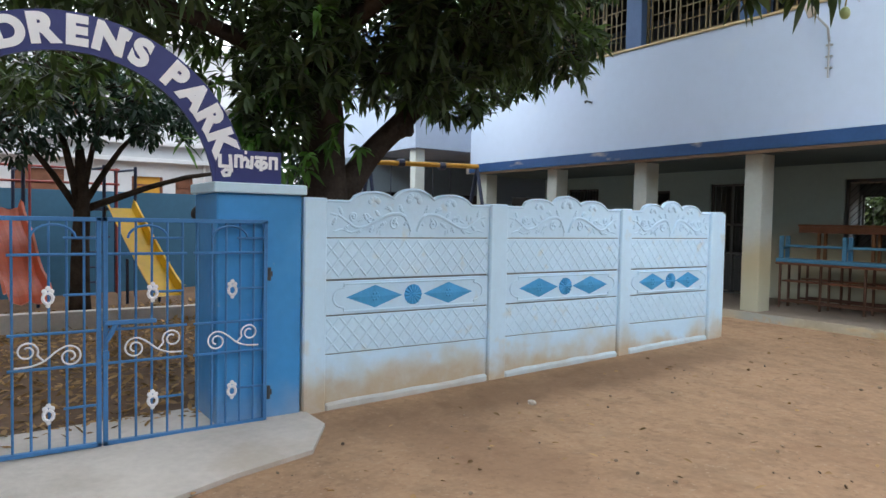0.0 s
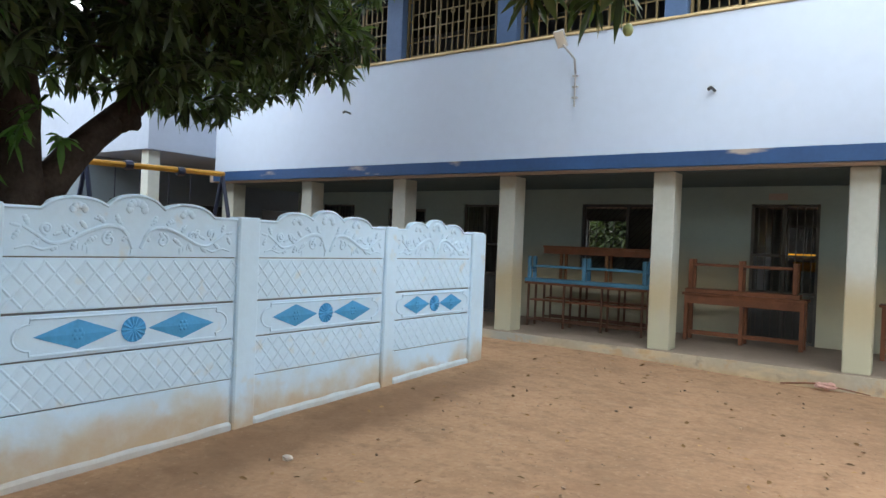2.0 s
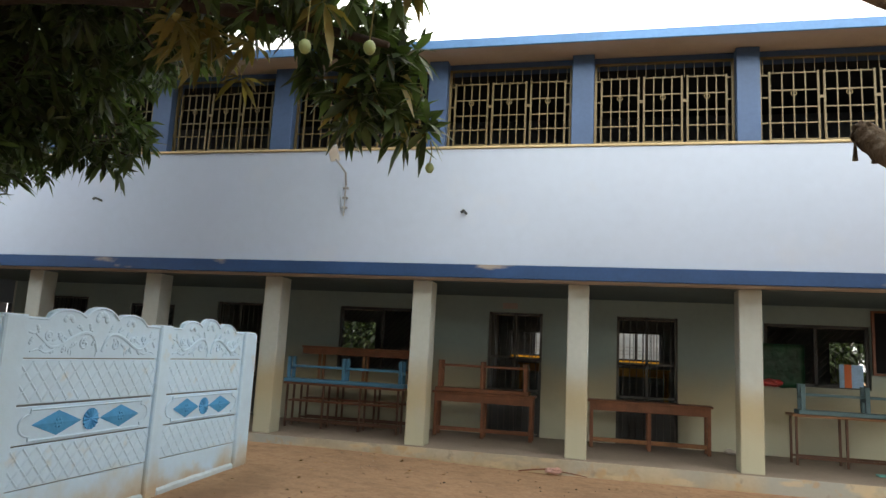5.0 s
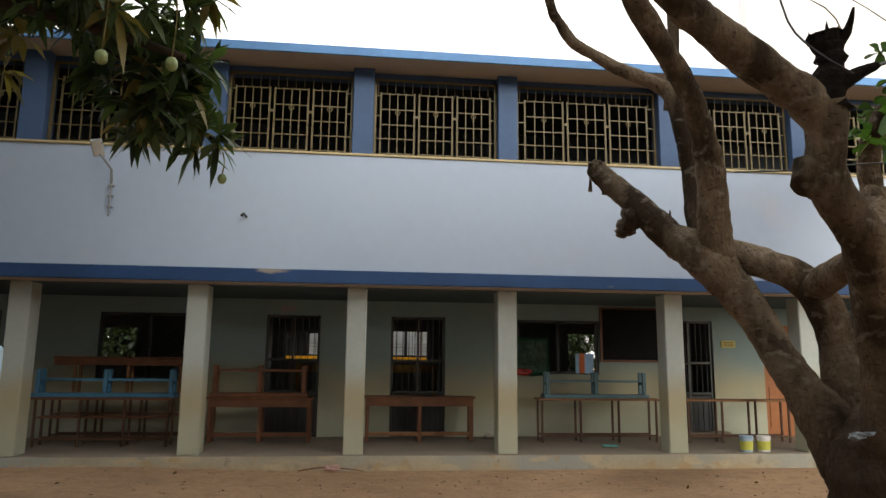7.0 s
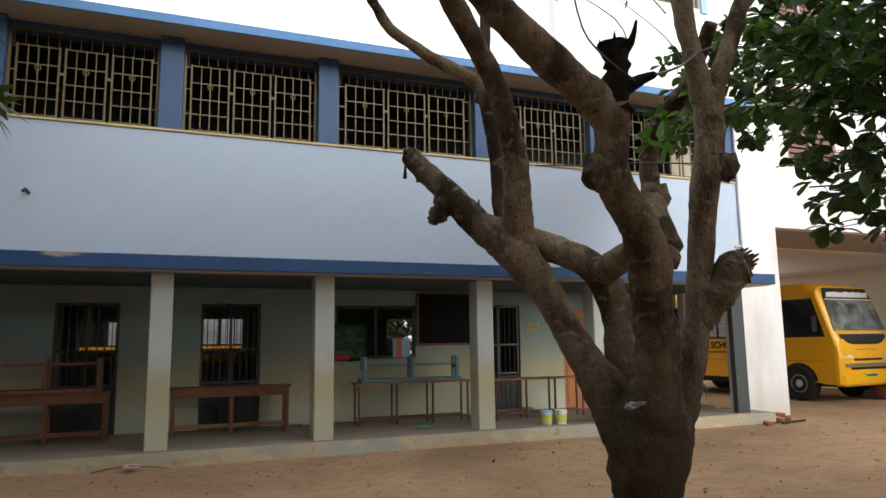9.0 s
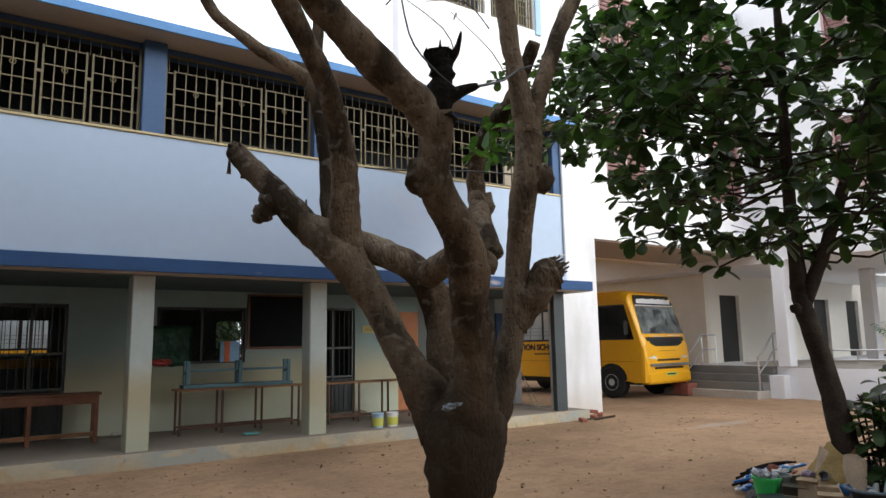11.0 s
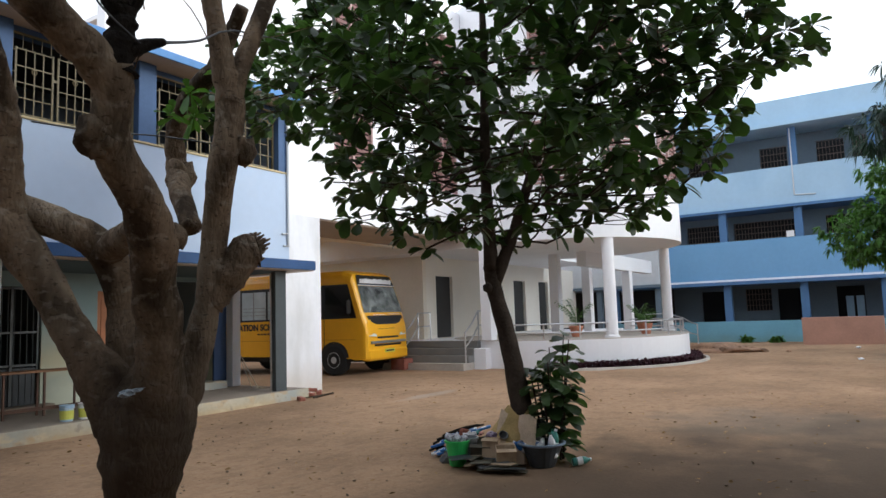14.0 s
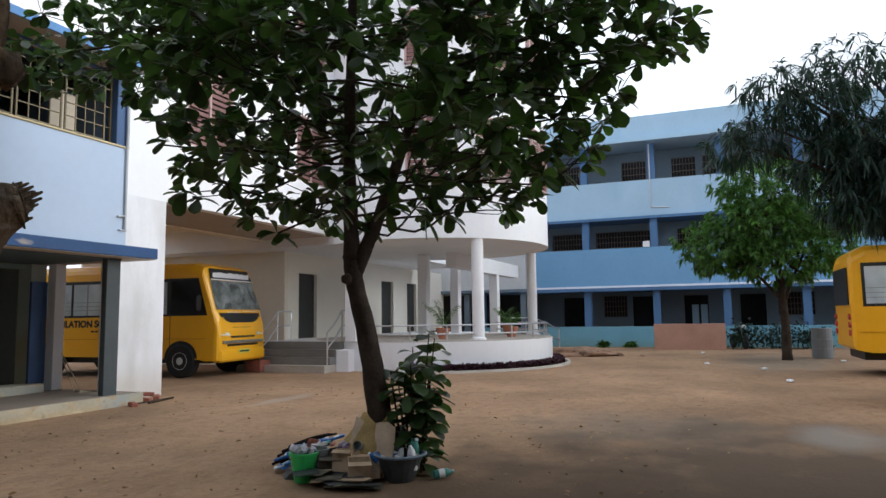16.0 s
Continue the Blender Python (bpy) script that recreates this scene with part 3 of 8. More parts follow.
for x in COLS:
    part("column", boxes((x, x + 0.29, 0.0, 0.32, 0.2, 2.62), bev=0.012), COLUMN, school, "grey-green painted square column, stained lower down")
part("column", boxes((9.98, 10.27, 0.0, 0.12, 0.2, 2.62), bev=0.008), mat("slate_column_paint", (0.06, 0.07, 0.075), 0.7, 0.12, 2, 16, 0.1), school, "slate grey corner column")
part("slab", boxes((-11.7, 10.76, -0.30, 8.5, 2.585, 2.78)), SOFFIT, school)
part("fascia", boxes((-11.55, 10.78, -0.34, -0.302, 2.60, 2.79), bev=0.006), FASCIA, school, "chipped blue slab edge")
part("parapet", boxes((-11.55, 10.08, -0.30, -0.10, 2.79, 4.50), bev=0.008), WHITE_WALL, school, "white limewashed parapet with a blue cast")
part("sill", boxes((-11.55, 10.08, -0.325, -0.06, 4.50, 4.535), bev=0.006), FRAME_YEL, school, "thin ochre sill")
for a, b in PILS:
    part("pillar", boxes((a, b, -0.29, 0.02, 4.535, 5.88), bev=0.008), PILLAR_BLUE, school, "blue painted pillar between windows")
part("lintel", boxes((-11.7, 10.1, -0.12, 0.1, 5.78, 5.88)), PILLAR_BLUE, school)
part("roof", boxes((-11.7, 10.15, -0.70, 8.6, 5.885, 5.99)), SOFFIT, school, "flat concrete roof slab with a deep overhang")
part("roof_edge", boxes((-11.7, 10.15, -0.735, -0.702, 5.87, 6.0), bev=0.005), ROOF_BLUE, school, "light blue roof edge")
part("roof_edge", boxes((10.152, 10.18, -0.70, 0.5, 5.87, 6.0), bev=0.005), ROOF_BLUE, school)

# back wall of the verandah, rooms behind it
BACK = [(-10.9, -9.9, 0.2, 2.3), (-8.9, -7.9, 1.15, 2.2), (-6.95, -6.0, 0.2, 2.3), (-4.42, -2.75, 1.15, 2.3), (-1.62, -0.68, 0.2, 2.3), (0.57, 1.55, 0.2, 2.3), (2.87, 4.40, 1.30, 2.28), (5.7, 6.62, 0.2, 2.31), (7.62, 8.4, 0.2, 2.25), (8.62, 10.2, 0.2, 2.48)]
bm = bmesh.new()
wall_with_holes(bm, "y", 2.214, 2.40, -11.7, 10.3, 0.2, 2.585, BACK)
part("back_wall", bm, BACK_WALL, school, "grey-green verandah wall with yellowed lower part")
REAR = [(-6.9, -5.7, 1.45, 2.30), (-2.0, -1.0, 1.45, 2.22), (0.7, 1.8, 1.45, 2.30), (5.6, 6.45, 1.25, 2.30)]
bm = bmesh.new()
wall_with_holes(bm, "y", 8.2, 8.4, -11.7, 10.3, 0.2, 2.585, REAR)
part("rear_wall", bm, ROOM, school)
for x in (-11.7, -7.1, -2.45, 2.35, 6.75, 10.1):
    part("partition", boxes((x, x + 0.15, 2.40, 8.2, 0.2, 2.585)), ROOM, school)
for x0, x1, z0, z1 in REAR:
    rw = part("rear_window", boxes((x0, x0 + 0.04, 8.28, 8.32, z0, z1), (x1 - 0.04, x1, 8.28, 8.32, z0, z1), (x0, x1, 8.28, 8.32, z0, z0 + 0.04), (x0, x1, 8.28, 8.32, z1 - 0.04, z1)), STEEL, school, "barred rear window")
    for k in range(1, 5):
        b = bmesh.new()
        rod(b, (x0 + (x1 - x0) * k / 5, 8.3, z0), (x0 + (x1 - x0) * k / 5, 8.3, z1), 0.008, seg=6)
        part("bar", b, STEEL, rw)
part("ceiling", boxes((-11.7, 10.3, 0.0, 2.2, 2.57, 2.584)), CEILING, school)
# upper corridor: its shade is put into dark wall, ceiling and back colours
bm = bmesh.new()
wall_with_holes(bm, "y", 2.2, 2.4, -11.7, 10.1, 2.79, 5.88, [(x, x + 0.95, 2.8, 4.95) for x in (-9.8, -5.9, -1.6, 1.9, 5.6, 8.2)])
part("corridor_wall", bm, mat("shaded_corridor_wall", (0.07, 0.085, 0.11), 0.85, 0.1, 1, 10, 0.05), school)
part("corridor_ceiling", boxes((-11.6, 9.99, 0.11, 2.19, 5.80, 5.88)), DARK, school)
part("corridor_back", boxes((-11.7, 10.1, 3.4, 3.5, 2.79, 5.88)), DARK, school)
part("end_wall", boxes((10.0, 10.1, -0.09, 8.5, 2.79, 5.88)), WHITE_WALL, school)
part("end_wall", boxes((-11.75, -11.65, -0.09, 8.5, 2.79, 5.88)), WHITE_WALL, school)
part("corner_door", boxes((10.09, 10.42, 2.0, 2.06, 0.2, 2.24), bev=0.008), mat("navy_door_paint", (0.035, 0.07, 0.16), 0.5, 0.15, 2, 20, 0.05), school, "navy blue open door leaf")
part("corner_wall", boxes((10.12, 10.43, 2.07, 2.4, 0.2, 2.585)), COLUMN, school)
for k in range(6):
    part("stair", boxes((8.7, 10.05, 3.0 + 0.27 * k, 3.28 + 0.27 * k, 0.2, 0.36 + 0.17 * k), bev=0.008), FLOOR_CEM, school, "cement stair tread in the dark stairwell")
part("stair_wall", boxes((8.5, 8.62, 2.41, 8.2, 0.2, 2.585)), ROOM, school)
part("corner_wall", boxes((10.46, 10.68, 1.85, 2.06, 0.0, 2.585), bev=0.008), CREAM_WHITE, school, "white painted corner post")


def grille_panel(w, h):
    """One cream steel grille panel, hung at its lower left corner."""
    b = bmesh.new()
    t = 0.0085

    def bar(x0, z0, x1, z1, r=t):
        box(b, min(x0, x1) - (r if x0 == x1 else 0), max(x0, x1) + (r if x0 == x1 else 0), -r, r, min(z0, z1) - (r if z0 == z1 else 0), max(z0, z1) + (r if z0 == z1 else 0))
    for x in (0, w):
        bar(x, 0.0, x, h, 0.013)
    zs = (0.07, 0.07 + (h - 0.07) * 0.24, 0.07 + (h - 0.07) * 0.47, 0.07 + (h - 0.07) * 0.72, h - 0.02)
    for z in zs:
        bar(0, z, w, z)
    for x in (w * 0.26, w * 0.5, w * 0.74):
        bar(x, zs[0], x, h + 0.0, 0.008)
    n = 12
    for j in range(n):
        a0, a1 = 2 * math.pi * j / n, 2 * math.pi * (j + 1) / n
        c = Vector((w * 0.5, 0, zs[3] - 0.045))
        rod(b, c + 0.035 * Vector((math.cos(a0), 0, math.sin(a0))), c + 0.035 * Vector((math.cos(a1), 0, math.sin(a1))), 0.009, seg=5)
    me = bpy.data.meshes.new("grille_panel")
    b.to_mesh(me)
    b.free()
    me.materials.append(GRILLE)
    return me


def corridor_window(x0, x1, parent, z0=4.535, z1=5.78, y=-0.14):
    b = bmesh.new()
    for a in (x0, x1 - 0.035):
        box(b, a, a + 0.035, y - 0.02, y + 0.02, z0, z1)
    box(b, x0, x1, y - 0.02, y + 0.02, z0, z0 + 0.03)
    box(b, x0, x1, y - 0.02, y + 0.02, z1 - 0.03, z1)
    w = x1 - x0
    side = 0.10 if w < 2.15 else 0.14
    gap = 0.075
    pw = (w - 2 * side - 2 * gap) / 3
    for z in (z0 + 0.30, z0 + 0.66, z0 + 0.98):
        box(b, x0, x0 + side, y - 0.009, y + 0.009, z - 0.009, z + 0.009)
        box(b, x1 - side, x1, y - 0.009, y + 0.009, z - 0.009, z + 0.009)
        for k in (1, 2):
            if z == z0 + 0.66:
                xx = x0 + side + k * pw + (k - 1) * gap
                box(b, xx, xx + gap, y - 0.012, y + 0.012, z - 0.02, z + 0.02)
    for k in range(int(w / 0.13)):
        xx = x0 + 0.06 + k * 0.13
        box(b, xx - 0.004, xx + 0.004, y - 0.004, y + 0.004, z0 + 1.0, z1)
    win = part("window", b, GRILLE, parent, "corridor window with a cream steel grille")
    key = round(pw, 2)
    if key not in PANELS:
        PANELS[key] = grille_panel(pw, 1.03)
    for k in range(3):
        o = new("grille_panel", PANELS[key])
        o.parent = win
        o.location = Vector((x0 + side + k * (pw + gap), y, z0 + 0.0))
    return win


PANELS = {}
for (a0, a1), (b0, b1) in zip(PILS, PILS[1:]):
    corridor_window(a1 + 0.005, b0 - 0.005, school)
# paint-board leaning inside the last corridor window
part("board", boxes((8.75, 9.25, 0.0, 0.02, 4.3, 5.25)), mat("pale_board", (0.55, 0.48, 0.38), 0.8), school, "pale board behind the last grille")


def barred_door(x0, x1, z0, z1, y, parent, leaf=0.5):
    b = bmesh.new()
    f = 0.045
    for a in (x0, x1 - f, x0 + (x1 - x0) * leaf - f / 2):
        box(b, a, a + f, y, y + 0.05, z0, z1)
    for z in (z0, z0 + 0.75, z0 + (z1 - z0) * 0.62, z1 - f):
        box(b, x0, x1, y, y + 0.045, z, z + 0.035)
    n = int((x1 - x0) / 0.1)
    d = part("door", b, STEEL, parent, "grey steel barred classroom door")
    for k in range(1, n):
        x = x0 + (x1 - x0) * k / n
        b = bmesh.new()
        rod(b, (x, y + 0.025, z0 + 0.03), (x, y + 0.025, z1 - 0.03), 0.008, seg=6)
        part("bar", b, STEEL, d)
    box_ = bmesh.new()
    box(box_, x0 + f, x1 - f, y + 0.03, y + 0.04, z0 + 0.05, z0 + 0.72)
    part("kick_plate", box_, DARK_DOOR, d)


for x0, x1, z0, z1 in BACK:
    if z0 < 0.5 and x0 > 8.5:
        continue
    if z0 < 0.5 and x0 < 7:
        barred_door(x0, x1, z0, z1, 2.26, school)
    elif z0 > 0.5:
        b = bmesh.new()
        for a in (x0, x1 - 0.05, (x0 + x1) / 2 - 0.025):
            box(b, a, a + 0.05, 2.25, 2.3, z0, z1)
        for z in (z0, z1 - 0.05):
            box(b, x0, x1, 2.25, 2.3, z, z + 0.05)
        n = int((x1 - x0) / 0.11)
        for k in range(-8, n + 1):
            xa, za, xb, zb = x0 + k * 0.11, z0, x0 + k * 0.11 + (z1 - z0), z1
            if xb > x1:
                zb -= xb - x1
                xb = x1
            if xa < x0:
                za += x0 - xa
                xa = x0
            if xb > xa:
                rod(b, (xa, 2.285, za), (xb, 2.285, zb), 0.005, seg=4)
        part("window", b, DARK_DOOR, school, "dark barred classroom window")
part("door", boxes((7.62, 8.4, 2.24, 2.28, 0.2, 2.25), (7.70, 8.32, 2.225, 2.24, 0.35, 1.1), (7.70, 8.32, 2.225, 2.24, 1.25, 2.1)), ORANGE_DOOR, school, "orange-brown panelled door")
# steps up into the last rooms
part("step", boxes((5.6, 6.75, 1.95, 2.2, 0.2, 0.30), bev=0.01), FLOOR_CEM, school)
part("step", boxes((8.6, 10.2, 1.7, 2.2, 0.2, 0.36), bev=0.01), PLINTH, school)
# name plates
b = boxes((6.78, 7.06, 2.195, 2.212, 1.82, 1.95))
pl = part("name_plate", b, mat("yellow_plate", (0.48, 0.40, 0.12), 0.6), school, "small yellow plate with unreadable lines")
part("plate_text", boxes(*[(6.82, 7.02, 2.19, 2.194, 1.85 + k * 0.03, 1.862 + k * 0.03) for k in range(3)]), WOOD, pl)
part("name_plate", boxes((-1.38, -1.12, 2.195, 2.212, 2.36, 2.46)), mat("grey_plate", (0.35, 0.30, 0.28), 0.7), school, "small faded plate over the door")
# conduits and fittings on the parapet
b = bmesh.new()
rod(b, (10.02, -0.33, 3.05), (10.02, -0.33, 5.85), 0.022)
rod(b, (9.9, -0.33, 3.05), (10.05, -0.33, 3.05), 0.015)
rod(b, (9.86, -0.33, 3.28), (10.02, -0.33, 3.30), 0.02)
part("pipe", b, mat("grey_pipe", (0.45, 0.47, 0.50), 0.6), school, "grey downpipe on the corner")
b = bmesh.new()
rod(b, (10.2, 0.36, 2.8), (10.2, 0.36, 6.0), 0.05)
part("pipe", b, PIER_WHITE, school, "white painted downpipe")
for x, z in ((-1.615, 3.53), (-7.75, 3.72)):
    b = bmesh.new()
    rod(b, (x, -0.29, z), (x - 0.02, -0.42, z + 0.02), 0.018)
    rod(b, (x - 0.02, -0.42, z + 0.02), (x - 0.04, -0.45, z - 0.01), 0.022)
    part("spout", b, BUS_BLACK if x > -5 else STEEL, school, "small pipe spout in the parapet")

# flood lamp on a bracket
lamp = thing("flood_lamp", "grey flood lamp on a bracket fixed to the parapet", "lamp", (-3.5, -0.31, 3.6))
b = bmesh.new()
rod(b, (-3.48, -0.33, 3.48), (-3.48, -0.33, 4.02), 0.012)
rod(b, (-3.48, -0.33, 3.95), (-3.46, -0.42, 4.12), 0.016)
rod(b, (-3.46, -0.42, 4.12), (-3.58, -0.55, 4.30), 0.014)
for z in (3.6, 3.75, 3.9):
    box(b, -3.52, -3.44, -0.34, -0.30, z, z + 0.02)
part("bracket", b, mat("grey_metal", (0.35, 0.36, 0.37), 0.5, metal=0.4), lamp)
b = bmesh.new()
box(b, -0.075, 0.075, -0.025, 0.025, -0.12, 0.12, bev=0.01, m=pose(-3.61, -0.57, 4.38, 35, -12, 10))
hd = part("lamp_head", b, mat("grey_alloy", (0.5, 0.52, 0.54), 0.4, metal=0.5), lamp)
b = bmesh.new()
box(b, -0.062, 0.062, -0.03, -0.026, -0.105, 0.105, m=pose(-3.61, -0.57, 4.38, 35, -12, 10))
part("lens", b, LAMP_GLASS, hd)

# ---- wing at the far end of the block ----
wing = thing("school_wing", "projecting white upper wing over a shaded ground floor", "school building", (-14, 2, 0))
# darker copy of the block's limewash: the wing's shade is put into its colour
part("parapet", boxes((-18, -11.56, -1.8, 8, 3.08, 5.0), bev=0.01), mat("shaded_blue_limewash", (0.33, 0.40, 0.52), 0.8, 0.06, 0.6, 8, 0.1, extra=blots((0.27, 0.33, 0.44), 0.5, 0.8, 0.6, 0.5, (1, 1, 0.35))), wing)
part("upper_wall", boxes((-18, -11.9, -1.5, 8, 5.0, 6.3)), PILLAR_BLUE, wing)
bm = bmesh.new()
wall_with_holes(bm, "x", -14.2, -14.0, -1.8, 8, 0, 3.08, [(-1.2, 0.0, 0.2, 2.2), (0.8, 2.0, 0.9, 2.2), (3, 4.5, 0.9, 2.2)])
part("wall", bm, FAR_WALL, wing)
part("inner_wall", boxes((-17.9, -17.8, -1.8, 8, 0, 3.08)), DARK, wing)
for y in (-1.7, 0.2, 2.4):
    part("column", boxes((-11.95, -11.7, y, y + 0.25, 0, 3.08), bev=0.01), COLUMN, wing)
part("side_wall", boxes((-18, -14.2, -1.8, -1.6, 0, 3.08)), FAR_WALL, wing)

# ---- white hall with a porch and a round front ----
hall = thing("white_hall", "white three-storey hall with a drive-in porch and a round front", "building", (18, 4, 0))
part("pier", boxes((10.42, 11.86, 0.546, 0.64, -0.2, 3.90)), PIER_WHITE, hall, "stained white pier")
bm = bmesh.new()
wall_with_holes(bm, "y", 0.551, 0.80, 10.3, 18.45, 3.90, 11.2, [(12.4, 13.9, 5.25, 7.1), (16.5, 18.0, 5.25, 7.1), (12.4, 13.9, 8.6, 10.2), (16.5, 18.0, 8.6, 10.2)])
part("front_wall", bm, CREAM_WHITE, hall)
bm = bmesh.new()
wall_with_holes(bm, "y", 0.551, 0.80, 6.7, 10.3, 6.0, 11.2, [(7.0, 8.85, 8.5, 9.9), (9.0, 10.25, 8.5, 9.9)])
part("front_wall", bm, CREAM_WHITE, hall)
for x0, x1 in ((7.0, 8.85), (9.0, 10.24)):
    corridor_window(x0, x1, hall, 8.5, 9.74, 0.62)
part("pillar", boxes((10.26, 10.42, 0.50, 0.55, 8.4, 11.0)), FAR_PALE, hall)
part("back", boxes((9.2, 18, 3.5, 3.6, 6.0, 11.2)), DARK, hall)
bm = bmesh.new()
poly_side = [(6.72, 0.80), (6.9, 0.80), (12.0, 8.0), (11.8, 8.0)]
lo, hi = [bm.verts.new((x, y, 6.0)) for x, y in poly_side], [bm.verts.new((x, y, 11.2)) for x, y in poly_side]
bm.faces.new(lo[::-1])
bm.faces.new(hi)
for j in range(4):
    bm.faces.new((lo[j], lo[(j + 1) % 4], hi[(j + 1) % 4], hi[j]))
part("side", bm, CREAM_WHITE, hall)
part("ceiling", boxes((10.4, 19.5, 0.80, 3.0, 3.90, 4.0)), SOFFIT, hall)
part("beam", boxes((10.4, 19.5, 3.0, 3.3, 3.86, 4.4)), PORCH_WALL, hall)
part("ceiling", boxes((10.4, 19.5, 3.3, 7.5, 4.35, 4.45)), PORCH_WALL, hall)
part("porch_wall", boxes((19.5, 19.7, 3.0, 12, 0.0, 4.35)), PORCH_WALL, hall, "shaded beige porch wall")
part("roof", boxes((11.8, 26, 0.8, 12, 11.2, 11.35)), CREAM_WHITE, hall)
bm = bmesh.new()
wall_with_holes(bm, "y", 3.0, 3.2, 19.7, 33.2, 0.82, 3.66, [(20.3, 21.4, 0.83, 3.0), (26.3, 27.4, 0.83, 3.0), (28.8, 29.8, 0.83, 3.0)])
part("hall_wall", bm, HALL_WALL, hall, "cream wall of the raised verandah")
for x0, x1 in ((20.3, 21.4), (26.3, 27.4), (28.8, 29.8)):
    part("door", boxes((x0, x1, 3.12, 3.16, 0.83, 3.0), (x0 + 0.04, x0 + 0.09, 3.06, 3.12, 0.83, 3.0)), mat("grey_door", (0.045, 0.045, 0.043), 0.6), hall, "dark grey door")
RC, RR = (21.75, -1.25), 3.75


def round_wall(bm, r, z0, z1, cx=RC[0], cy=RC[1], seg=72):
    a = [bm.verts.new((cx + r * math.cos(2 * math.pi * j / seg), cy + r * math.sin(2 * math.pi * j / seg), z0)) for j in range(seg)]
    b = [bm.verts.new((v.co.x, v.co.y, z1)) for v in a]
    for j in range(seg):
        bm.faces.new((a[j], a[(j + 1) % seg], b[(j + 1) % seg], b[j]))
    bm.faces.new(a[::-1])
    bm.faces.new(b)


bm = bmesh.new()
round_wall(bm, RR, 3.65, 11.4)
part("round_front", bm, CREAM_WHITE, hall, "smooth white round wall", smooth=False)
part("upper_floor", boxes((18.46, 29.5, 0.56, 12, 3.66, 11.2)), CREAM_WHITE, hall)
bm = bmesh.new()
round_wall(bm, RR + 0.05, -0.2, 0.80)
part("platform", bm, CREAM_WHITE, hall, "white curved platform wall")
bm = bmesh.new()
round_wall(bm, RR + 0.04, 0.802, 0.825)
part("platform_floor", bm, CONCRETE, hall)
part("platform_block", boxes((18.25, 29.5, -0.6, 3.0, -0.2, 0.818)), CREAM_WHITE, hall)
for x, y, r in ((19.15, -3.67, 0.17), (24.25, -3.9, 0.17)):
    bm = bmesh.new()
    lathe(bm, [(r * 1.25, 0), (r * 1.25, 0.06), (r, 0.08), (r, 2.84)], (x, y, 0.82), 24)
    part("round_column", bm, CREAM_WHITE, hall, "round white column", smooth=False)
for x, y in ((17.95, -0.45), (26.0, -0.5), (22.75, -0.55), (27.3, -1.69)):
    part("square_column", boxes((x, x + 0.35, y, y + 0.33, 0.82, 3.14 if x > 27 else 3.64), bev=0.01), CREAM_WHITE, hall, "square white column")
part("link_beam", boxes((22.6, 30.5, -1.7, -1.35, 3.15, 3.7)), CREAM_WHITE, hall)
for k in range(4):
    part("step", boxes((17.15 + 0.28 * k, 18.3, 0.05, 2.98, 0.205 * k if k else -0.1, 0.205 * (k + 1) - 0.002), bev=0.012), STEP_GREY if k else CONCRETE, hall, "grey stone step" if k else "rough cement lowest step")
part("step_side", boxes((17.75, 18.24, -0.35, 0.048, -0.1, 0.6), bev=0.01), CREAM_WHITE, hall)


def louvre(parent, m, w=1.5, h=1.85):
    b = bmesh.new()
    for a in (-w / 2, w / 2 - 0.06):
        box(b, a, a + 0.06, -0.04, 0.06, 0, h, m=m)
    box(b, -w / 2, w / 2, -0.04, 0.06, 0, 0.05, m=m)
    box(b, -w / 2, w / 2, -0.04, 0.06, h - 0.05, h, m=m)
    box(b, -0.03, 0.03, -0.03, 0.05, 0, h, m=m)
    f = part("window", b, mat("pinkish_frame", (0.45, 0.30, 0.28), 0.6) if "PF" not in LOUV else LOUV["PF"], parent, "window with red-brown louvre slats")
    LOUV["PF"] = f.data.materials[0]
    b = bmesh.new()
    for k in range(13):
        z = 0.1 + k * (h - 0.2) / 12.5
        box(b, -w / 2 + 0.06, w / 2 - 0.06, 0.0, 0.03, z, z + 0.085, m=m)
    part("slats", b, LOUVRE, f)
    b = bmesh.new()
    box(b, -w / 2, w / 2, 0.065, 0.075, 0, h, m=m)
    part("pane", b, DARK, f)


LOUV = {}
for x0 in (12.4, 16.5):
    for z in (5.25,):
        louvre(hall, pose(x0 + 0.75, 0.60, z), 1.5, 1.85)
    louvre(hall, pose(x0 + 0.75, 0.60, 8.6), 1.5, 1.6)
for a in (200, 231, 262):
    for z, h in ((5.25, 1.85), (8.6, 1.6)):
        louvre(hall, pose(RC[0] + (RR + 0.03) * math.cos(radians(a)), RC[1] + (RR + 0.03) * math.sin(radians(a)), z, 0, 0, a + 90), 1.15, h)


def steel_rail(pts, name, label, zs=(0.12, 0.48, 0.88), posts=True):
    r = thing(name, label, "railing", pts[0])
    for z in zs[1:]:
        b = bmesh.new()
        tube(b, [(p[0], p[1], p[2] + z) for p in pts], [0.022] * len(pts), seg=8, sub=1)
        part("rail", b, CHROME, r, "stainless steel tube")
    for p in pts[::2]:
        b = bmesh.new()
        rod(b, (p[0], p[1], p[2]), (p[0], p[1], p[2] + zs[-1]), 0.024, seg=8)
        part("post", b, CHROME, r)
    return r


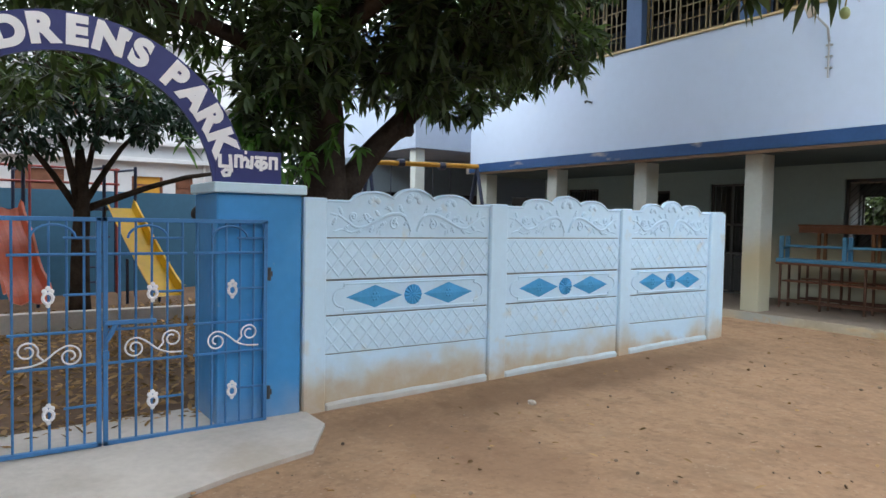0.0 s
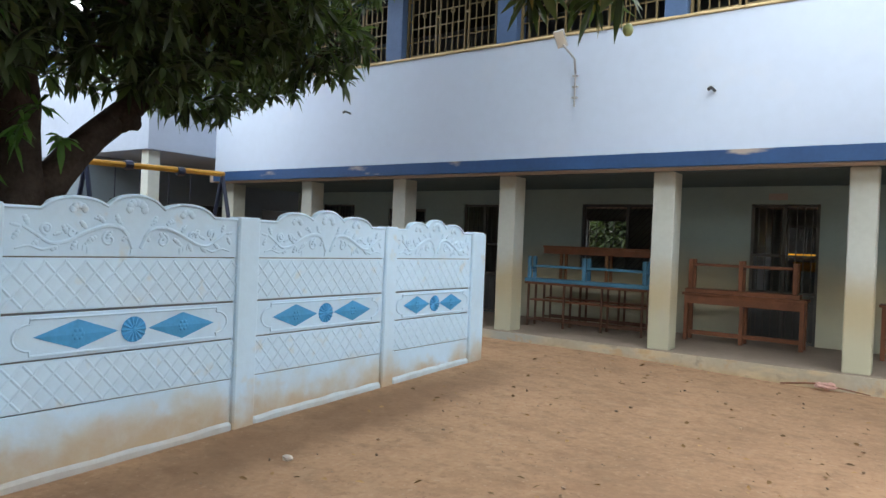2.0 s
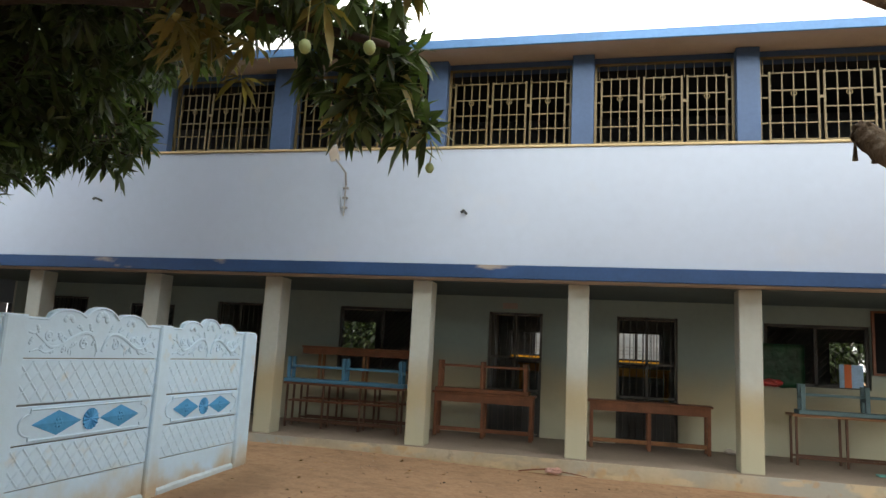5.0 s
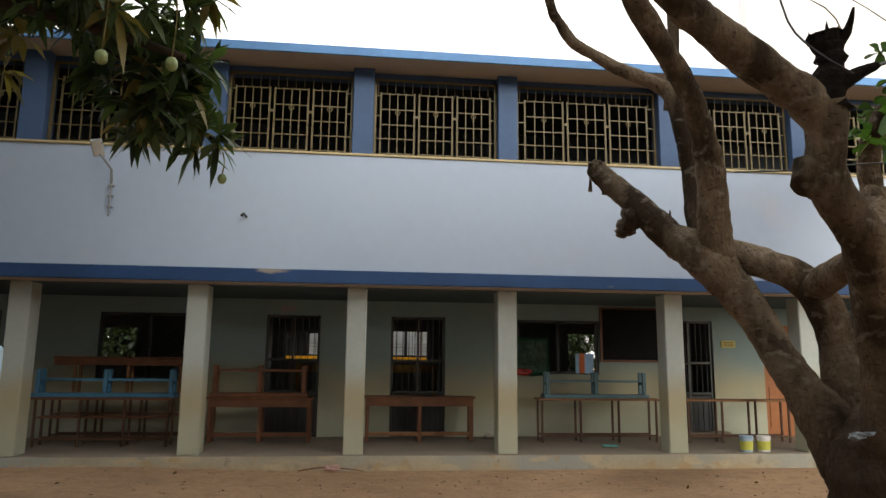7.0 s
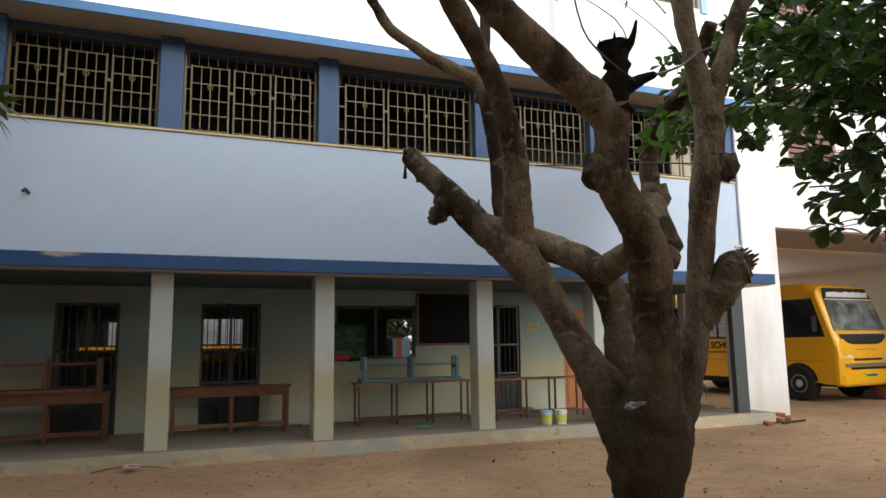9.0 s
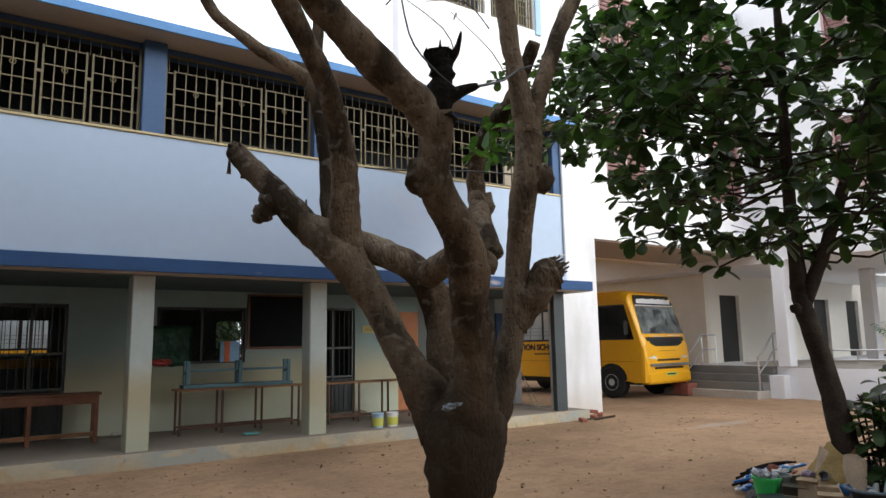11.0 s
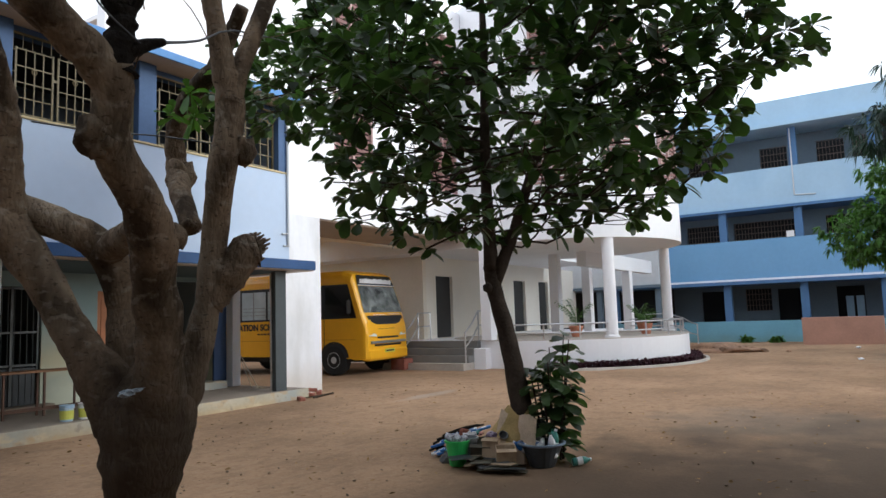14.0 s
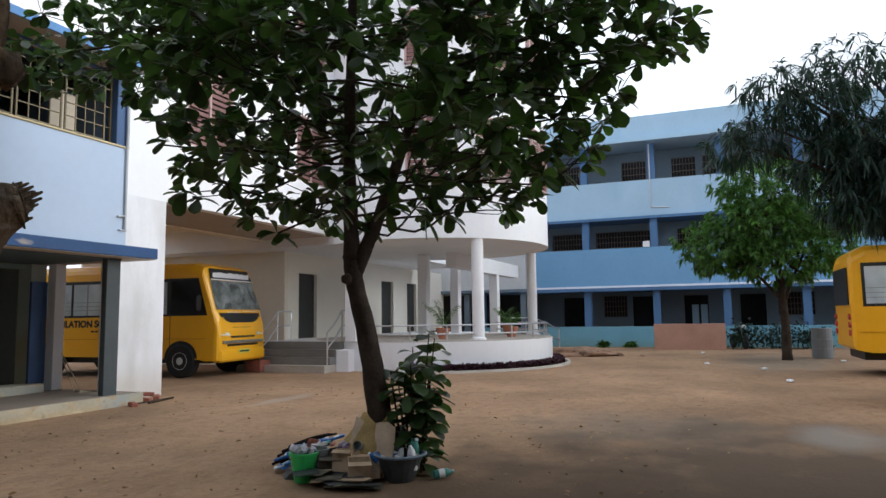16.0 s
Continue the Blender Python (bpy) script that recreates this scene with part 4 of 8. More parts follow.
arc = [(RC[0] + (RR - 0.12) * math.cos(radians(a)), RC[1] + (RR - 0.12) * math.sin(radians(a)), 0.825) for a in range(176, 345, 8)]
steel_rail(arc, "platform_railing", "stainless steel railing along the curved platform", (0.1, 0.18, 0.42))
steel_rail([(26.0, -2.6, 0.5), (26.7, -2.9, 0.5), (27.4, -3.1, 0.5), (28.0, -3.2, 0.4), (28.8, -3.3, 0.3), (29.6, -3.4, 0.1), (30.3, -3.5, 0.0)], "ramp_railing", "stainless steel railing of a ramp", (0.1, 0.45, 0.9))
for y in (0.12, 2.33):
    steel_rail([(17.4, y, 0.2), (17.8, y, 0.45), (18.2, y, 0.82), (18.6, y, 0.82), (18.9, y, 0.82)], "step_railing", "stainless steel handrail beside the steps", (0.1, 0.45, 0.88))

# low purple hedge round the platform
rng = np.random.default_rng(7)
ang = rng.uniform(radians(192), radians(302), 5600)
rad = RR + 0.12 + rng.uniform(0, 0.26, 5600)
pts = np.stack([RC[0] + rad * np.cos(ang), RC[1] + rad * np.sin(ang), rng.uniform(0.02, 0.18, 5600)], 1)
hedge = leaves("purple_border_plants", pts, rng.normal(0, 1, (5600, 3)) + [0, 0, 0.6], 0.10, 0.055, "round", LEAF_PURPLE, None, rng=rng)
b = bmesh.new()
arc = []
for k in range(33):
    a = radians(192 + 110 * k / 32)
    arc.append([b.verts.new((RC[0] + r * math.cos(a), RC[1] + r * math.sin(a), z)) for r, z in ((RR + 0.50, -0.02), (RR + 0.50, 0.06), (RR + 0.60, 0.06), (RR + 0.62, -0.02))])
for p, q in zip(arc, arc[1:]):
    for j in range(3):
        b.faces.new((p[j], q[j], q[j + 1], p[j + 1]))
b.faces.new(arc[0])
b.faces.new(arc[-1][::-1])
bmesh.ops.recalc_face_normals(b, faces=b.faces)
solo("kerb", b, CONCRETE, "low pale kerb round the border plants", "kerb", "structure")
tagged(hedge, "low dark purple border plants at the platform's foot", "plants", kind="stuff")

# ---- three-storey blue block across the yard ----
far = thing("blue_school_block", "three-storey blue school block with open galleries", "school building", (36, -12, 0))
FX = 33.3
part("low_wall", boxes((FX, FX + 0.2, -40, 1.5, -0.1, 0.92), bev=0.01), FAR_LOW, far, "turquoise low wall, stained at the foot")
part("band", boxes((FX, FX + 0.25, -40, 1.5, 2.72, 4.53), bev=0.01), FAR_BLUE, far, "mid-blue gallery parapet")
part("band", boxes((FX, FX + 0.25, -40, 1.5, 5.98, 7.66), bev=0.01), FAR_PALE, far, "pale blue gallery parapet")
part("ledge", boxes((FX - 0.25, FX + 2.8, -40, 1.5, 2.55, 2.7)), FAR_COL, far)
part("ledge", boxes((FX - 0.15, FX + 2.8, -40, 1.5, 5.84, 5.96)), FAR_COL, far)
part("ledge", boxes((FX - 0.6, FX + 2.8, -40, 1.5, 9.36, 9.52)), FAR_PALE, far)
part("roof_parapet", boxes((FX - 0.35, FX + 0.0, -40, 1.5, 9.53, 10.6), bev=0.01), FAR_PALE, far, "pale blue roof parapet")
part("trim", boxes((FX - 0.04, FX - 0.002, -40, 1.5, 2.70, 2.80)), WHITE_PLAIN, far, "white line under the band")
wins = {2: [(-2.6, -3.9), (-5.83, -6.98), (-8.17, -9.25), (-9.56, -10.15), (-10.7, -11.7), (-12.2, -13.4), (-14.5, -16), (-17.5, -19), (-20.5, -22)],
        1: [(-2.3, -3.8), (-4.46, -7.05), (-8.3, -9.5), (-10.8, -12.2), (-13.5, -15), (-16.5, -18), (-19.5, -21)],
        0: [(-4.6, -5.73), (-12.5, -14), (-16, -17.5), (-19, -20.5)]}
doors0 = [(-2.55, -3.65), (-5.99, -7.18), (-8.41, -9.5), (-10.9, -12.0)]
for fl, (z0, z1, wz0, wz1) in enumerate(((0, 2.6, 1.35, 2.4), (2.7, 5.85, 4.45, 5.5), (5.96, 9.4, 7.6, 8.9))):
    bm = bmesh.new()
    holes = [(b_, a_, wz0, wz1) for a_, b_ in wins[fl]]
    if fl == 0:
        holes += [(b_, a_, 0.1, 2.35) for a_, b_ in doors0]
    gx = FX + (2.7 if fl == 0 else 1.6)
    wall_with_holes(bm, "x", gx, gx + 0.2, -40, 1.5, z0, z1, holes)
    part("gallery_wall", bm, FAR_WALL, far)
    for a_, b_ in wins[fl]:
        b = bmesh.new()
        for k in range(int((a_ - b_) / 0.14) + 1):
            y = b_ + k * 0.14
            box(b, gx + 0.02, gx + 0.05, y - 0.012, y + 0.012, wz0, wz1)
        for k in range(5):
            z = wz0 + (wz1 - wz0) * k / 4
            box(b, gx + 0.01, gx + 0.06, b_, a_, z - 0.015, z + 0.015)
        part("window", b, mat("brown_grille", (0.15, 0.115, 0.10), 0.6) if "BG" not in LOUV else LOUV["BG"], far, "window with a brown steel grille")
        LOUV["BG"] = bpy.data.materials["brown_grille"]
LINK = mat("pale_grey_link_wall", (0.58, 0.60, 0.62), 0.8, 0.06, 0.6, 8, 0.08)
part("link_wall", boxes((FX - 0.35, FX - 0.01, -1.35, 9, 2.76, 9.3), bev=0.01), LINK, far, "pale grey end wall beside the hall")
part("link_ledge", boxes((FX - 0.45, FX + 2.8, -1.4, 9, 2.62, 2.755)), FAR_WALL, far)
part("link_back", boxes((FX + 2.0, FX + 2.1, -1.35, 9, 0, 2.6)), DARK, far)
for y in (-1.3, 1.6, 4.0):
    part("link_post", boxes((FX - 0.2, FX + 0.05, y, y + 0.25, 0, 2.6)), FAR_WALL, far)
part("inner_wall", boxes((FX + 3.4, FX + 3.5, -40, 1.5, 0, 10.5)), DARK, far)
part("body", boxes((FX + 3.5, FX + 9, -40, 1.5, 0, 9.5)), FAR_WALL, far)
for y in (1.0, -4.25, -7.35, -10.3, -13.4, -16.5, -19.6, -22.7):
    for z0, z1 in ((0.0, 2.55), (2.7, 5.84), (5.96, 9.36)):
        part("column", boxes((FX + 0.03, FX + 0.33, y - 0.16, y + 0.16, z0, z1)), FAR_COL, far, "blue painted column")
part("door", boxes((FX + 2.8, FX + 2.84, -9.05, -8.75, 0.85, 1.9), (FX + 2.8, FX + 2.84, -9.45, -9.15, 0.85, 1.9)), FAR_PALE, far, "pale window shutters")
b = bmesh.new()
rod(b, (FX - 0.03, -7.28, 6.35), (FX - 0.03, -7.28, 9.3), 0.028)
rod(b, (FX - 0.03, -7.28, 6.35), (FX - 0.03, -8.1, 6.3), 0.026)
part("pipe", b, LINK, far, "white downpipe")
part("box", boxes((FX - 0.05, FX + 0.1, -7.15, -6.85, 4.54, 4.8)), WHITE_PLAIN, far, "small white box on the ledge")
bm = bmesh.new()
box(bm, 30.7, 30.9, -10.13, -7.38, -0.05, 1.06, bev=0.01)
slab = solo("stone_slab", bm, PINK_SLAB, "pinkish brown stage slab standing in the yard", "slab")

# motorcycle parked before the low wall
def motorcycle(x, y, turn):
    t = thing("motorcycle", "dark motorcycle parked before the turquoise low wall", "motorcycle", (x, y, 0))
    m = pose(x, y, 0, 0, 0, turn)
    for u in (-0.62, 0.62):
        b = bmesh.new()
        lathe(b, [(0.20, -0.05), (0.29, -0.045), (0.31, 0.0), (0.29, 0.045), (0.20, 0.05)], (0, 0, 0), 22)
        bmesh.ops.transform(b, matrix=m @ pose(u, 0, 0.30, 90, 0, 0), verts=b.verts)
        w = part("wheel", b, TYRE, t)
        b = bmesh.new()
        lathe(b, [(0.19, -0.02), (0.19, 0.02), (0.05, 0.05), (0.04, 0.06)], (0, 0, 0), 18)
        bmesh.ops.transform(b, matrix=m @ pose(u, 0, 0.30, 90, 0, 0), verts=b.verts)
        part("rim", b, RIM, w)
    b = bmesh.new()
    box(b, -0.28, 0.22, -0.13, 0.13, 0.26, 0.58, bev=0.05, m=m)
    part("engine", b, STEEL, t)
    b = bmesh.new()
    blob(b, (0, 0, 0), 0.24, wob=0.05, squash=(1.25, 0.6, 0.6))
    bmesh.ops.transform(b, matrix=m @ pose(0.18, 0, 0.78), verts=b.verts)
    part("fuel_tank", b, BUS_BLACK, t, smooth=True)
    b = bmesh.new()
    box(b, -0.72, -0.05, -0.13, 0.13, 0.72, 0.82, bev=0.04, m=m)
    part("seat", b, TYRE, t)
    b = bmesh.new()
    for v in (-0.07, 0.07):
        rod(b, m @ Vector((0.62, v, 0.30)), m @ Vector((0.40, v, 0.95)), 0.022)
    part("fork", b, RIM, t)
    b = bmesh.new()
    tube(b, [m @ Vector(p) for p in ((0.22, -0.36, 1.04), (0.36, -0.2, 1.02), (0.40, 0, 0.98), (0.36, 0.2, 1.02), (0.22, 0.36, 1.04))], [0.015] * 5, seg=6)
    for v in (-0.3, 0.3):
        rod(b, m @ Vector((0.30, v, 1.03)), m @ Vector((0.33, v * 1.15, 1.22)), 0.008)
        blob(b, m @ Vector((0.33, v * 1.15, 1.25)), 0.05, wob=0.1)
    part("handlebar", b, BUS_BLACK, t)
    b = bmesh.new()
    blob(b, m @ Vector((0.52, 0, 0.90)), 0.09, wob=0.05)
    part("headlight", b, LAMP_GLASS, t)


motorcycle(32.2, -10.65, 200)

# plain walls that close the yard behind the camera
solo("unseen_yard_wall", boxes((-26, 34, -26.2, -26, -0.1, 2.6)), PRECAST, "plain pale compound wall", "wall", "structure")


# unseen weathered wall added behind the walk; its two heights block low light
def unseen_yard_wall():
    b = bmesh.new()
    box(b, -24, -1.0, -15.3, -15.0, -0.1, 8.0)
    box(b, -1.0, 9.5, -15.3, -15.0, -0.1, 5.2)
    tagged(new("light_block_wall", finish("light_block_wall", b, CONCRETE)), "tall unseen wall added to close the yard and block light", "wall", kind="structure")


unseen_yard_wall()

# ---- precast compound wall ----
WX = -3.94
cwall = thing("compound_wall", "pale blue precast concrete wall with scalloped top, mud-stained at the foot", "wall", (WX, -4.6, 0))


def ridge(b, y0, z0, y1, z1, w=0.011, h=0.0075, x=WX + 0.0):
    d = Vector((0, y1 - y0, z1 - z0))
    if d.length < 0.01:
        return
    n = Vector((0, -d.z, d.y)).normalized() * w
    a, c = Vector((x, y0, z0)), Vector((x, y1, z1))
    up = Vector((h, 0, 0))
    v = [bm_v(b, p) for p in (a - n, a + n, c + n, c - n, a + up, c + up)]
    for f in ((0, 3, 5, 4), (1, 4, 5, 2), (0, 4, 1), (3, 2, 5)):
        b.faces.new([v[i] for i in f])


def bm_v(b, p):
    return b.verts.new(p)


def curl(b, y, z, r, turns, a0, sense, rad=0.0105, x=WX + 0.004):
    pts = []
    n = int(turns * 14)
    for k in range(n + 1):
        a = a0 + sense * k / 14 * 2 * math.pi
        rr = r * (1 - 0.75 * k / n)
        pts.append((x, y + rr * math.cos(a), z + rr * math.sin(a)))
    tube(b, pts, [rad] * len(pts), seg=5, sub=1)


def lattice(y0, y1, z0, z1):
    b = bmesh.new()
    box(b, WX - 0.05, WX, y0, y1, z0, z1, bev=0.004)
    step = 0.128
    h = z1 - z0 - 0.03
    slope = 1.15
    run = h / slope
    k = y0 - run
    while k < y1:
        for s in (1, -1):
            a0, c0, a1, c1 = (k, z0 + 0.015, k + run, z1 - 0.015) if s > 0 else (k, z1 - 0.015, k + run, z0 + 0.015)
            if a0 < y0:
                c0 += (y0 - a0) * slope * s
                a0 = y0
            if a1 > y1:
                c1 -= (a1 - y1) * slope * s
                a1 = y1
            if a1 - a0 > 0.02:
                ridge(b, a0, c0, a1, c1)
        k += step
    return b


def crest(y0, y1, z0, z1):
    b = bmesh.new()
    mid, w = (y0 + y1) / 2, (y1 - y0) / 1.7
    N = 64
    top = []
    for i in range(N + 1):
        y = y0 + (y1 - y0) * i / N
        z = z1
        for c, hw, hh in ((0, 0.21, 0.125), (-0.40, 0.21, 0.085), (0.40, 0.21, 0.085)):
            u = (y - mid - c * w) / (hw * w)
            if abs(u) < 1:
                z = max(z, z1 + hh * math.sqrt(1 - u * u))
        top.append((y, z))
    front = [b.verts.new((WX, y, z)) for y, z in top]
    backv = [b.verts.new((WX - 0.05, y, z)) for y, z in top]
    fb, bb = [b.verts.new((WX, y, z0)) for y, _ in top], [b.verts.new((WX - 0.05, y, z0)) for y, _ in top]
    for i in range(N):
        b.faces.new((fb[i], fb[i + 1], front[i + 1], front[i]))
        b.faces.new((bb[i + 1], bb[i], backv[i], backv[i + 1]))
        b.faces.new((front[i], front[i + 1], backv[i + 1], backv[i]))
        b.faces.new((fb[i + 1], fb[i], bb[i], bb[i + 1]))
    tube(b, [(WX + 0.004, y, z - 0.012) for y, z in top[::2]], [0.011] * len(top[::2]), seg=6, sub=1)
    zc = (z0 + z1) / 2
    for s in (1, -1):
        vine = [(WX + 0.004, mid + s * u * w, zc + dz) for u, dz in ((0.03, -0.10), (0.10, 0.03), (0.22, 0.05), (0.36, 0.0), (0.48, -0.06), (0.58, -0.07), (0.66, -0.02), (0.74, 0.03))]
        tube(b, vine, [0.014, 0.016, 0.016, 0.015, 0.014, 0.012, 0.011, 0.008], seg=6, sub=3)
        low = [(WX + 0.004, mid + s * u * w, zc + dz) for u, dz in ((0.52, -0.08), (0.62, -0.115), (0.70, -0.09), (0.78, -0.11))]
        tube(b, low, [0.009, 0.009, 0.008, 0.006], seg=6, sub=3)
        curl(b, mid + s * 0.20 * w, zc - 0.04, 0.05, 1.2, math.pi / 2, -s)
        curl(b, mid + s * 0.60 * w, zc + 0.02, 0.04, 1.2, -math.pi / 2, s)
        curl(b, mid + s * 0.44 * w, zc + 0.0, 0.035, 1.0, 0, s)
        for j in range(5):
            a = radians(20 + j * 35)
            blob(b, (WX, mid + s * 0.40 * w + 0.042 * math.cos(a), z1 - 0.02 + 0.04 * math.sin(a)), 0.025, wob=0.0, squash=(0.6, 1, 1))
        for u, dz, tilt in ((0.13, 0.085, 0.6), (0.27, 0.095, 0.2), (0.33, -0.06, -0.5), (0.46, 0.03, 0.7), (0.53, -0.01, -0.4), (0.72, 0.07, 0.9), (0.78, 0.035, 0.2)):
            for j in range(4):
                blob(b, (WX, mid + s * (u * w + 0.014 * (j - 1.5) * math.cos(tilt)), zc + dz + 0.014 * (j - 1.5) * math.sin(tilt)), 0.013 - 0.002 * abs(j - 1.5), wob=0.0, squash=(0.7, 1.1, 1))
        for k in range(13):
            u = 0.08 + 0.058 * k
            t = (0.9 if k % 2 else -0.8) + 0.3 * math.sin(k * 1.9)
            dz = 0.045 * math.sin(9 * u) + (0.06 if k % 2 else -0.055)
            for j in range(3):
                blob(b, (WX, mid + s * (u * w + 0.02 * (j - 1) * math.cos(t)), zc + dz + 0.02 * (j - 1) * math.sin(t)), 0.019 - 0.004 * abs(j - 1), wob=0.0, squash=(0.75, 1, 1))
        for j in range(3):
            box(b, WX - 0.002, WX + 0.007, mid + s * (0.34 + 0.03 * j) * w - 0.005, mid + s * (0.34 + 0.03 * j) * w + 0.005, z0 + 0.02 + 0.015 * j, z0 + 0.06 + 0.012 * j)
    for j in range(7):
        a = radians(j * 30)
        blob(b, (WX, mid + 0.055 * math.cos(a), z1 + 0.015 + 0.05 * math.sin(a)), 0.03, wob=0.0, squash=(0.6, 1, 1))
    box(b, WX - 0.002, WX + 0.008, mid - 0.045, mid + 0.045, z0 + 0.015, z0 + 0.05)
    return b


def diamond_panel(y0, y1, z0, z1, parent):
    b = bmesh.new()
    box(b, WX - 0.05, WX, y0, y1, z0, z1, bev=0.004)
    w = (y1 - y0) / 1.7
    m, zc, hh = (y0 + y1) / 2, (z0 + z1) / 2, (z1 - z0) / 2 - 0.025
    out = [(-0.68, hh), (0.68, hh)]
    rim = []
    for s in (1, -1):
        for a in range(90, -91, -15):
            rim.append((m + s * (0.68 * w + 0.10 * math.cos(radians(a))), zc + s * hh * 0.72 * math.sin(radians(a))))
        rim.append((m + s * 0.68 * w, zc - s * hh))
        rim.append((m - s * 0.68 * w, zc - s * hh))
    rim.append(rim[0])
    tube(b, [(WX + 0.003, y, z) for y, z in rim], [0.009] * len(rim), seg=5, sub=1)
    p = part("diamond_panel", b, PRECAST, parent)
    for s in (1, -1):
        b = bmesh.new()
        c = m + s * 0.385 * w
        dh, dv = 0.275 * w, 0.098
        v = [b.verts.new(q) for q in ((WX + 0.004, c - dh, zc), (WX + 0.004, c, zc + dv), (WX + 0.004, c + dh, zc), (WX + 0.004, c, zc - dv), (WX + 0.018, c, zc))]
        for i in range(4):
            b.faces.new((v[i], v[4], v[(i + 1) % 4]))
        b.faces.new((v[0], v[1], v[2], v[3]))
        for j in range(6):
            a = j * math.pi / 3
            blob(b, (WX + 0.013, c + 0.03 * math.cos(a), zc + 0.03 * math.sin(a)), 0.013, wob=0, squash=(0.5, 1, 1))
        part("diamond", b, DIAMOND, p, "sky-blue raised diamond")
    b = bmesh.new()
    for j in range(14):
        a = 2 * math.pi * j / 14
        ridge(b, m + 0.012 * math.cos(a), zc + 0.012 * math.sin(a), m + 0.088 * math.cos(a), zc + 0.088 * math.sin(a), 0.014, 0.014, WX + 0.004)
    v = [b.verts.new((WX + 0.006, m + 0.09 * math.cos(2 * math.pi * j / 28), zc + 0.09 * math.sin(2 * math.pi * j / 28))) for j in range(28)]
    b.faces.new(v)
    blob(b, (WX + 0.008, m, zc), 0.022, wob=0, squash=(0.6, 1, 1))
    part("rosette", b, DIAMOND, p, "sky-blue fluted rosette")


POSTS = [(-7.47, -7.27), (-5.57, -5.36), (-3.74, -3.56), (-2.11, -1.86)]
for a, c in POSTS:
    b = bmesh.new()
    box(b, WX - 0.12, WX + 0.035, a, c, -0.35, 1.66, bev=0.012)
    part("post", b, PRECAST, cwall)
part("end_face", boxes((WX - 0.12, WX + 0.02, -1.858, -1.80, -0.2, 1.64), bev=0.006), PRECAST, cwall)
for (a0, y0), (y1, a1) in zip(POSTS, POSTS[1:]):
    y0, y1 = y0 + 0.002, y1 - 0.002
    part("crest_panel", crest(y0, y1, 1.335, 1.648), PRECAST, cwall)
    part("lattice_panel", lattice(y0, y1, 0.985, 1.325), PRECAST, cwall)
    diamond_panel(y0, y1, 0.685, 0.968, cwall)
    part("lattice_panel", lattice(y0, y1, 0.36, 0.672), PRECAST, cwall)
    b = bmesh.new()
    box(b, WX - 0.05, WX - 0.004, y0, y1, -0.35, 0.35, bev=0.004)
    part("base_panel", b, PRECAST, cwall, "mud-stained lower panel")
    part("joint", boxes((WX - 0.045, WX - 0.02, y0, y1, 0.34, 1.34)), GROOVE, cwall)
    g0, g1 = gz(WX, y0), gz(WX, y1)
    b = bmesh.new()
    vs = box(b, WX - 0.06, WX + 0.03, y0 - 0.0, y1 + 0.0, -0.35, 0.0, bev=0.02)
    es = [e for e in b.edges if abs(e.verts[0].co.y - e.verts[1].co.y) > 1]
    bmesh.ops.subdivide_edges(b, edges=es, cuts=18)
    for v in b.verts:
        t = (v.co.y - y0) / (y1 - y0)
        if v.co.z > -0.1:
            v.co.z += g0 + (g1 - g0) * t + 0.06 + 0.014 * noise.noise(v.co * 4)
            v.co.x += 0.008 * noise.noise(v.co * 5 + Vector((4, 0, 0)))
    part("footing", b, PRECAST_FOOT, cwall, "pale blue footing strip")

# ---- gate pillars, arch and gate ----
GZ0 = -0.13
for y0, y1 in ((-8.16, -7.49), (-10.7, -10.04)):
    gp = thing("gate_pillar", "bright blue square gate pillar with a pale cap", "pillar", (WX - 0.3, (y0 + y1) / 2, GZ0), "gate pillars")
    part("shaft", boxes((WX - 0.62, WX + 0.03, y0, y1, -0.3, 1.67), bev=0.012), PILLAR_SKY, gp)
    part("cap", boxes((WX - 0.66, WX + 0.07, y0 - 0.03, y1 + 0.03, 1.672, 1.75), bev=0.008), CAP, gp, "pale blue cap slab")

arch = thing("arch_sign", "navy blue arched sign board lettered in white over the gate", "sign", (WX - 0.05, -9.1, 1.75))
AC, RI, RO = (-9.1, 1.65), 0.925, 1.185
b = bmesh.new()
N = 48
ring = []
for k in range(N + 1):
    a = radians(-86 + 172 * k / N)
    ring.append([b.verts.new((x, AC[0] + r * math.sin(a), AC[1] + r * math.cos(a))) for x, r in ((WX - 0.03, RI), (WX - 0.03, RO), (WX + 0.0, RO), (WX + 0.0, RI))])
for p, q in zip(ring, ring[1:]):
    for j in range(4):
        b.faces.new((p[j], q[j], q[(j + 1) % 4], p[(j + 1) % 4]))
b.faces.new(ring[0])
b.faces.new(ring[-1][::-1])
part("board", b, SIGN_NAVY, arch)
part("foot_board", boxes((WX - 0.025, WX + 0.006, -8.17, -7.655, 1.752, 2.0), bev=0.004), SIGN_NAVY, arch, "navy foot board with white lettering")
b = bmesh.new()
for y in (-9.9, -9.4, -8.9, -8.4):
    rod(b, (WX - 0.05, y, 1.75), (WX - 0.05, y, 1.9), 0.012)
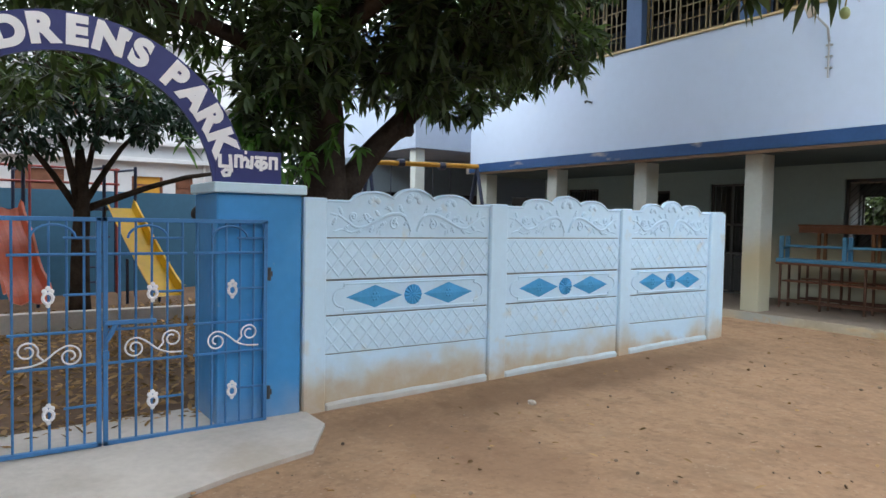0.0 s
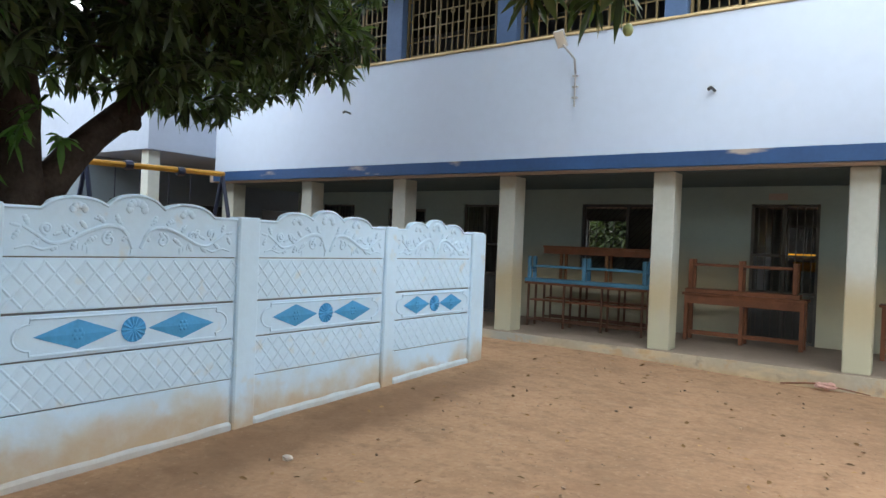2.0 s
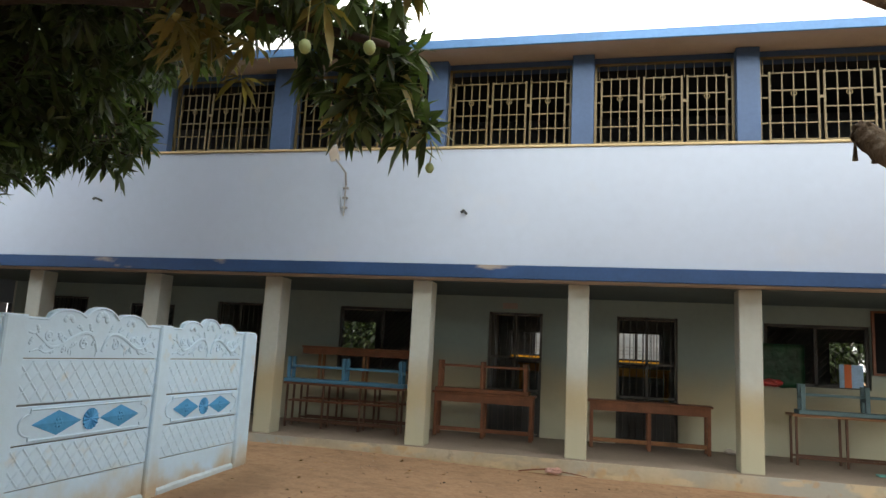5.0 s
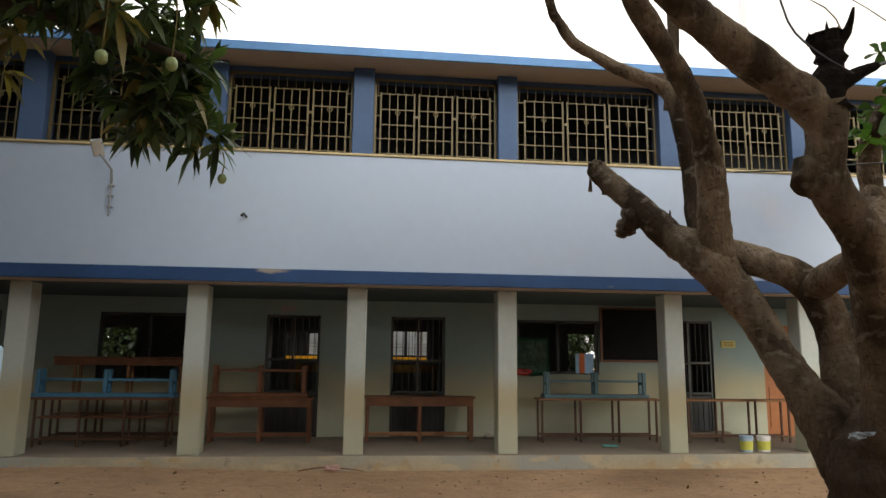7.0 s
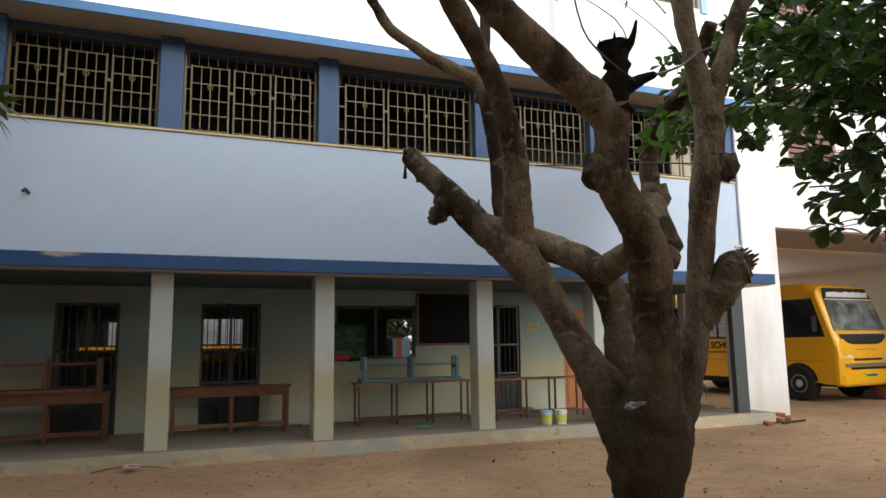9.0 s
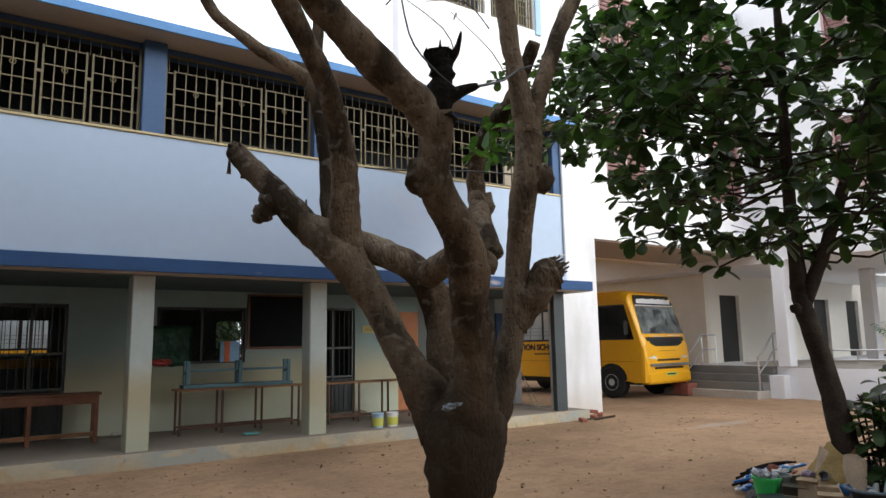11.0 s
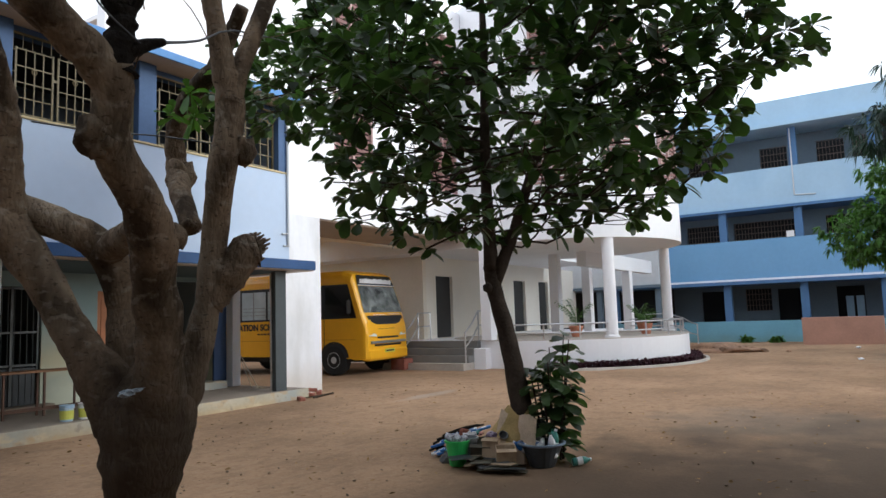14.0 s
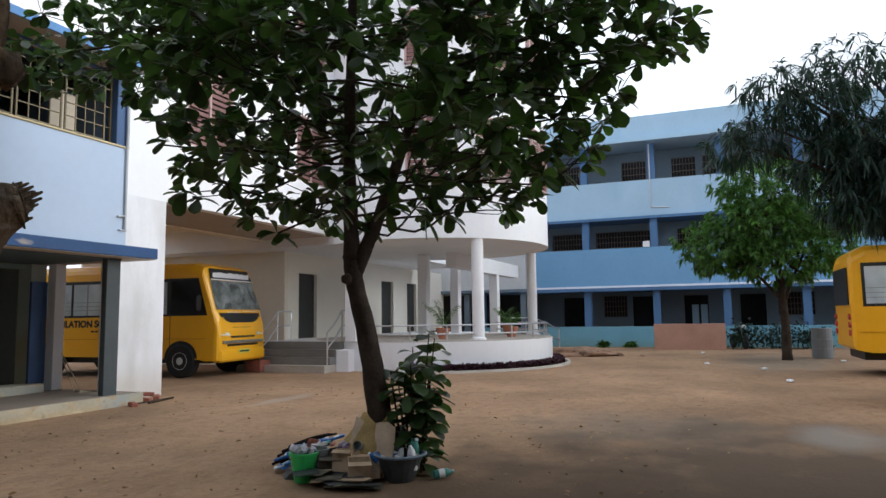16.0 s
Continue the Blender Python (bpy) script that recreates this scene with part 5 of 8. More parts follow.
for ch, a in zip("CHILDREN'SPARK", (-53.5, -43.5, -36, -29.5, -20.5, -10, 1, 12, 17.6, 23.2, 37.5, 47.5, 57.5, 67.5)):
    r = (RI + RO) / 2
    t = radians(a)
    m = Matrix.Translation((WX + 0.003, AC[0] + r * math.sin(t), AC[1] + r * math.cos(t))) @ Matrix.Rotation(t, 4, "X").inverted() @ Matrix(((0, 0, 1, 0), (1, 0, 0, 0), (0, 1, 0, 0), (0, 0, 0, 1)))
    m = m @ Matrix.Diagonal((1.1, 1.08, 1, 1))
    o = lettering(ch, 0.235, m, WHITE_PLAIN, arch, "letter", 0.004, "", 0.003 if ch == "'" else 0.0145)
# the park's name in Tamil, each letter drawn in flat strokes
def stroke(b, pts, w=0.0125, x=WX + 0.006):
    P = [Vector((x, -8.135 + 0.44 * u, 1.80 + 0.155 * v)) for u, v in pts]
    for k, (p, q) in enumerate(zip(P, P[1:])):
        d = (q - p).normalized()
        p, q = p + Vector((0.0007 * (k % 7), 0, 0)), q + Vector((0.0007 * (k % 7), 0, 0))
        n = Vector((0, -d.z, d.y)) * w
        p, q = p - d * w * 0.6, q + d * w * 0.6
        vs = [b.verts.new(c) for c in (p - n, q - n, q + n, p + n)]
        up = [b.verts.new(c.co + Vector((0.004, 0, 0))) for c in vs]
        b.faces.new(up)
        for i in range(4):
            b.faces.new((vs[i], vs[(i + 1) % 4], up[(i + 1) % 4], up[i]))


GLYPHS = (
    [[(0.0, 0.98), (0.0, 0.45), (0.17, 0.45)], [(0.17, 0.98), (0.19, 0.3), (0.15, 0.03), (0.07, 0.0), (0.04, 0.15), (0.09, 0.28), (0.2, 0.26)]],
    [[(0.27, 0.45), (0.27, 0.98), (0.37, 0.98), (0.37, 0.45)], [(0.37, 0.75), (0.43, 0.9), (0.48, 0.75), (0.46, 0.5), (0.54, 0.45), (0.55, 0.98)], [(0.44, 1.18), (0.45, 1.18)]],
    [[(0.62, 0.97), (0.8, 0.97)], [(0.71, 0.97), (0.71, 0.35)], [(0.71, 0.75), (0.65, 0.78), (0.62, 0.62), (0.66, 0.5), (0.71, 0.58), (0.77, 0.75), (0.81, 0.66), (0.8, 0.5), (0.76, 0.45)]],
    [[(0.88, 0.45), (0.88, 0.97), (0.99, 0.97), (0.99, 0.45)]])
for strokes in GLYPHS:
    q = bmesh.new()
    for pts in strokes:
        stroke(q, pts, 0.0125, WX + 0.0075 + 0.0055 * (strokes.index(pts) % 2))
    part("letter", q, WHITE_PLAIN, arch)


def club(b, y, z, x, s=1.0):
    """A small pressed-steel bud ornament."""
    for dy, dz, r in ((0, 0.052, 0.016), (-0.02, 0.033, 0.016), (0.02, 0.033, 0.016)):
        blob(b, (x, y + dy * s, z + dz * s), r * s, wob=0, squash=(0.35, 1, 1))
    n = 12
    for j in range(n):
        a0, a1 = 2 * math.pi * j / n, 2 * math.pi * (j + 1) / n
        rod(b, (x, y + 0.028 * s * math.cos(a0), z - 0.012 + 0.034 * s * math.sin(a0)), (x, y + 0.028 * s * math.cos(a1), z - 0.012 + 0.034 * s * math.sin(a1)), 0.011 * s, seg=5)
    blob(b, (x, y, z - 0.058 * s), 0.014 * s, wob=0, squash=(0.35, 1, 1))


def scroll(b, y0, y1, z, x, flip=1):
    L = y1 - y0
    pts = []
    if flip > 0:
        c0, c1 = (y0 + 0.075, z - 0.018), (y1 - 0.07, z + 0.03)
        for k in range(28):
            a = radians(55 + 21 * (27 - k))
            r = 0.074 * (0.30 + 0.70 * k / 27)
            pts.append((x, c0[0] + r * math.cos(a), c0[1] + r * math.sin(a)))
        pts += [(x, y0 + 0.165, z + 0.012), (x, y0 + 0.215, z - 0.032), (x, y0 + 0.27, z - 0.058), (x, y0 + 0.32, z - 0.068), (x, y1, z - 0.07)]
        tube(b, pts, [0.0066] * len(pts), seg=5, sub=2)
        q = [(x, y0 + 0.235, z - 0.046), (x, c1[0] - 0.09, z - 0.03)]
        for k in range(24):
            a = radians(205 - 22 * k)
            r = 0.066 * (1 - 0.62 * k / 23)
            q.append((x, c1[0] + r * math.cos(a), c1[1] + r * math.sin(a)))
        tube(b, q, [0.0066] * len(q), seg=5, sub=2)
    else:
        bb = bmesh.new()
        scroll(bb, -y1, -y0, z, x, 1)
        for v in bb.verts:
            v.co.y = -v.co.y
        me = bpy.data.meshes.new("t")
        bb.to_mesh(me)
        bb.free()
        b.from_mesh(me)
        bpy.data.meshes.remove(me)


def gate_leaf(y0, y1, inner):
    """One leaf of the steel gate between y0 < y1; its lock side is at inner."""
    X = WX + 0.075
    leaf = thing("metal_gate", "blue painted steel gate leaf with white ornaments, closed", "gate", (X, (y0 + y1) / 2, GZ0), "gate leaves")
    z0, z1 = GZ0 + 0.03, 1.47
    f = 0.03
    b = bmesh.new()
    for a in (y0, y1 - f):
        box(b, X - 0.018, X + 0.018, a, a + f, z0, z1, bev=0.003)
    for z in (z0, z1 - f):
        box(b, X - 0.018, X + 0.018, y0, y1, z, z + f, bev=0.003)
    part("frame", b, GATE_BLUE, leaf)
    W = y1 - y0
    n = 11
    for k in range(1, n):
        y = y0 + W * k / n
        b = bmesh.new()
        rod(b, (X, y, z0 + f), (X, y, z1 - f), 0.0085, seg=6)
        part("bar", b, GATE_BLUE, leaf)
    for a, c in ((0.02, 0.48), (0.52, 0.98)):
        for z in (1.22, 0.70, 0.47):
            b = bmesh.new()
            rod(b, (X + 0.006, y0 + W * a, z), (X + 0.006, y0 + W * c, z), 0.010, seg=6)
            part("cross_bar", b, GATE_BLUE, leaf)
        m = y0 + W * (a + c) / 2
        pts = [(X + 0.006, m + 0.13 * math.cos(radians(t)), 1.33 + 0.09 * math.sin(radians(t))) for t in range(0, 181, 20)]
        b = bmesh.new()
        tube(b, pts, [0.009] * len(pts), seg=5, sub=1)
        part("arched_bar", b, GATE_BLUE, leaf)
    for z in (0.95, 0.19, 1.33):
        for a, c in ((0.28, 0.46), (0.80, 0.98)):
            b = bmesh.new()
            rod(b, (X + 0.006, y0 + W * a, z), (X + 0.006, y0 + W * c, z), 0.009, seg=6)
            part("cross_bar", b, GATE_BLUE, leaf)
    return leaf, X


leaf, X = gate_leaf(-8.935, -7.79, -1)
for y in (-8.62, -8.06):
    for z in (0.95, 0.185):
        b = bmesh.new()
        club(b, y, z, X + 0.016, 1.05)
        part("ornament", b, WHITE_PLAIN, leaf, "white bud ornament")
for y0, y1 in ((-8.81, -8.42), (-8.25, -7.86)):
    b = bmesh.new()
    scroll(b, y0, y1, 0.58, X + 0.016)
    part("scroll", b, WHITE_PLAIN, leaf, "white steel scroll")
b = bmesh.new()
box(b, X + 0.02, X + 0.05, -8.93, -8.60, 0.735, 0.765, bev=0.004)
tube(b, [(X + 0.035, -8.86, 0.74), (X + 0.05, -8.89, 0.68), (X + 0.045, -8.92, 0.62)], [0.016, 0.018, 0.012], seg=6)
box(b, X + 0.02, X + 0.045, -8.94, -8.90, 0.50, 0.56, bev=0.004)
part("latch", b, GATE_BLUE, leaf, "blue slide latch")
for z in (1.05, 0.12):
    b = bmesh.new()
    rod(b, (X - 0.01, -7.77, z - 0.05), (X - 0.01, -7.77, z + 0.05), 0.018)
    box(b, WX + 0.03, X - 0.01, -7.78, -7.74, z - 0.02, z + 0.02)
    part("hinge", b, DARK_DOOR, leaf)
leaf, X = gate_leaf(-10.08, -8.945, 1)
for y in (-9.26, -9.82):
    for z in (0.945, 0.17):
        b = bmesh.new()
        club(b, y, z, X + 0.016, 1.05)
        part("ornament", b, WHITE_PLAIN, leaf, "white bud ornament")
for y0, y1 in ((-9.45, -9.06), (-10.02, -9.63)):
    b = bmesh.new()
    scroll(b, y0, y1, 0.56, X + 0.016, -1)
    part("scroll", b, WHITE_PLAIN, leaf, "white steel scroll")

# concrete apron before the gate
b = bmesh.new()
out = [(WX - 0.6, -7.44), (-3.52, -7.44), (-3.05, -7.74), (-2.9, -8.3), (-2.55, -9.2), (-2.2, -10.9), (WX - 0.6, -10.9)]
top = [b.verts.new((x + (0.03 * noise.noise(Vector((x * 3, y * 3, 0)))), y, gz(x, y) + 0.03)) for x, y in out]
low = [b.verts.new((v.co.x, v.co.y, -0.4)) for v in top]
b.faces.new(top[::-1])
for i in range(len(top)):
    j = (i + 1) % len(top)
    b.faces.new((top[i], top[j], low[j], low[i]))
bmesh.ops.recalc_face_normals(b, faces=b.faces)
solo("concrete_apron", b, CONCRETE, "worn grey concrete apron before the gate", "pavement", "structure")

# ---- playground ----
pw = thing("park_wall", "blue painted boundary wall behind the playground", "wall", (-14, -6, 0))
part("wall", boxes((-14.2, -14.0, -16, 1.0, -0.2, 1.95)), PARK_BLUE, pw)
b = boxes((-9.5, -9.35, -13, -5.2, -0.2, 0.13), bev=0.01)
solo("park_kerb", b, CONCRETE, "low grey concrete kerb in the playground", "kerb", "structure")


def slide(name, label, x, y, w, zt, run, material, waves, turn=0):
    s = thing(name, label, "slide", (0, 0, 0))
    b = bmesh.new()
    n, k = 20, 15
    rows = []
    for i in range(n + 1):
        t = i / n
        px, pz = x - run * t, 0.16 + (zt - 0.16) * (t ** 1.15) + (0.05 * math.sin(t * math.pi * 4) if waves else 0)
        if t < 0.1:
            pz = 0.16 + (zt - 0.16) * 0.03
        row = []
        for j in range(k + 1):
            u = j / k * 2 - 1
            edge = 0.16 if abs(u) > 0.86 else 0.0
            rib = 0.018 * math.cos(u * 9) if waves else 0
            row.append(b.verts.new((px, y + u * w / 2, pz + edge + rib)))
        rows.append(row)
    for p, q in zip(rows, rows[1:]):
        for j in range(k):
            b.faces.new((p[j], q[j], q[j + 1], p[j + 1]))
    bmesh.ops.solidify(b, geom=list(b.faces), thickness=0.03)
    part("chute", b, material, s)
    b = bmesh.new()
    tx = x - run
    for yy in (y - w / 2, y + w / 2):
        rod(b, (tx, yy, 0), (tx, yy, zt + 0.75), 0.03)
        rod(b, (tx - 0.9, yy, 0), (tx - 0.9, yy, zt + 0.75), 0.03)
        rod(b, (tx, yy, zt + 0.7), (tx - 0.9, yy, zt + 0.7), 0.022)
        rod(b, (x - run * 0.5, yy, 0), (x - run * 0.5, yy, zt * 0.47), 0.025)
    part("frame", b, NAVY, s, "navy steel frame")
    part("platform", boxes((tx - 0.9, tx, y - w / 2, y + w / 2, zt - 0.05, zt)), NAVY, s)
    b = bmesh.new()
    for kx in range(5):
        rod(b, (tx - 0.95 - 0.12 * (5 - kx), y - w / 2, 0.3 * kx + 0.15), (tx - 0.95 - 0.12 * (5 - kx), y + w / 2, 0.3 * kx + 0.15), 0.018)
    part("ladder", b, NAVY, s)
    s.matrix_basis = Matrix.Translation((x, y, 0)) @ Matrix.Rotation(radians(turn), 4, "Z") @ Matrix.Translation((-x, -y, 0))


slide("orange_slide", "orange plastic children's slide with ribbed chute", -9.9, -9.12, 0.62, 1.55, 2.2, SLIDE_OR, True, 8)
slide("yellow_slide", "yellow plastic children's slide on a navy frame", -10.1, -7.2, 0.54, 1.6, 2.0, SLIDE_YE, False, 13)

rails = thing("red_railing", "dull red railing on posts behind the slides", "railing", (-12.6, -9, 0))
b = bmesh.new()
for z in (2.05, 2.32):
    rod(b, (-12.8, -10.5, z), (-12.8, -7.55, z), 0.022)
part("rail", b, RAIL_RED, rails)
for y in (-10.4, -9.7, -9.0, -8.3, -7.6):
    b = bmesh.new()
    rod(b, (-12.8, y, 0), (-12.8, y, 2.35), 0.022)
    part("post", b, RAIL_RED, rails)

sw = thing("swing_frame", "swing frame with an ochre top bar and navy legs", "swing", (-9.5, -2.8, 0))
b = bmesh.new()
rod(b, (-9.5, -4.0, 2.5), (-9.5, -1.6, 2.56), 0.045)
part("top_bar", b, OCHRE_TUBE, sw, "ochre tube")
for y in (-4.0, -1.62):
    for dx in (-0.7, 0.7):
        b = bmesh.new()
        rod(b, (-9.5, y, 2.53), (-9.5 + dx, y, 0), 0.035)
        part("leg", b, NAVY, sw)
for y in (-3.35, -2.45):
    b = bmesh.new()
    rod(b, (-9.5, y - 0.06, 2.52), (-9.5, y + 0.06, 2.52), 0.075)
    for d in (-0.2, 0.2):
        rod(b, (-9.5, y + d, 2.5), (-9.5, y + d, 0.5), 0.008)
    box(b, -9.65, -9.35, y - 0.22, y + 0.22, 0.47, 0.5)
    part("swing_seat", b, NAVY, sw)

# merry-go-round style seat and a round black lamp seen over the gate
b = bmesh.new()
blob(b, (-9.2, -6.95, 1.52), 0.15, wob=0.05, squash=(0.8, 1, 0.9))
rod(b, (-9.2, -6.95, 0), (-9.2, -6.95, 1.4), 0.03)
solo("spring_toy", b, BUS_BLACK, "round black toy head on a post in the playground", "play equipment")

# white house behind the playground
hs = thing("white_house", "off-white house with ledges and small wooden windows", "house", (-22, -8, 0))
HW = [(-9.1, -7.9, 2.0, 2.7), (-6.2, -5.35, 2.1, 2.6), (-5.0, -4.5, 2.1, 2.6), (-12, -10.8, 2.0, 2.8), (-8.5, -7.5, 4.2, 5.2), (-11.5, -10.5, 4.2, 5.2)]
bm = bmesh.new()
wall_with_holes(bm, "x", -20.2, -20.0, -22, -2.5, 0, 6.4, HW)
part("wall", bm, HOUSE_WHITE, hs)
part("body", boxes((-28, -20.6, -22, -2.5, 0, 6.3)), HOUSE_WHITE, hs)
for z in (3.0, 3.5, 4.7, 6.4):
    part("ledge", boxes((-20.0, -19.75, -22, -2.5, z, z + 0.12), bev=0.01), HOUSE_WHITE, hs)
for k, (y0, y1, z0, z1) in enumerate(HW):
    w_ = part("window", boxes((-20.15, -20.1, y0, y1, z0, z1)), OCHRE_TUBE if k == 1 else WOOD, hs, "small wooden shuttered window")
    part("frame", boxes((-20.1, -20.05, y0, y0 + 0.07, z0, z1), (-20.1, -20.05, y1 - 0.07, y1, z0, z1), (-20.1, -20.05, y0, y1, (z0 + z1) / 2 - 0.03, (z0 + z1) / 2 + 0.03)), WOOD, w_)
for y in (-4.2, -10.0):
    b = bmesh.new()
    rod(b, (-19.93, y, 0), (-19.93, y, 6.3), 0.05)
    part("downpipe", b, HOUSE_WHITE, hs)

# ---- verandah furniture ----
def table(name, label, x0, x1, y0, depth, top, material, legs=3, heavy=False, group="verandah tables", rail_mat=None, shelf=False):
    t = thing(name, label, "table", ((x0 + x1) / 2, y0 + depth / 2, 0.205), group)
    z = top
    part("tabletop", boxes((x0, x1, y0, y0 + depth, z - 0.035, z), bev=0.006), material, t)
    if heavy:
        part("apron", boxes((x0 + 0.04, x1 - 0.04, y0 + 0.02, y0 + 0.045, z - 0.16, z - 0.036), bev=0.004), material, t)
    if shelf:
        part("shelf", boxes((x0 + 0.08, x1 - 0.08, y0 + 0.07, y0 + depth - 0.07, 0.62, 0.645), bev=0.004), material, t)
    r = 0.028 if heavy else 0.016
    lm = material if heavy else RUST_STEEL
    for k in range(legs):
        x = x0 + 0.06 + (x1 - x0 - 0.12) * k / (legs - 1)
        for y in (y0 + 0.05, y0 + depth - 0.05):
            part("leg", boxes((x - r, x + r, y - r, y + r, 0.205, z - 0.036), bev=0.003), lm, t)
    part("foot_rail", boxes((x0 + 0.06, x1 - 0.06, y0 + 0.03, y0 + 0.09 if heavy else y0 + 0.06, 0.30, 0.36 if heavy else 0.33), bev=0.003), rail_mat or lm, t)
    part("foot_rail", boxes((x0 + 0.06, x1 - 0.06, y0 + depth - 0.07, y0 + depth - 0.04, 0.30, 0.33), bev=0.003), lm, t)
    return t


def upturned_bench(label, x0, x1, y0, z, material, h=0.38, n=3, rail=0.2, group="upturned benches"):
    t = thing("bench", label, "bench", ((x0 + x1) / 2, y0 + 0.13, z), group)
    part("seat", boxes((x0, x1, y0, y0 + 0.26, z, z + 0.06), bev=0.006), material, t)
    for k in range(n):
        x = x0 + 0.07 + (x1 - x0 - 0.14) * k / (n - 1)
        for y in (y0 + 0.04, y0 + 0.22):
            part("leg", boxes((x - 0.03, x + 0.03, y - 0.02, y + 0.02, z + 0.061, z + h), bev=0.004), material, t)
        part("stretcher", boxes((x - 0.02, x + 0.02, y0 + 0.06, y0 + 0.2, z + rail, z + rail + 0.04)), material, t)
    part("rail", boxes((x0 + 0.1, x1 - 0.1, y0 + 0.115, y0 + 0.145, z + rail + 0.041, z + rail + 0.08), bev=0.003), material, t)
    return t


table("desk", "brown school desk on thin steel legs under a bench", -4.82, -2.78, 0.92, 0.36, 0.93, WOOD, 4, shelf=True)
upturned_bench("blue painted bench lying upside down on a desk", -4.84, -2.76, 0.96, 0.932, BENCH_BLUE, 0.42)
table("desk", "brown school desk on thin steel legs near the wall", -4.85, -2.7, 1.55, 0.36, 0.93, WOOD, 4, shelf=True)
bn = thing("bench", "red-brown bench standing on a desk", "bench", (-3.75, 1.7, 0.932), "benches on desks")
part("seat", boxes((-4.84, -2.72, 1.58, 1.86, 1.50, 1.54), bev=0.006), WOOD, bn)
part("apron", boxes((-4.82, -2.74, 1.585, 1.61, 1.40, 1.499), bev=0.004), WOOD, bn)
for x in (-4.5, -3.68, -2.86):
    for y in (1.62, 1.82):
        part("leg", boxes((x - 0.02, x + 0.02, y - 0.02, y + 0.02, 0.933, 1.499)), WOOD_LIGHT, bn)
part("rail", boxes((-4.5, -2.86, 1.7, 1.74, 1.15, 1.19)), WOOD_LIGHT, bn)
table("desk", "worn brown wooden desk with heavy legs", -2.38, -0.70, 1.38, 0.36, 0.92, WOOD, 3, True, rail_mat=WOOD)
upturned_bench("brown wooden bench lying upside down on a desk", -2.35, -0.80, 1.42, 0.922, WOOD, 0.50, 3, 0.36)
table("school_desk", "solid brown school desk with a foot rail", 0.12, 1.98, 1.46, 0.38, 0.935, WOOD, 3, True, rail_mat=WOOD_LIGHT)
table("desk", "brown topped desk on thin steel legs under a teal bench", 3.02, 5.12, 1.25, 0.40, 0.925, WOOD_LIGHT, 4)
upturned_bench("teal painted bench lying upside down on a desk", 3.12, 4.95, 1.3, 0.927, TEAL, 0.43, 3, 0.22)
table("desk", "long narrow desk on thin brown steel legs", 5.5, 7.42, 1.1, 0.32, 0.925, WOOD_LIGHT, 4)

# blackboard, poster and sheet on the wall
bb = thing("blackboard", "large blackboard with a thin wooden frame leaning on the wall", "blackboard", (5.0, 2.18, 1.55))
part("panel", boxes((4.46, 5.66, 2.17, 2.19, 1.57, 2.50)), BOARD_BLACK, bb)
part("frame", boxes((4.42, 5.70, 2.16, 2.2, 1.53, 1.568), (4.42, 5.70, 2.16, 2.2, 2.502, 2.53), (4.42, 4.458, 2.16, 2.2, 1.568, 2.502), (5.662, 5.70, 2.16, 2.2, 1.568, 2.502)), WOOD, bb)
ps = thing("poster", "blue poster with an orange stripe in the window", "poster", (3.95, 2.24, 1.3))
part("sheet", boxes((3.96, 4.30, 2.235, 2.242, 1.32, 1.68)), mat("poster_blue", (0.33, 0.55, 0.88), 0.6, 0.2, 8, 30, 0), ps)
part("stripe", boxes((4.03, 4.13, 2.228, 2.234, 1.32, 1.68)), mat("poster_orange", (0.75, 0.2, 0.08), 0.6), ps)
b = bmesh.new()
grid = [[b.verts.new((2.72 + 0.066 * i, 2.16 + 0.03 * noise.noise(Vector((i * 0.5, j * 0.6, 1))), 1.28 + 0.075 * j + (0.05 * noise.noise(Vector((i * 0.4, 0, 5))) if j == 0 else 0))) for j in range(10)] for i in range(12)]
for i in range(11):
    for j in range(9):
        b.faces.new((grid[i][j], grid[i + 1][j], grid[i + 1][j + 1], grid[i][j + 1]))
bmesh.ops.solidify(b, geom=list(b.faces), thickness=0.004)
solo("plastic_sheet", b, GREEN_SHEET, "crumpled dark green plastic sheet hung at the window", "sheet", smooth=True)
b = bmesh.new()
blob(b, (2.95, 2.12, 1.34), 0.1, wob=0.5, squash=(1.6, 0.6, 0.55), seed=3)
solo("red_bundle", b, RED, "crumpled red cloth on the window ledge", "cloth")

for x in (5.98, 6.26):
    c = thing("paint_bucket", "white paint bucket with a yellow label on the verandah edge", "bucket", (x, 0.14, 0.205), "paint buckets")
    b = bmesh.new()
    lathe(b, [(0.085, 0), (0.10, 0.22), (0.105, 0.22), (0.105, 0.235), (0.1, 0.235)], (x, 0.14, 0.206), 18)
    part("pail", b, WHITE_PLAIN if x > 6.1 else mat("blue_white_pail", (0.35, 0.5, 0.65), 0.4), c)
    b = bmesh.new()
    lathe(b, [(0.091, 0.03), (0.0995, 0.16)], (x, 0.14, 0.206), 18)
    part("label", b, PAINT_YEL, c, "yellow label")
    b = bmesh.new()
    tube(b, [(x - 0.1, 0.14, 0.42), (x - 0.07, 0.05, 0.40), (x, 0.03, 0.38), (x + 0.07, 0.05, 0.40), (x + 0.1, 0.14, 0.42)], [0.004] * 5, seg=5)
    part("handle", b, CHROME, c)
b = bmesh.new()
box(b, 3.92, 4.16, 0.70, 0.84, 0.207, 0.235, bev=0.01)
solo("dustpan", b, mat("teal_plastic", (0.12, 0.38, 0.36), 0.4), "teal plastic dustpan on the verandah floor", "dustpan")
b = bmesh.new()
blob(b, (2.28, 1.9, 0.25), 0.06, wob=0.4, squash=(1.5, 1, 0.7), seed=2)
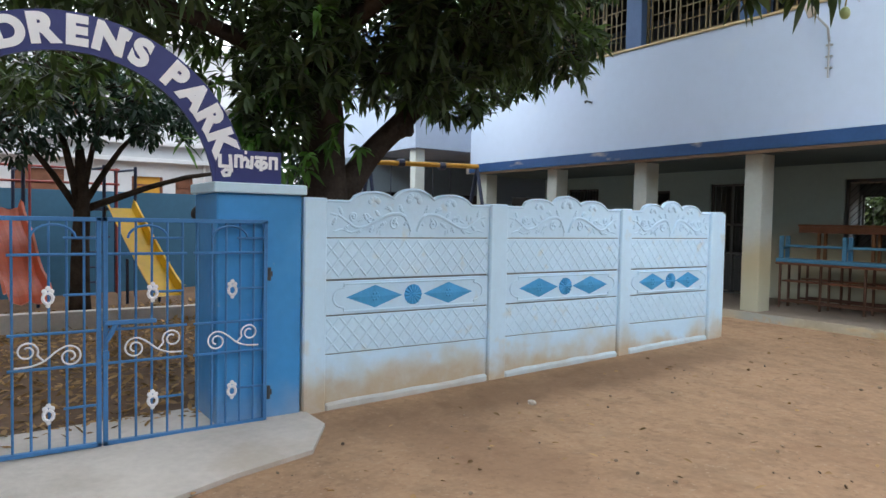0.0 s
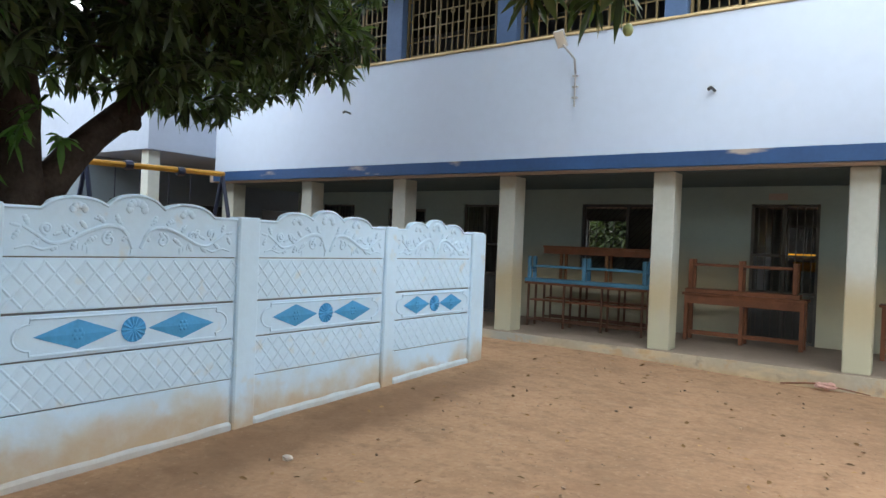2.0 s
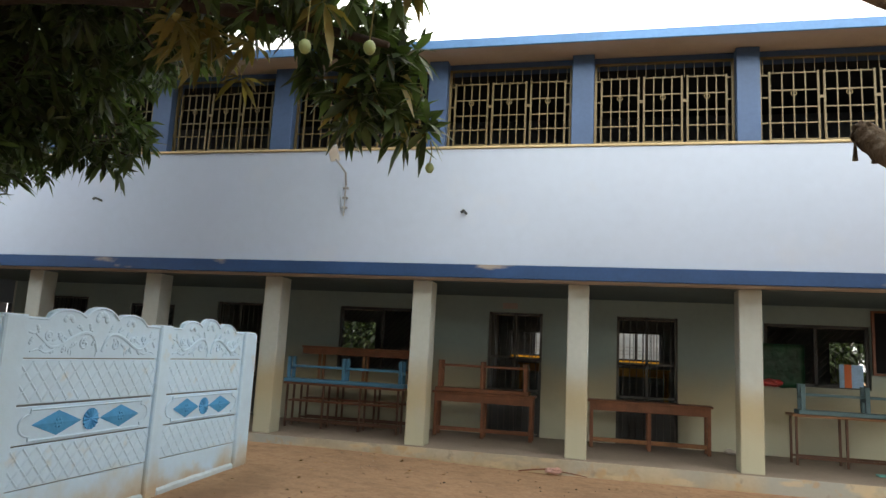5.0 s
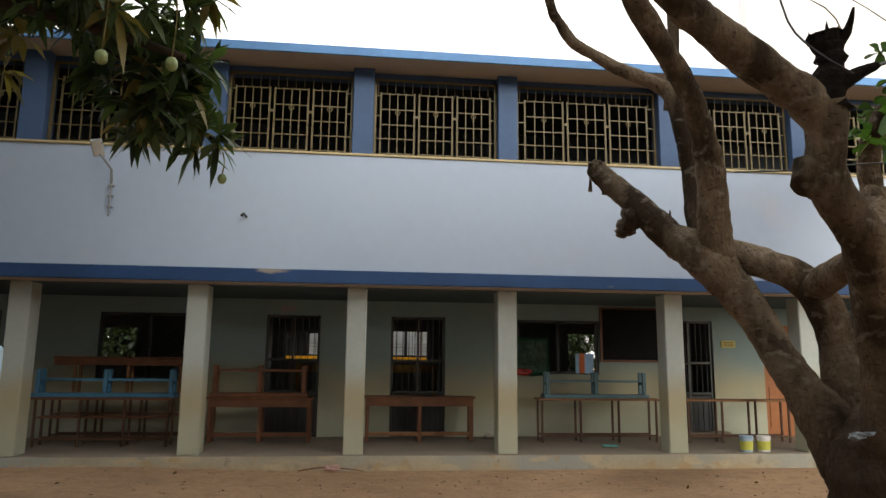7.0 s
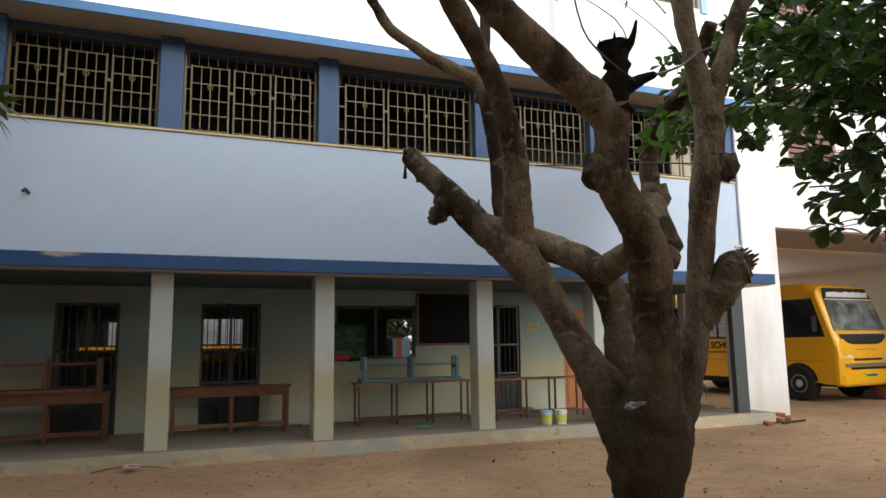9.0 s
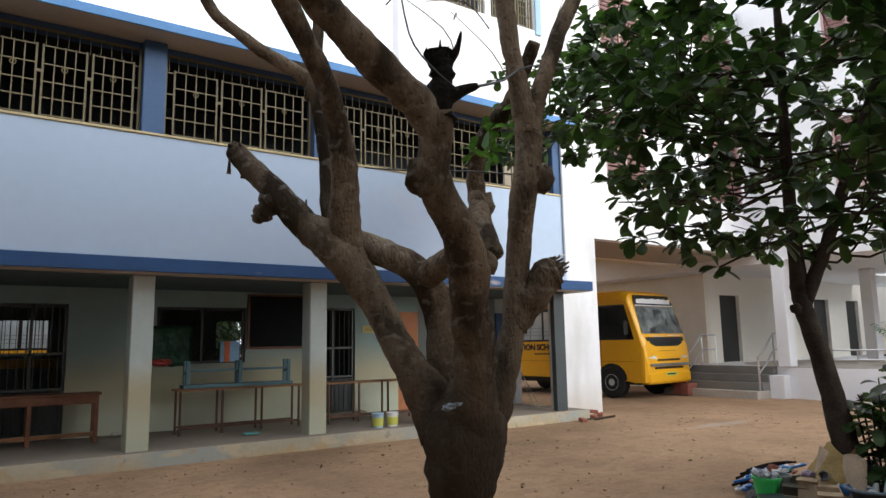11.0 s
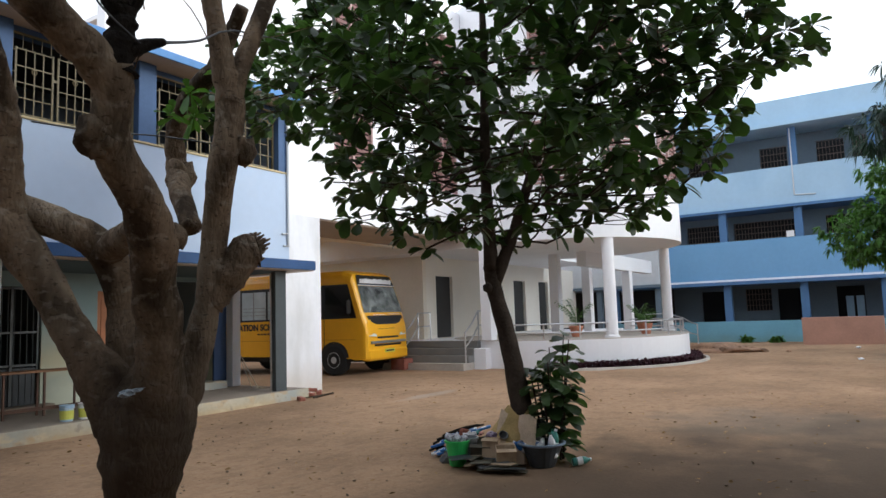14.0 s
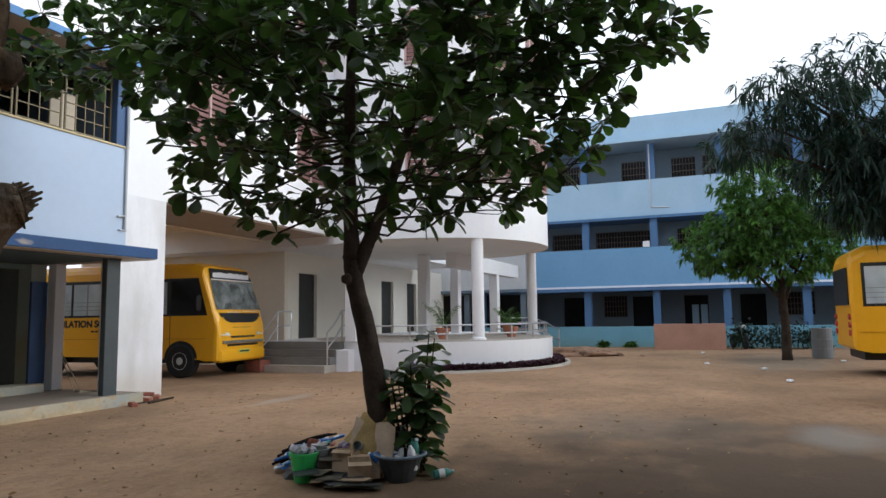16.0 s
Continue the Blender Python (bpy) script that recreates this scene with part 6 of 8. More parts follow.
blob(b, (2.42, 1.95, 0.24), 0.05, wob=0.4, squash=(1.3, 1, 0.7), seed=5)
solo("rubble", b, CONCRETE, "small heap of rubble on the verandah floor", "rubble")

# desks seen inside the rooms
for x, y in ((-1.35, 4.6), (0.55, 4.4)):
    table("classroom_desk", "yellow-brown desk inside the classroom", x, x + 1.1, y, 0.4, 1.42, mat("yellow_wood", (0.55, 0.32, 0.06), 0.5), 2, True, "classroom desks")

# broom and sticks leaning in the verandah corner
b = bmesh.new()
rod(b, (10.45, 1.6, 0.9), (10.3, 0.9, 0.25), 0.012)
rod(b, (10.5, 1.62, 0.75), (10.2, 0.95, 0.24), 0.01)
for k in range(9):
    rod(b, (10.3, 0.9, 0.25), (10.16 + 0.03 * k, 0.78, 0.212), 0.006, seg=5)
solo("broom", b, mat("pale_straw", (0.45, 0.38, 0.28), 0.9), "straw broom leaning at the corner post", "broom")

# ---- school bus ----
def bus_body():
    b = bmesh.new()
    secs = [(-0.02, 0.42, 1.10, 0.96), (0.03, 0.40, 1.42, 1.02), (0.10, 0.40, 1.60, 1.04), (0.34, 0.40, 2.34, 1.05), (0.46, 0.43, 2.66, 1.05), (0.75, 0.45, 2.76, 1.05), (2.5, 0.48, 2.78, 1.05), (6.1, 0.50, 2.76, 1.05), (6.35, 0.55, 2.62, 1.02), (6.42, 0.62, 2.45, 0.98)]
    rings = []
    for y, zb, zt, hw in secs:
        r = min(0.22, (zt - zb) * 0.25)
        prof = [(-hw, zb), (-hw, zb + 0.3)]
        prof += [(-hw, zt - r), (-hw + r * 0.15, zt - r * 0.55), (-hw + r * 0.5, zt - r * 0.15), (-hw + r * 1.2, zt)]
        prof += [(-x, z) for x, z in prof[::-1]]
        rings.append([b.verts.new((x, y, z)) for x, z in prof])
    n = len(rings[0])
    for p, q in zip(rings, rings[1:]):
        for j in range(n):
            b.faces.new((p[j], p[(j + 1) % n], q[(j + 1) % n], q[j]))
    b.faces.new(rings[0])
    b.faces.new(rings[-1][::-1])
    bmesh.ops.recalc_face_normals(b, faces=b.faces)
    return b


def poly(b, pts, off):
    """A thin plate through the points, pushed out by off."""
    v = [b.verts.new(Vector(p)) for p in pts]
    f = b.faces.new(v)
    f.normal_update()
    r = bmesh.ops.extrude_face_region(b, geom=[f])
    for e in r["geom"]:
        if isinstance(e, bmesh.types.BMVert):
            e.co += Vector(off)
    bmesh.ops.recalc_face_normals(b, faces=b.faces)


WHEEL_STEEL = mat("pale_wheel_steel", (0.5, 0.5, 0.5), 0.45, 0.2, 6, 30, 0.03)
DARK_YEL = mat("dark_yellow_line", (0.55, 0.25, 0.01), 0.4)
bus = thing("school_bus", "yellow school minibus with black trim, parked", "bus", (0, 0, 0), "school buses")
body = part("body", bus_body(), BUS_YEL, bus)
for p in body.data.polygons:
    p.use_smooth = False
# windscreen and header, on the raked front
def front(z):
    """Depth of the bus nose at a height, before its skin."""
    return 0.10 + (z - 1.60) * (0.24 / 0.74) if z < 2.34 else 0.34 + (z - 2.34) * (0.12 / 0.32)


b = bmesh.new()
poly(b, [(-0.96, front(1.62) - 0.012, 1.62), (0.96, front(1.62) - 0.012, 1.62), (0.90, front(2.33) - 0.012, 2.33), (-0.90, front(2.33) - 0.012, 2.33)], (0, -0.012, 0.004))
part("windscreen", b, BUS_GLASS, bus, "tinted windscreen")
# plate under the glass: cab and reflections are painted in mottled tones
b = bmesh.new()
poly(b, [(-0.95, front(1.62) - 0.008, 1.62), (0.95, front(1.62) - 0.008, 1.62), (0.89, front(2.33) - 0.008, 2.33), (-0.89, front(2.33) - 0.008, 2.33)], (0, -0.003, 0.001))
part("cab_interior", b, mat("cab_reflection_grey", (0.34, 0.345, 0.34), 0.7, 0.75, 2.4, 6, 0, extra=blots((0.07, 0.07, 0.075), 0.5, 0.6, 2.6, 0.8)), bus)
b = bmesh.new()
poly(b, [(-0.90, front(2.35) - 0.01, 2.35), (0.90, front(2.35) - 0.01, 2.35), (0.82, front(2.62) - 0.012, 2.62), (-0.82, front(2.62) - 0.012, 2.62)], (0, -0.014, 0.008))
hd_ = part("header_board", b, BUS_BLACK, bus, "black header board")
b = bmesh.new()
rs = random.Random(4)
for k in range(17):
    x = -0.78 + 0.092 * k
    box(b, x, x + 0.078, front(2.44) - 0.040, front(2.44) - 0.030, 2.385 + 0.01 * rs.random(), 2.515 + 0.03 * rs.random())
part("header_text", b, WHITE_PLAIN, hd_)
part("header_line", boxes((-0.89, 0.89, front(2.35) - 0.034, front(2.35) - 0.024, 2.345, 2.365)), WHITE_PLAIN, hd_)
def nose(z):
    return -0.02 + (z - 1.10) * (0.05 / 0.32) if z < 1.42 else 0.03 + (z - 1.42) * (0.07 / 0.18)


b = bmesh.new()
rows_ = [[b.verts.new((w * u / 6, nose(z) - 0.016 + 0.02 * (u / 6) ** 4, z)) for u in range(-6, 7)] for z, w in ((1.535, 0.88), (1.46, 0.86), (1.40, 0.82), (1.34, 0.70), (1.30, 0.52))]
for p, q in zip(rows_, rows_[1:]):
    for i in range(12):
        b.faces.new((p[i], q[i], q[i + 1], p[i + 1]))
part("wiper", boxes((-0.6, -0.02, nose(1.55) - 0.04, nose(1.55) - 0.025, 1.55, 1.562), (0.1, 0.7, nose(1.55) - 0.04, nose(1.55) - 0.025, 1.565, 1.577)), WHITE_PLAIN, bus, "pale windscreen wiper")
part("nose_panel", b, BUS_BLACK, bus, "black nose panel")
for z, w in ((0.93, 0.52), (0.73, 0.66)):
    part("grille_slot", boxes((-w, w, -0.035, 0.02, z, z + 0.05), bev=0.01), BUS_BLACK, bus)
part("bumper", boxes((-0.98, 0.98, -0.06, 0.2, 0.36, 0.66), bev=0.05), BUS_YEL, bus)
part("bumper_strip", boxes((-0.86, 0.86, -0.075, 0.0, 0.80, 0.87), bev=0.01), RIM, bus, "pale grey bumper strip")
pl_ = part("number_plate", boxes((-0.24, 0.24, -0.075, -0.062, 0.55, 0.65)), PAINT_YEL, bus)
part("plate_bars", boxes((-0.2, 0.2, -0.079, -0.076, 0.58, 0.62)), BUS_BLACK, pl_)
b = boxes(*[(-0.42 + 0.1 * k, -0.35 + 0.1 * k, -0.008, 0.0, 1.16, 1.19) for k in range(8)])
part("badge", b, BUS_BLACK, bus)
for s in (-1, 1):
    b = bmesh.new()
    poly(b, [(s * 0.56, -0.03, 0.985), (s * 0.90, -0.022, 1.0), (s * 0.985, 0.03, 1.09), (s * 0.62, -0.028, 1.06)], (0, -0.014, 0))
    part("headlight", b, LAMP_GLASS, bus, "clear headlight")
    b = bmesh.new()
    box(b, s * 1.06 - 0.02, s * 1.06 + 0.02, 0.5, 0.54, 1.5, 2.0)
    box(b, s * 1.16 - 0.09, s * 1.16 + 0.09, 0.42, 0.47, 1.6, 1.95, bev=0.02)
    rod(b, (s * 1.05, 0.5, 1.95), (s * 1.16, 0.45, 1.9), 0.012)
    part("mirror", b, BUS_BLACK, bus)
    b = bmesh.new()
    poly(b, [(s * 1.052, 0.34, 1.56), (s * 1.052, 1.30, 1.52), (s * 1.052, 1.30, 2.32), (s * 1.050, 0.56, 2.32)], (s * 0.008, 0, 0))
    part("cab_window", b, BUS_GLASS, bus)
    b = bmesh.new()
    poly(b, [(s * 1.0512, 0.28, 1.48), (s * 1.0512, 6.2, 1.46), (s * 1.0512, 6.2, 2.38), (s * 1.0505, 0.54, 2.38)], (s * 0.001, 0, 0))
    part("window_band", b, BUS_BLACK, bus, "black window band")
    for k in range(5):
        y0 = 1.42 + k * 0.96
        b = bmesh.new()
        poly(b, [(s * 1.053, y0, 1.52), (s * 1.053, y0 + 0.88, 1.52), (s * 1.053, y0 + 0.88, 2.30), (s * 1.053, y0, 2.30)], (s * 0.008, 0, 0))
        # opaque pale tone puts the sky's reflection into the pane's colour
        w_ = part("window", b, mat("sky_toned_glass", (0.50, 0.57, 0.60), 0.08, 0.2, 1, 4, 0, spec=1.0) if "PG" not in LOUV else LOUV["PG"], bus, "sliding bus window")
        LOUV["PG"] = bpy.data.materials["sky_toned_glass"]
        for z in (1.64, 1.74, 1.84):
            part("window_rail", boxes((s * 1.064 - 0.004, s * 1.064 + 0.004, y0, y0 + 0.88, z, z + 0.015)), RIM, w_)
        part("window_divider", boxes((s * 1.066 - 0.004, s * 1.066 + 0.004, y0 + 0.42, y0 + 0.46, 1.52, 2.30)), RIM, w_)
    part("trim_line", boxes((s * 1.055 - 0.004, s * 1.055 + 0.004, 0.3, 6.3, 0.92, 0.935)), DARK_YEL, bus)
    part("door_gap", boxes((s * 1.0525 - 0.002, s * 1.0525 + 0.002, 1.31, 1.325, 0.55, 2.4)), BUS_BLACK, bus)
    for wy in (1.0, 4.98):
        b = bmesh.new()
        n = 20
        v = [b.verts.new((s * 1.054, wy + 0.46 * math.cos(math.pi * j / n), 0.46 + 0.42 * math.sin(math.pi * j / n))) for j in range(n + 1)]
        b.faces.new(v)
        part("wheel_arch", b, BUS_BLACK, bus)
        b = bmesh.new()
        m = pose(s * 0.955, wy, 0.40, 0, 90, 0)
        prof = [(0.22, -0.13), (0.36, -0.13), (0.40, -0.10), (0.40, 0.10), (0.36, 0.13), (0.22, 0.13)]
        lathe(b, prof, (0, 0, 0), 28)
        bmesh.ops.transform(b, matrix=m, verts=b.verts)
        wheel = part("wheel", b, TYRE, bus, "black tyre on a steel rim")
        b = bmesh.new()
        lathe(b, [(0.225, -0.10), (0.225, 0.10), (0.20, 0.125), (0.14, 0.08), (0.09, 0.12), (0.05, 0.13)], (0, 0, 0), 24)
        bmesh.ops.transform(b, matrix=pose(s * 0.965, wy, 0.40, 0, 90 if s > 0 else -90, 0), verts=b.verts)
        part("rim", b, WHEEL_STEEL, wheel)
    m = Matrix.Translation((s * 1.056, 3.7, 1.30)) @ Matrix(((0, 0, s, 0), (s, 0, 0, 0), (0, 1, 0, 0), (0, 0, 0, 1)))
    lettering("CULATION SCHOOL", 0.235, m, BUS_BLACK, bus, "side_lettering", 0.003, "", 0.009)
    part("small_text", boxes(*[(s * 1.056 - 0.003, s * 1.056 + 0.003, 2.6 + 0.12 * k, 2.69 + 0.12 * k, 1.10, 1.14) for k in range(9)]), BUS_BLACK, bus)
part("tail_panel", boxes((-0.85, 0.85, 6.40, 6.45, 1.5, 2.3)), BUS_BLACK, bus)
for s in (-1, 1):
    for z in (1.25, 1.08, 0.91):
        b = bmesh.new()
        rod(b, (s * 0.86, 6.38, z), (s * 0.86, 6.46, z), 0.065, seg=14)
        part("tail_lamp", b, RED, bus, "round red tail lamp")
part("chassis", boxes((-0.85, 0.85, 0.3, 6.2, 0.34, 0.50)), BUS_BLACK, bus)
bus.matrix_basis = pose(16.3, 2.1, 0, 0, 0, 5.5) @ Matrix.Scale(1.08, 4)
o = copy_thing(bus, pose(20.15, -19.6, 0))
tagged(o, "yellow school minibus parked across the yard under trees")
o = copy_thing(bus, pose(13.95, -19.6, 0))
tagged(o, "yellow school minibus parked beside another yellow bus")
o = copy_thing(bus, pose(-3.2, 13.2, 0, 0, 0, -90))
tagged(o, "yellow school minibus parked behind the classrooms")

# red crate before the steps
b = boxes((16.95, 17.4, 2.0, 2.5, 0.02, 0.34), bev=0.01)
solo("crate", b, BRICK_RED, "dull red crate beside the bus nose", "crate")

# ---- potted palms on the platform ----
def potted_palm(x, y, z, h, seed):
    rg = np.random.default_rng(seed)
    t = thing("potted_palm", "small palm in a terracotta pot on the platform", "potted plant", (x, y, z), "potted palms")
    b = bmesh.new()
    lathe(b, [(0.13, 0), (0.20, 0.27), (0.215, 0.27), (0.215, 0.33), (0.18, 0.33), (0.17, 0.29)], (x, y, z), 18)
    part("pot", b, TERRACOTTA, t)
    bases, dirs = [], []
    b = bmesh.new()
    for k in range(11):
        a = rg.uniform(0, 6.28)
        L = h * rg.uniform(0.7, 1.1)
        p = [Vector((x, y, z + 0.3))]
        for i in range(1, 7):
            u = i / 6
            p.append(Vector((x + math.cos(a) * L * 0.5 * u ** 1.5, y + math.sin(a) * L * 0.5 * u ** 1.5, z + 0.3 + L * (u - 0.3 * u * u))))
        tube(b, p, [0.008, 0.007, 0.006, 0.005, 0.004, 0.003, 0.002], seg=4, sub=1)
        for i in range(2, 7):
            for s in (-1, 1):
                for q in (0, 0.5):
                    bases.append(p[i - 1].lerp(p[i], q))
                    dirs.append((math.cos(a + s * 0.9), math.sin(a + s * 0.9), 0.1))
    part("stems", b, LEAF_BRIGHT, t)
    leaves("fronds", bases, dirs, 0.2, 0.026, "lance", LEAF_BRIGHT, t, 0.4, 0.2, rng=rg)


potted_palm(19.9, -2.3, 0.825, 1.15, 1)
potted_palm(24.6, -2.9, 0.825, 1.0, 2)
potted_palm(21.6, -3.9, 0.825, 0.55, 3)

# ---- pollarded bare tree ----
def limb(b, pts, seg=20, wob=0.22, seed=0.0, sub=6):
    tube(b, [p[:3] for p in pts], [p[3] for p in pts], seg=seg, wob=wob, sub=sub, seed=seed)


bare = thing("pollarded_tree", "pollarded tree with thick bare mottled limbs", "tree", (2.88, -6.55, 0))
b = bmesh.new()
limb(b, [(2.86, -6.52, -0.1, 0.28), (2.86, -6.52, 0.12, 0.215), (2.85, -6.51, 0.45, 0.185), (2.85, -6.51, 0.64, 0.195), (2.85, -6.53, 0.8, 0.225), (2.85, -6.54, 0.98, 0.26), (2.87, -6.54, 1.12, 0.25), (2.89, -6.54, 1.25, 0.18), (2.89, -6.54, 1.36, 0.08)], 30, 0.14, 1, 7)
for k in range(7):
    a = k * 0.9
    tube(b, [(2.85 + 0.15 * math.cos(a), -6.52 + 0.15 * math.sin(a), 0.8), (2.85 + 0.135 * math.cos(a), -6.52 + 0.135 * math.sin(a), 0.45), (2.85 + 0.24 * math.cos(a), -6.52 + 0.24 * math.sin(a), -0.05)], [0.045, 0.055, 0.08], seg=8, wob=0.2)
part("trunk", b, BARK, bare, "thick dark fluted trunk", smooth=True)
BOUGHS = []


def add_limb(label, *pts, seg=20, wob=0.15, material=None):
    q = bmesh.new()
    limb(q, pts, seg, wob, len(BOUGHS) * 3.1)
    BOUGHS.append(part("limb", q, material or BARK, bare, label, smooth=True))
    return BOUGHS[-1]


l_a = add_limb("low limb with a sawn end", (2.86, -6.53, 0.85, 0.102), (2.77, -6.47, 1.04, 0.171), (2.70, -6.39, 1.24, 0.147), (2.62, -6.30, 1.43, 0.110), (2.56, -6.22, 1.60, 0.101), (2.50, -6.15, 1.78, 0.107), (2.42, -6.08, 1.96, 0.116), (2.33, -6.01, 2.12, 0.140), (2.23, -5.90, 2.27, 0.131), (2.11, -5.78, 2.39, 0.106), (1.97, -5.66, 2.60, 0.090), (1.84, -5.53, 2.78, 0.081), (1.73, -5.45, 2.93, 0.070))
add_limb("", (2.35, -5.98, 2.16, 0.126), (2.29, -6.04, 2.38, 0.106), (2.25, -6.11, 2.59, 0.090), (2.19, -6.19, 2.83, 0.079), (2.10, -6.28, 3.00, 0.072), (1.97, -6.39, 3.18, 0.066), (1.83, -6.47, 3.32, 0.065), (1.68, -6.56, 3.46, 0.066), (1.53, -6.67, 3.59, 0.064), (1.20, -6.95, 3.94, 0.055))
add_limb("", (2.31, -5.90, 2.25, 0.089), (2.27, -5.85, 2.49, 0.067), (2.26, -5.83, 2.74, 0.057), (2.22, -5.85, 2.97, 0.054), (2.17, -5.86, 3.20, 0.052), (2.10, -5.86, 3.37, 0.052), (1.92, -5.83, 3.47, 0.047), (1.76, -5.80, 3.55, 0.043), (1.60, -5.78, 3.65, 0.039), (1.48, -5.78, 3.72, 0.039), (1.38, -5.82, 3.83, 0.034), (1.31, -5.86, 3.93, 0.032), (1.15, -6.00, 4.40, 0.030))
add_limb("", (2.13, -5.83, 3.25, 0.04), (2.16, -5.88, 3.83, 0.041), (2.08, -5.98, 4.5, 0.034))
add_limb("", (2.90, -6.44, 1.08, 0.150), (2.87, -6.37, 1.37, 0.132), (2.86, -6.32, 1.64, 0.109), (2.81, -6.30, 1.88, 0.110), (2.71, -6.25, 2.06, 0.107), (2.57, -6.16, 2.15, 0.099), (2.41, -5.95, 2.26, 0.097))
add_limb("", (2.74, -6.30, 1.99, 0.092), (2.70, -6.56, 2.06, 0.086), (2.64, -6.88, 2.09, 0.080))
add_limb("main limb with a knotted burl", (2.88, -6.58, 0.92, 0.168), (2.82, -6.70, 1.22, 0.145), (2.75, -6.81, 1.52, 0.122), (2.66, -6.90, 1.77, 0.113), (2.59, -6.99, 1.98, 0.117), (2.47, -7.07, 2.17, 0.099), (2.34, -7.11, 2.31, 0.097), (2.25, -7.15, 2.43, 0.096), (2.22, -7.21, 2.59, 0.092), (2.18, -7.27, 2.76, 0.088))
add_limb("", (2.19, -7.24, 2.66, 0.082), (2.08, -7.26, 2.77, 0.090), (1.93, -7.27, 2.86, 0.084), (1.78, -7.30, 2.95, 0.081), (1.62, -7.33, 3.04, 0.080), (1.45, -7.38, 3.13, 0.074), (1.10, -7.52, 3.36, 0.064))
stub = add_limb("charred broken stub", (2.20, -7.26, 2.72, 0.085), (2.21, -7.29, 2.90, 0.062), (2.205, -7.29, 2.98, 0.058), (2.20, -7.29, 3.06, 0.074), wob=0.5, material=CHARRED)
q = bmesh.new()
limb(q, [(2.24, -7.31, 3.0, 0.03), (2.255, -7.37, 3.06, 0.019), (2.24, -7.43, 3.13, 0.004)], 8, 0.3)
for k in range(9):
    a = k * 0.7
    rod(q, (2.20 + 0.055 * math.cos(a), -7.29 + 0.055 * math.sin(a), 3.02), (2.20 + 0.07 * math.cos(a), -7.29 + 0.07 * math.sin(a), 3.08 + 0.02 * math.sin(k * 2.3)), 0.018, 0.002, 5)
part("splinter", q, CHARRED, stub, "jagged charred end")
add_limb("", (2.20, -7.30, 2.80, 0.045), (2.31, -7.36, 2.86, 0.029), (2.37, -7.39, 2.885, 0.013), material=CHARRED, seg=8)
add_limb("upright limb", (2.96, -6.58, 0.94, 0.142), (3.03, -6.64, 1.21, 0.112), (3.10, -6.68, 1.44, 0.085), (3.14, -6.72, 1.71, 0.082), (3.15, -6.75, 1.99, 0.079), (3.14, -6.80, 2.26, 0.082), (3.12, -6.87, 2.48, 0.081), (3.13, -6.91, 2.68, 0.085), (3.13, -6.93, 2.89, 0.088), (3.07, -6.94, 3.09, 0.071), (3.02, -6.95, 3.26, 0.059), (2.98, -6.95, 3.43, 0.056), (2.95, -6.96, 3.60, 0.058), (2.85, -7.00, 4.00, 0.054))
add_limb("", (3.12, -6.95, 2.86, 0.071), (3.17, -6.97, 3.09, 0.056), (3.23, -6.99, 3.27, 0.055), (3.30, -7.01, 3.46, 0.054), (3.37, -7.03, 3.64, 0.052), (3.55, -7.11, 4.05, 0.046))
s_ = add_limb("broken stump of a limb", (3.15, -6.72, 1.66, 0.079), (3.24, -6.79, 1.87, 0.103), (3.31, -6.86, 1.99, 0.099), (3.36, -6.89, 2.02, 0.085), wob=0.35)
q = bmesh.new()
for k in range(34):
    a = k * 0.83
    c = Vector((3.35, -6.88, 2.01))
    o = (Vector((0.35, -0.3, 0)).normalized() * math.cos(a) + Vector((0, 0, math.sin(a)))) * (0.03 + 0.05 * ((k * 7) % 11) / 10)
    rod(q, c + o - Vector((0.05, -0.03, 0.03)), c + o * 1.02 + Vector((0.03, -0.02, 0.024)) * (0.4 + 0.8 * abs(math.sin(k * 2.7))), 0.021, 0.006, 5)
part("splinter", q, BARK, s_, "jagged torn wood")
add_limb("", (3.26, -6.40, 2.18, 0.064), (3.33, -6.19, 2.43, 0.072), (3.45, -5.97, 2.68, 0.076), (3.41, -6.01, 2.87, 0.069), (3.37, -6.11, 3.02, 0.068), (3.38, -6.27, 3.17, 0.066), (3.37, -6.48, 3.26, 0.060), (3.38, -6.64, 3.48, 0.051), (3.37, -6.76, 3.62, 0.046))
add_limb("broken bark stub", (2.02, -5.66, 2.62, 0.09), (1.92, -5.64, 2.53, 0.088), (1.86, -5.63, 2.44, 0.06), (1.85, -5.64, 2.40, 0.02), wob=0.5)
q = bmesh.new()
for k, (x, y, z) in enumerate(((1.70, -5.43, 3.0), (1.78, -5.48, 2.97), (1.96, -5.62, 2.82), (2.12, -5.78, 2.66), (2.2, -5.9, 2.56), (2.02, -5.7, 2.78))):
    rod(q, (x, y, z - 0.24), (x + 0.03 * math.sin(k * 2.1), y - 0.01, z - 0.115 + 0.03 * math.sin(k * 1.3) ** 2), 0.016, 0.005, 6)
tagged(part("thorn_row", q, BARK, bare), "short dead twig stumps", kind="stuff")
# burls and knots
for at, r, sq in (((2.19, -7.14, 2.43), 0.084, (1, 1, 1.15)), ((2.21, -7.21, 2.39), 0.037, (1, 1, 1)), ((3.20, -6.96, 2.59), 0.074, (1, 1, 1.2)), ((3.45, -6.02, 2.61), 0.092, (1, 1, 1.3)), ((2.70, -7.02, 2.02), 0.053, (1, 1, 1.3)), ((1.74, -5.46, 2.92), 0.062, (1, 1, 1))):
    q = bmesh.new()
    blob(q, at, r, wob=0.55, squash=sq, seed=at[2])
    part("burl", q, BARK, bare, smooth=True)
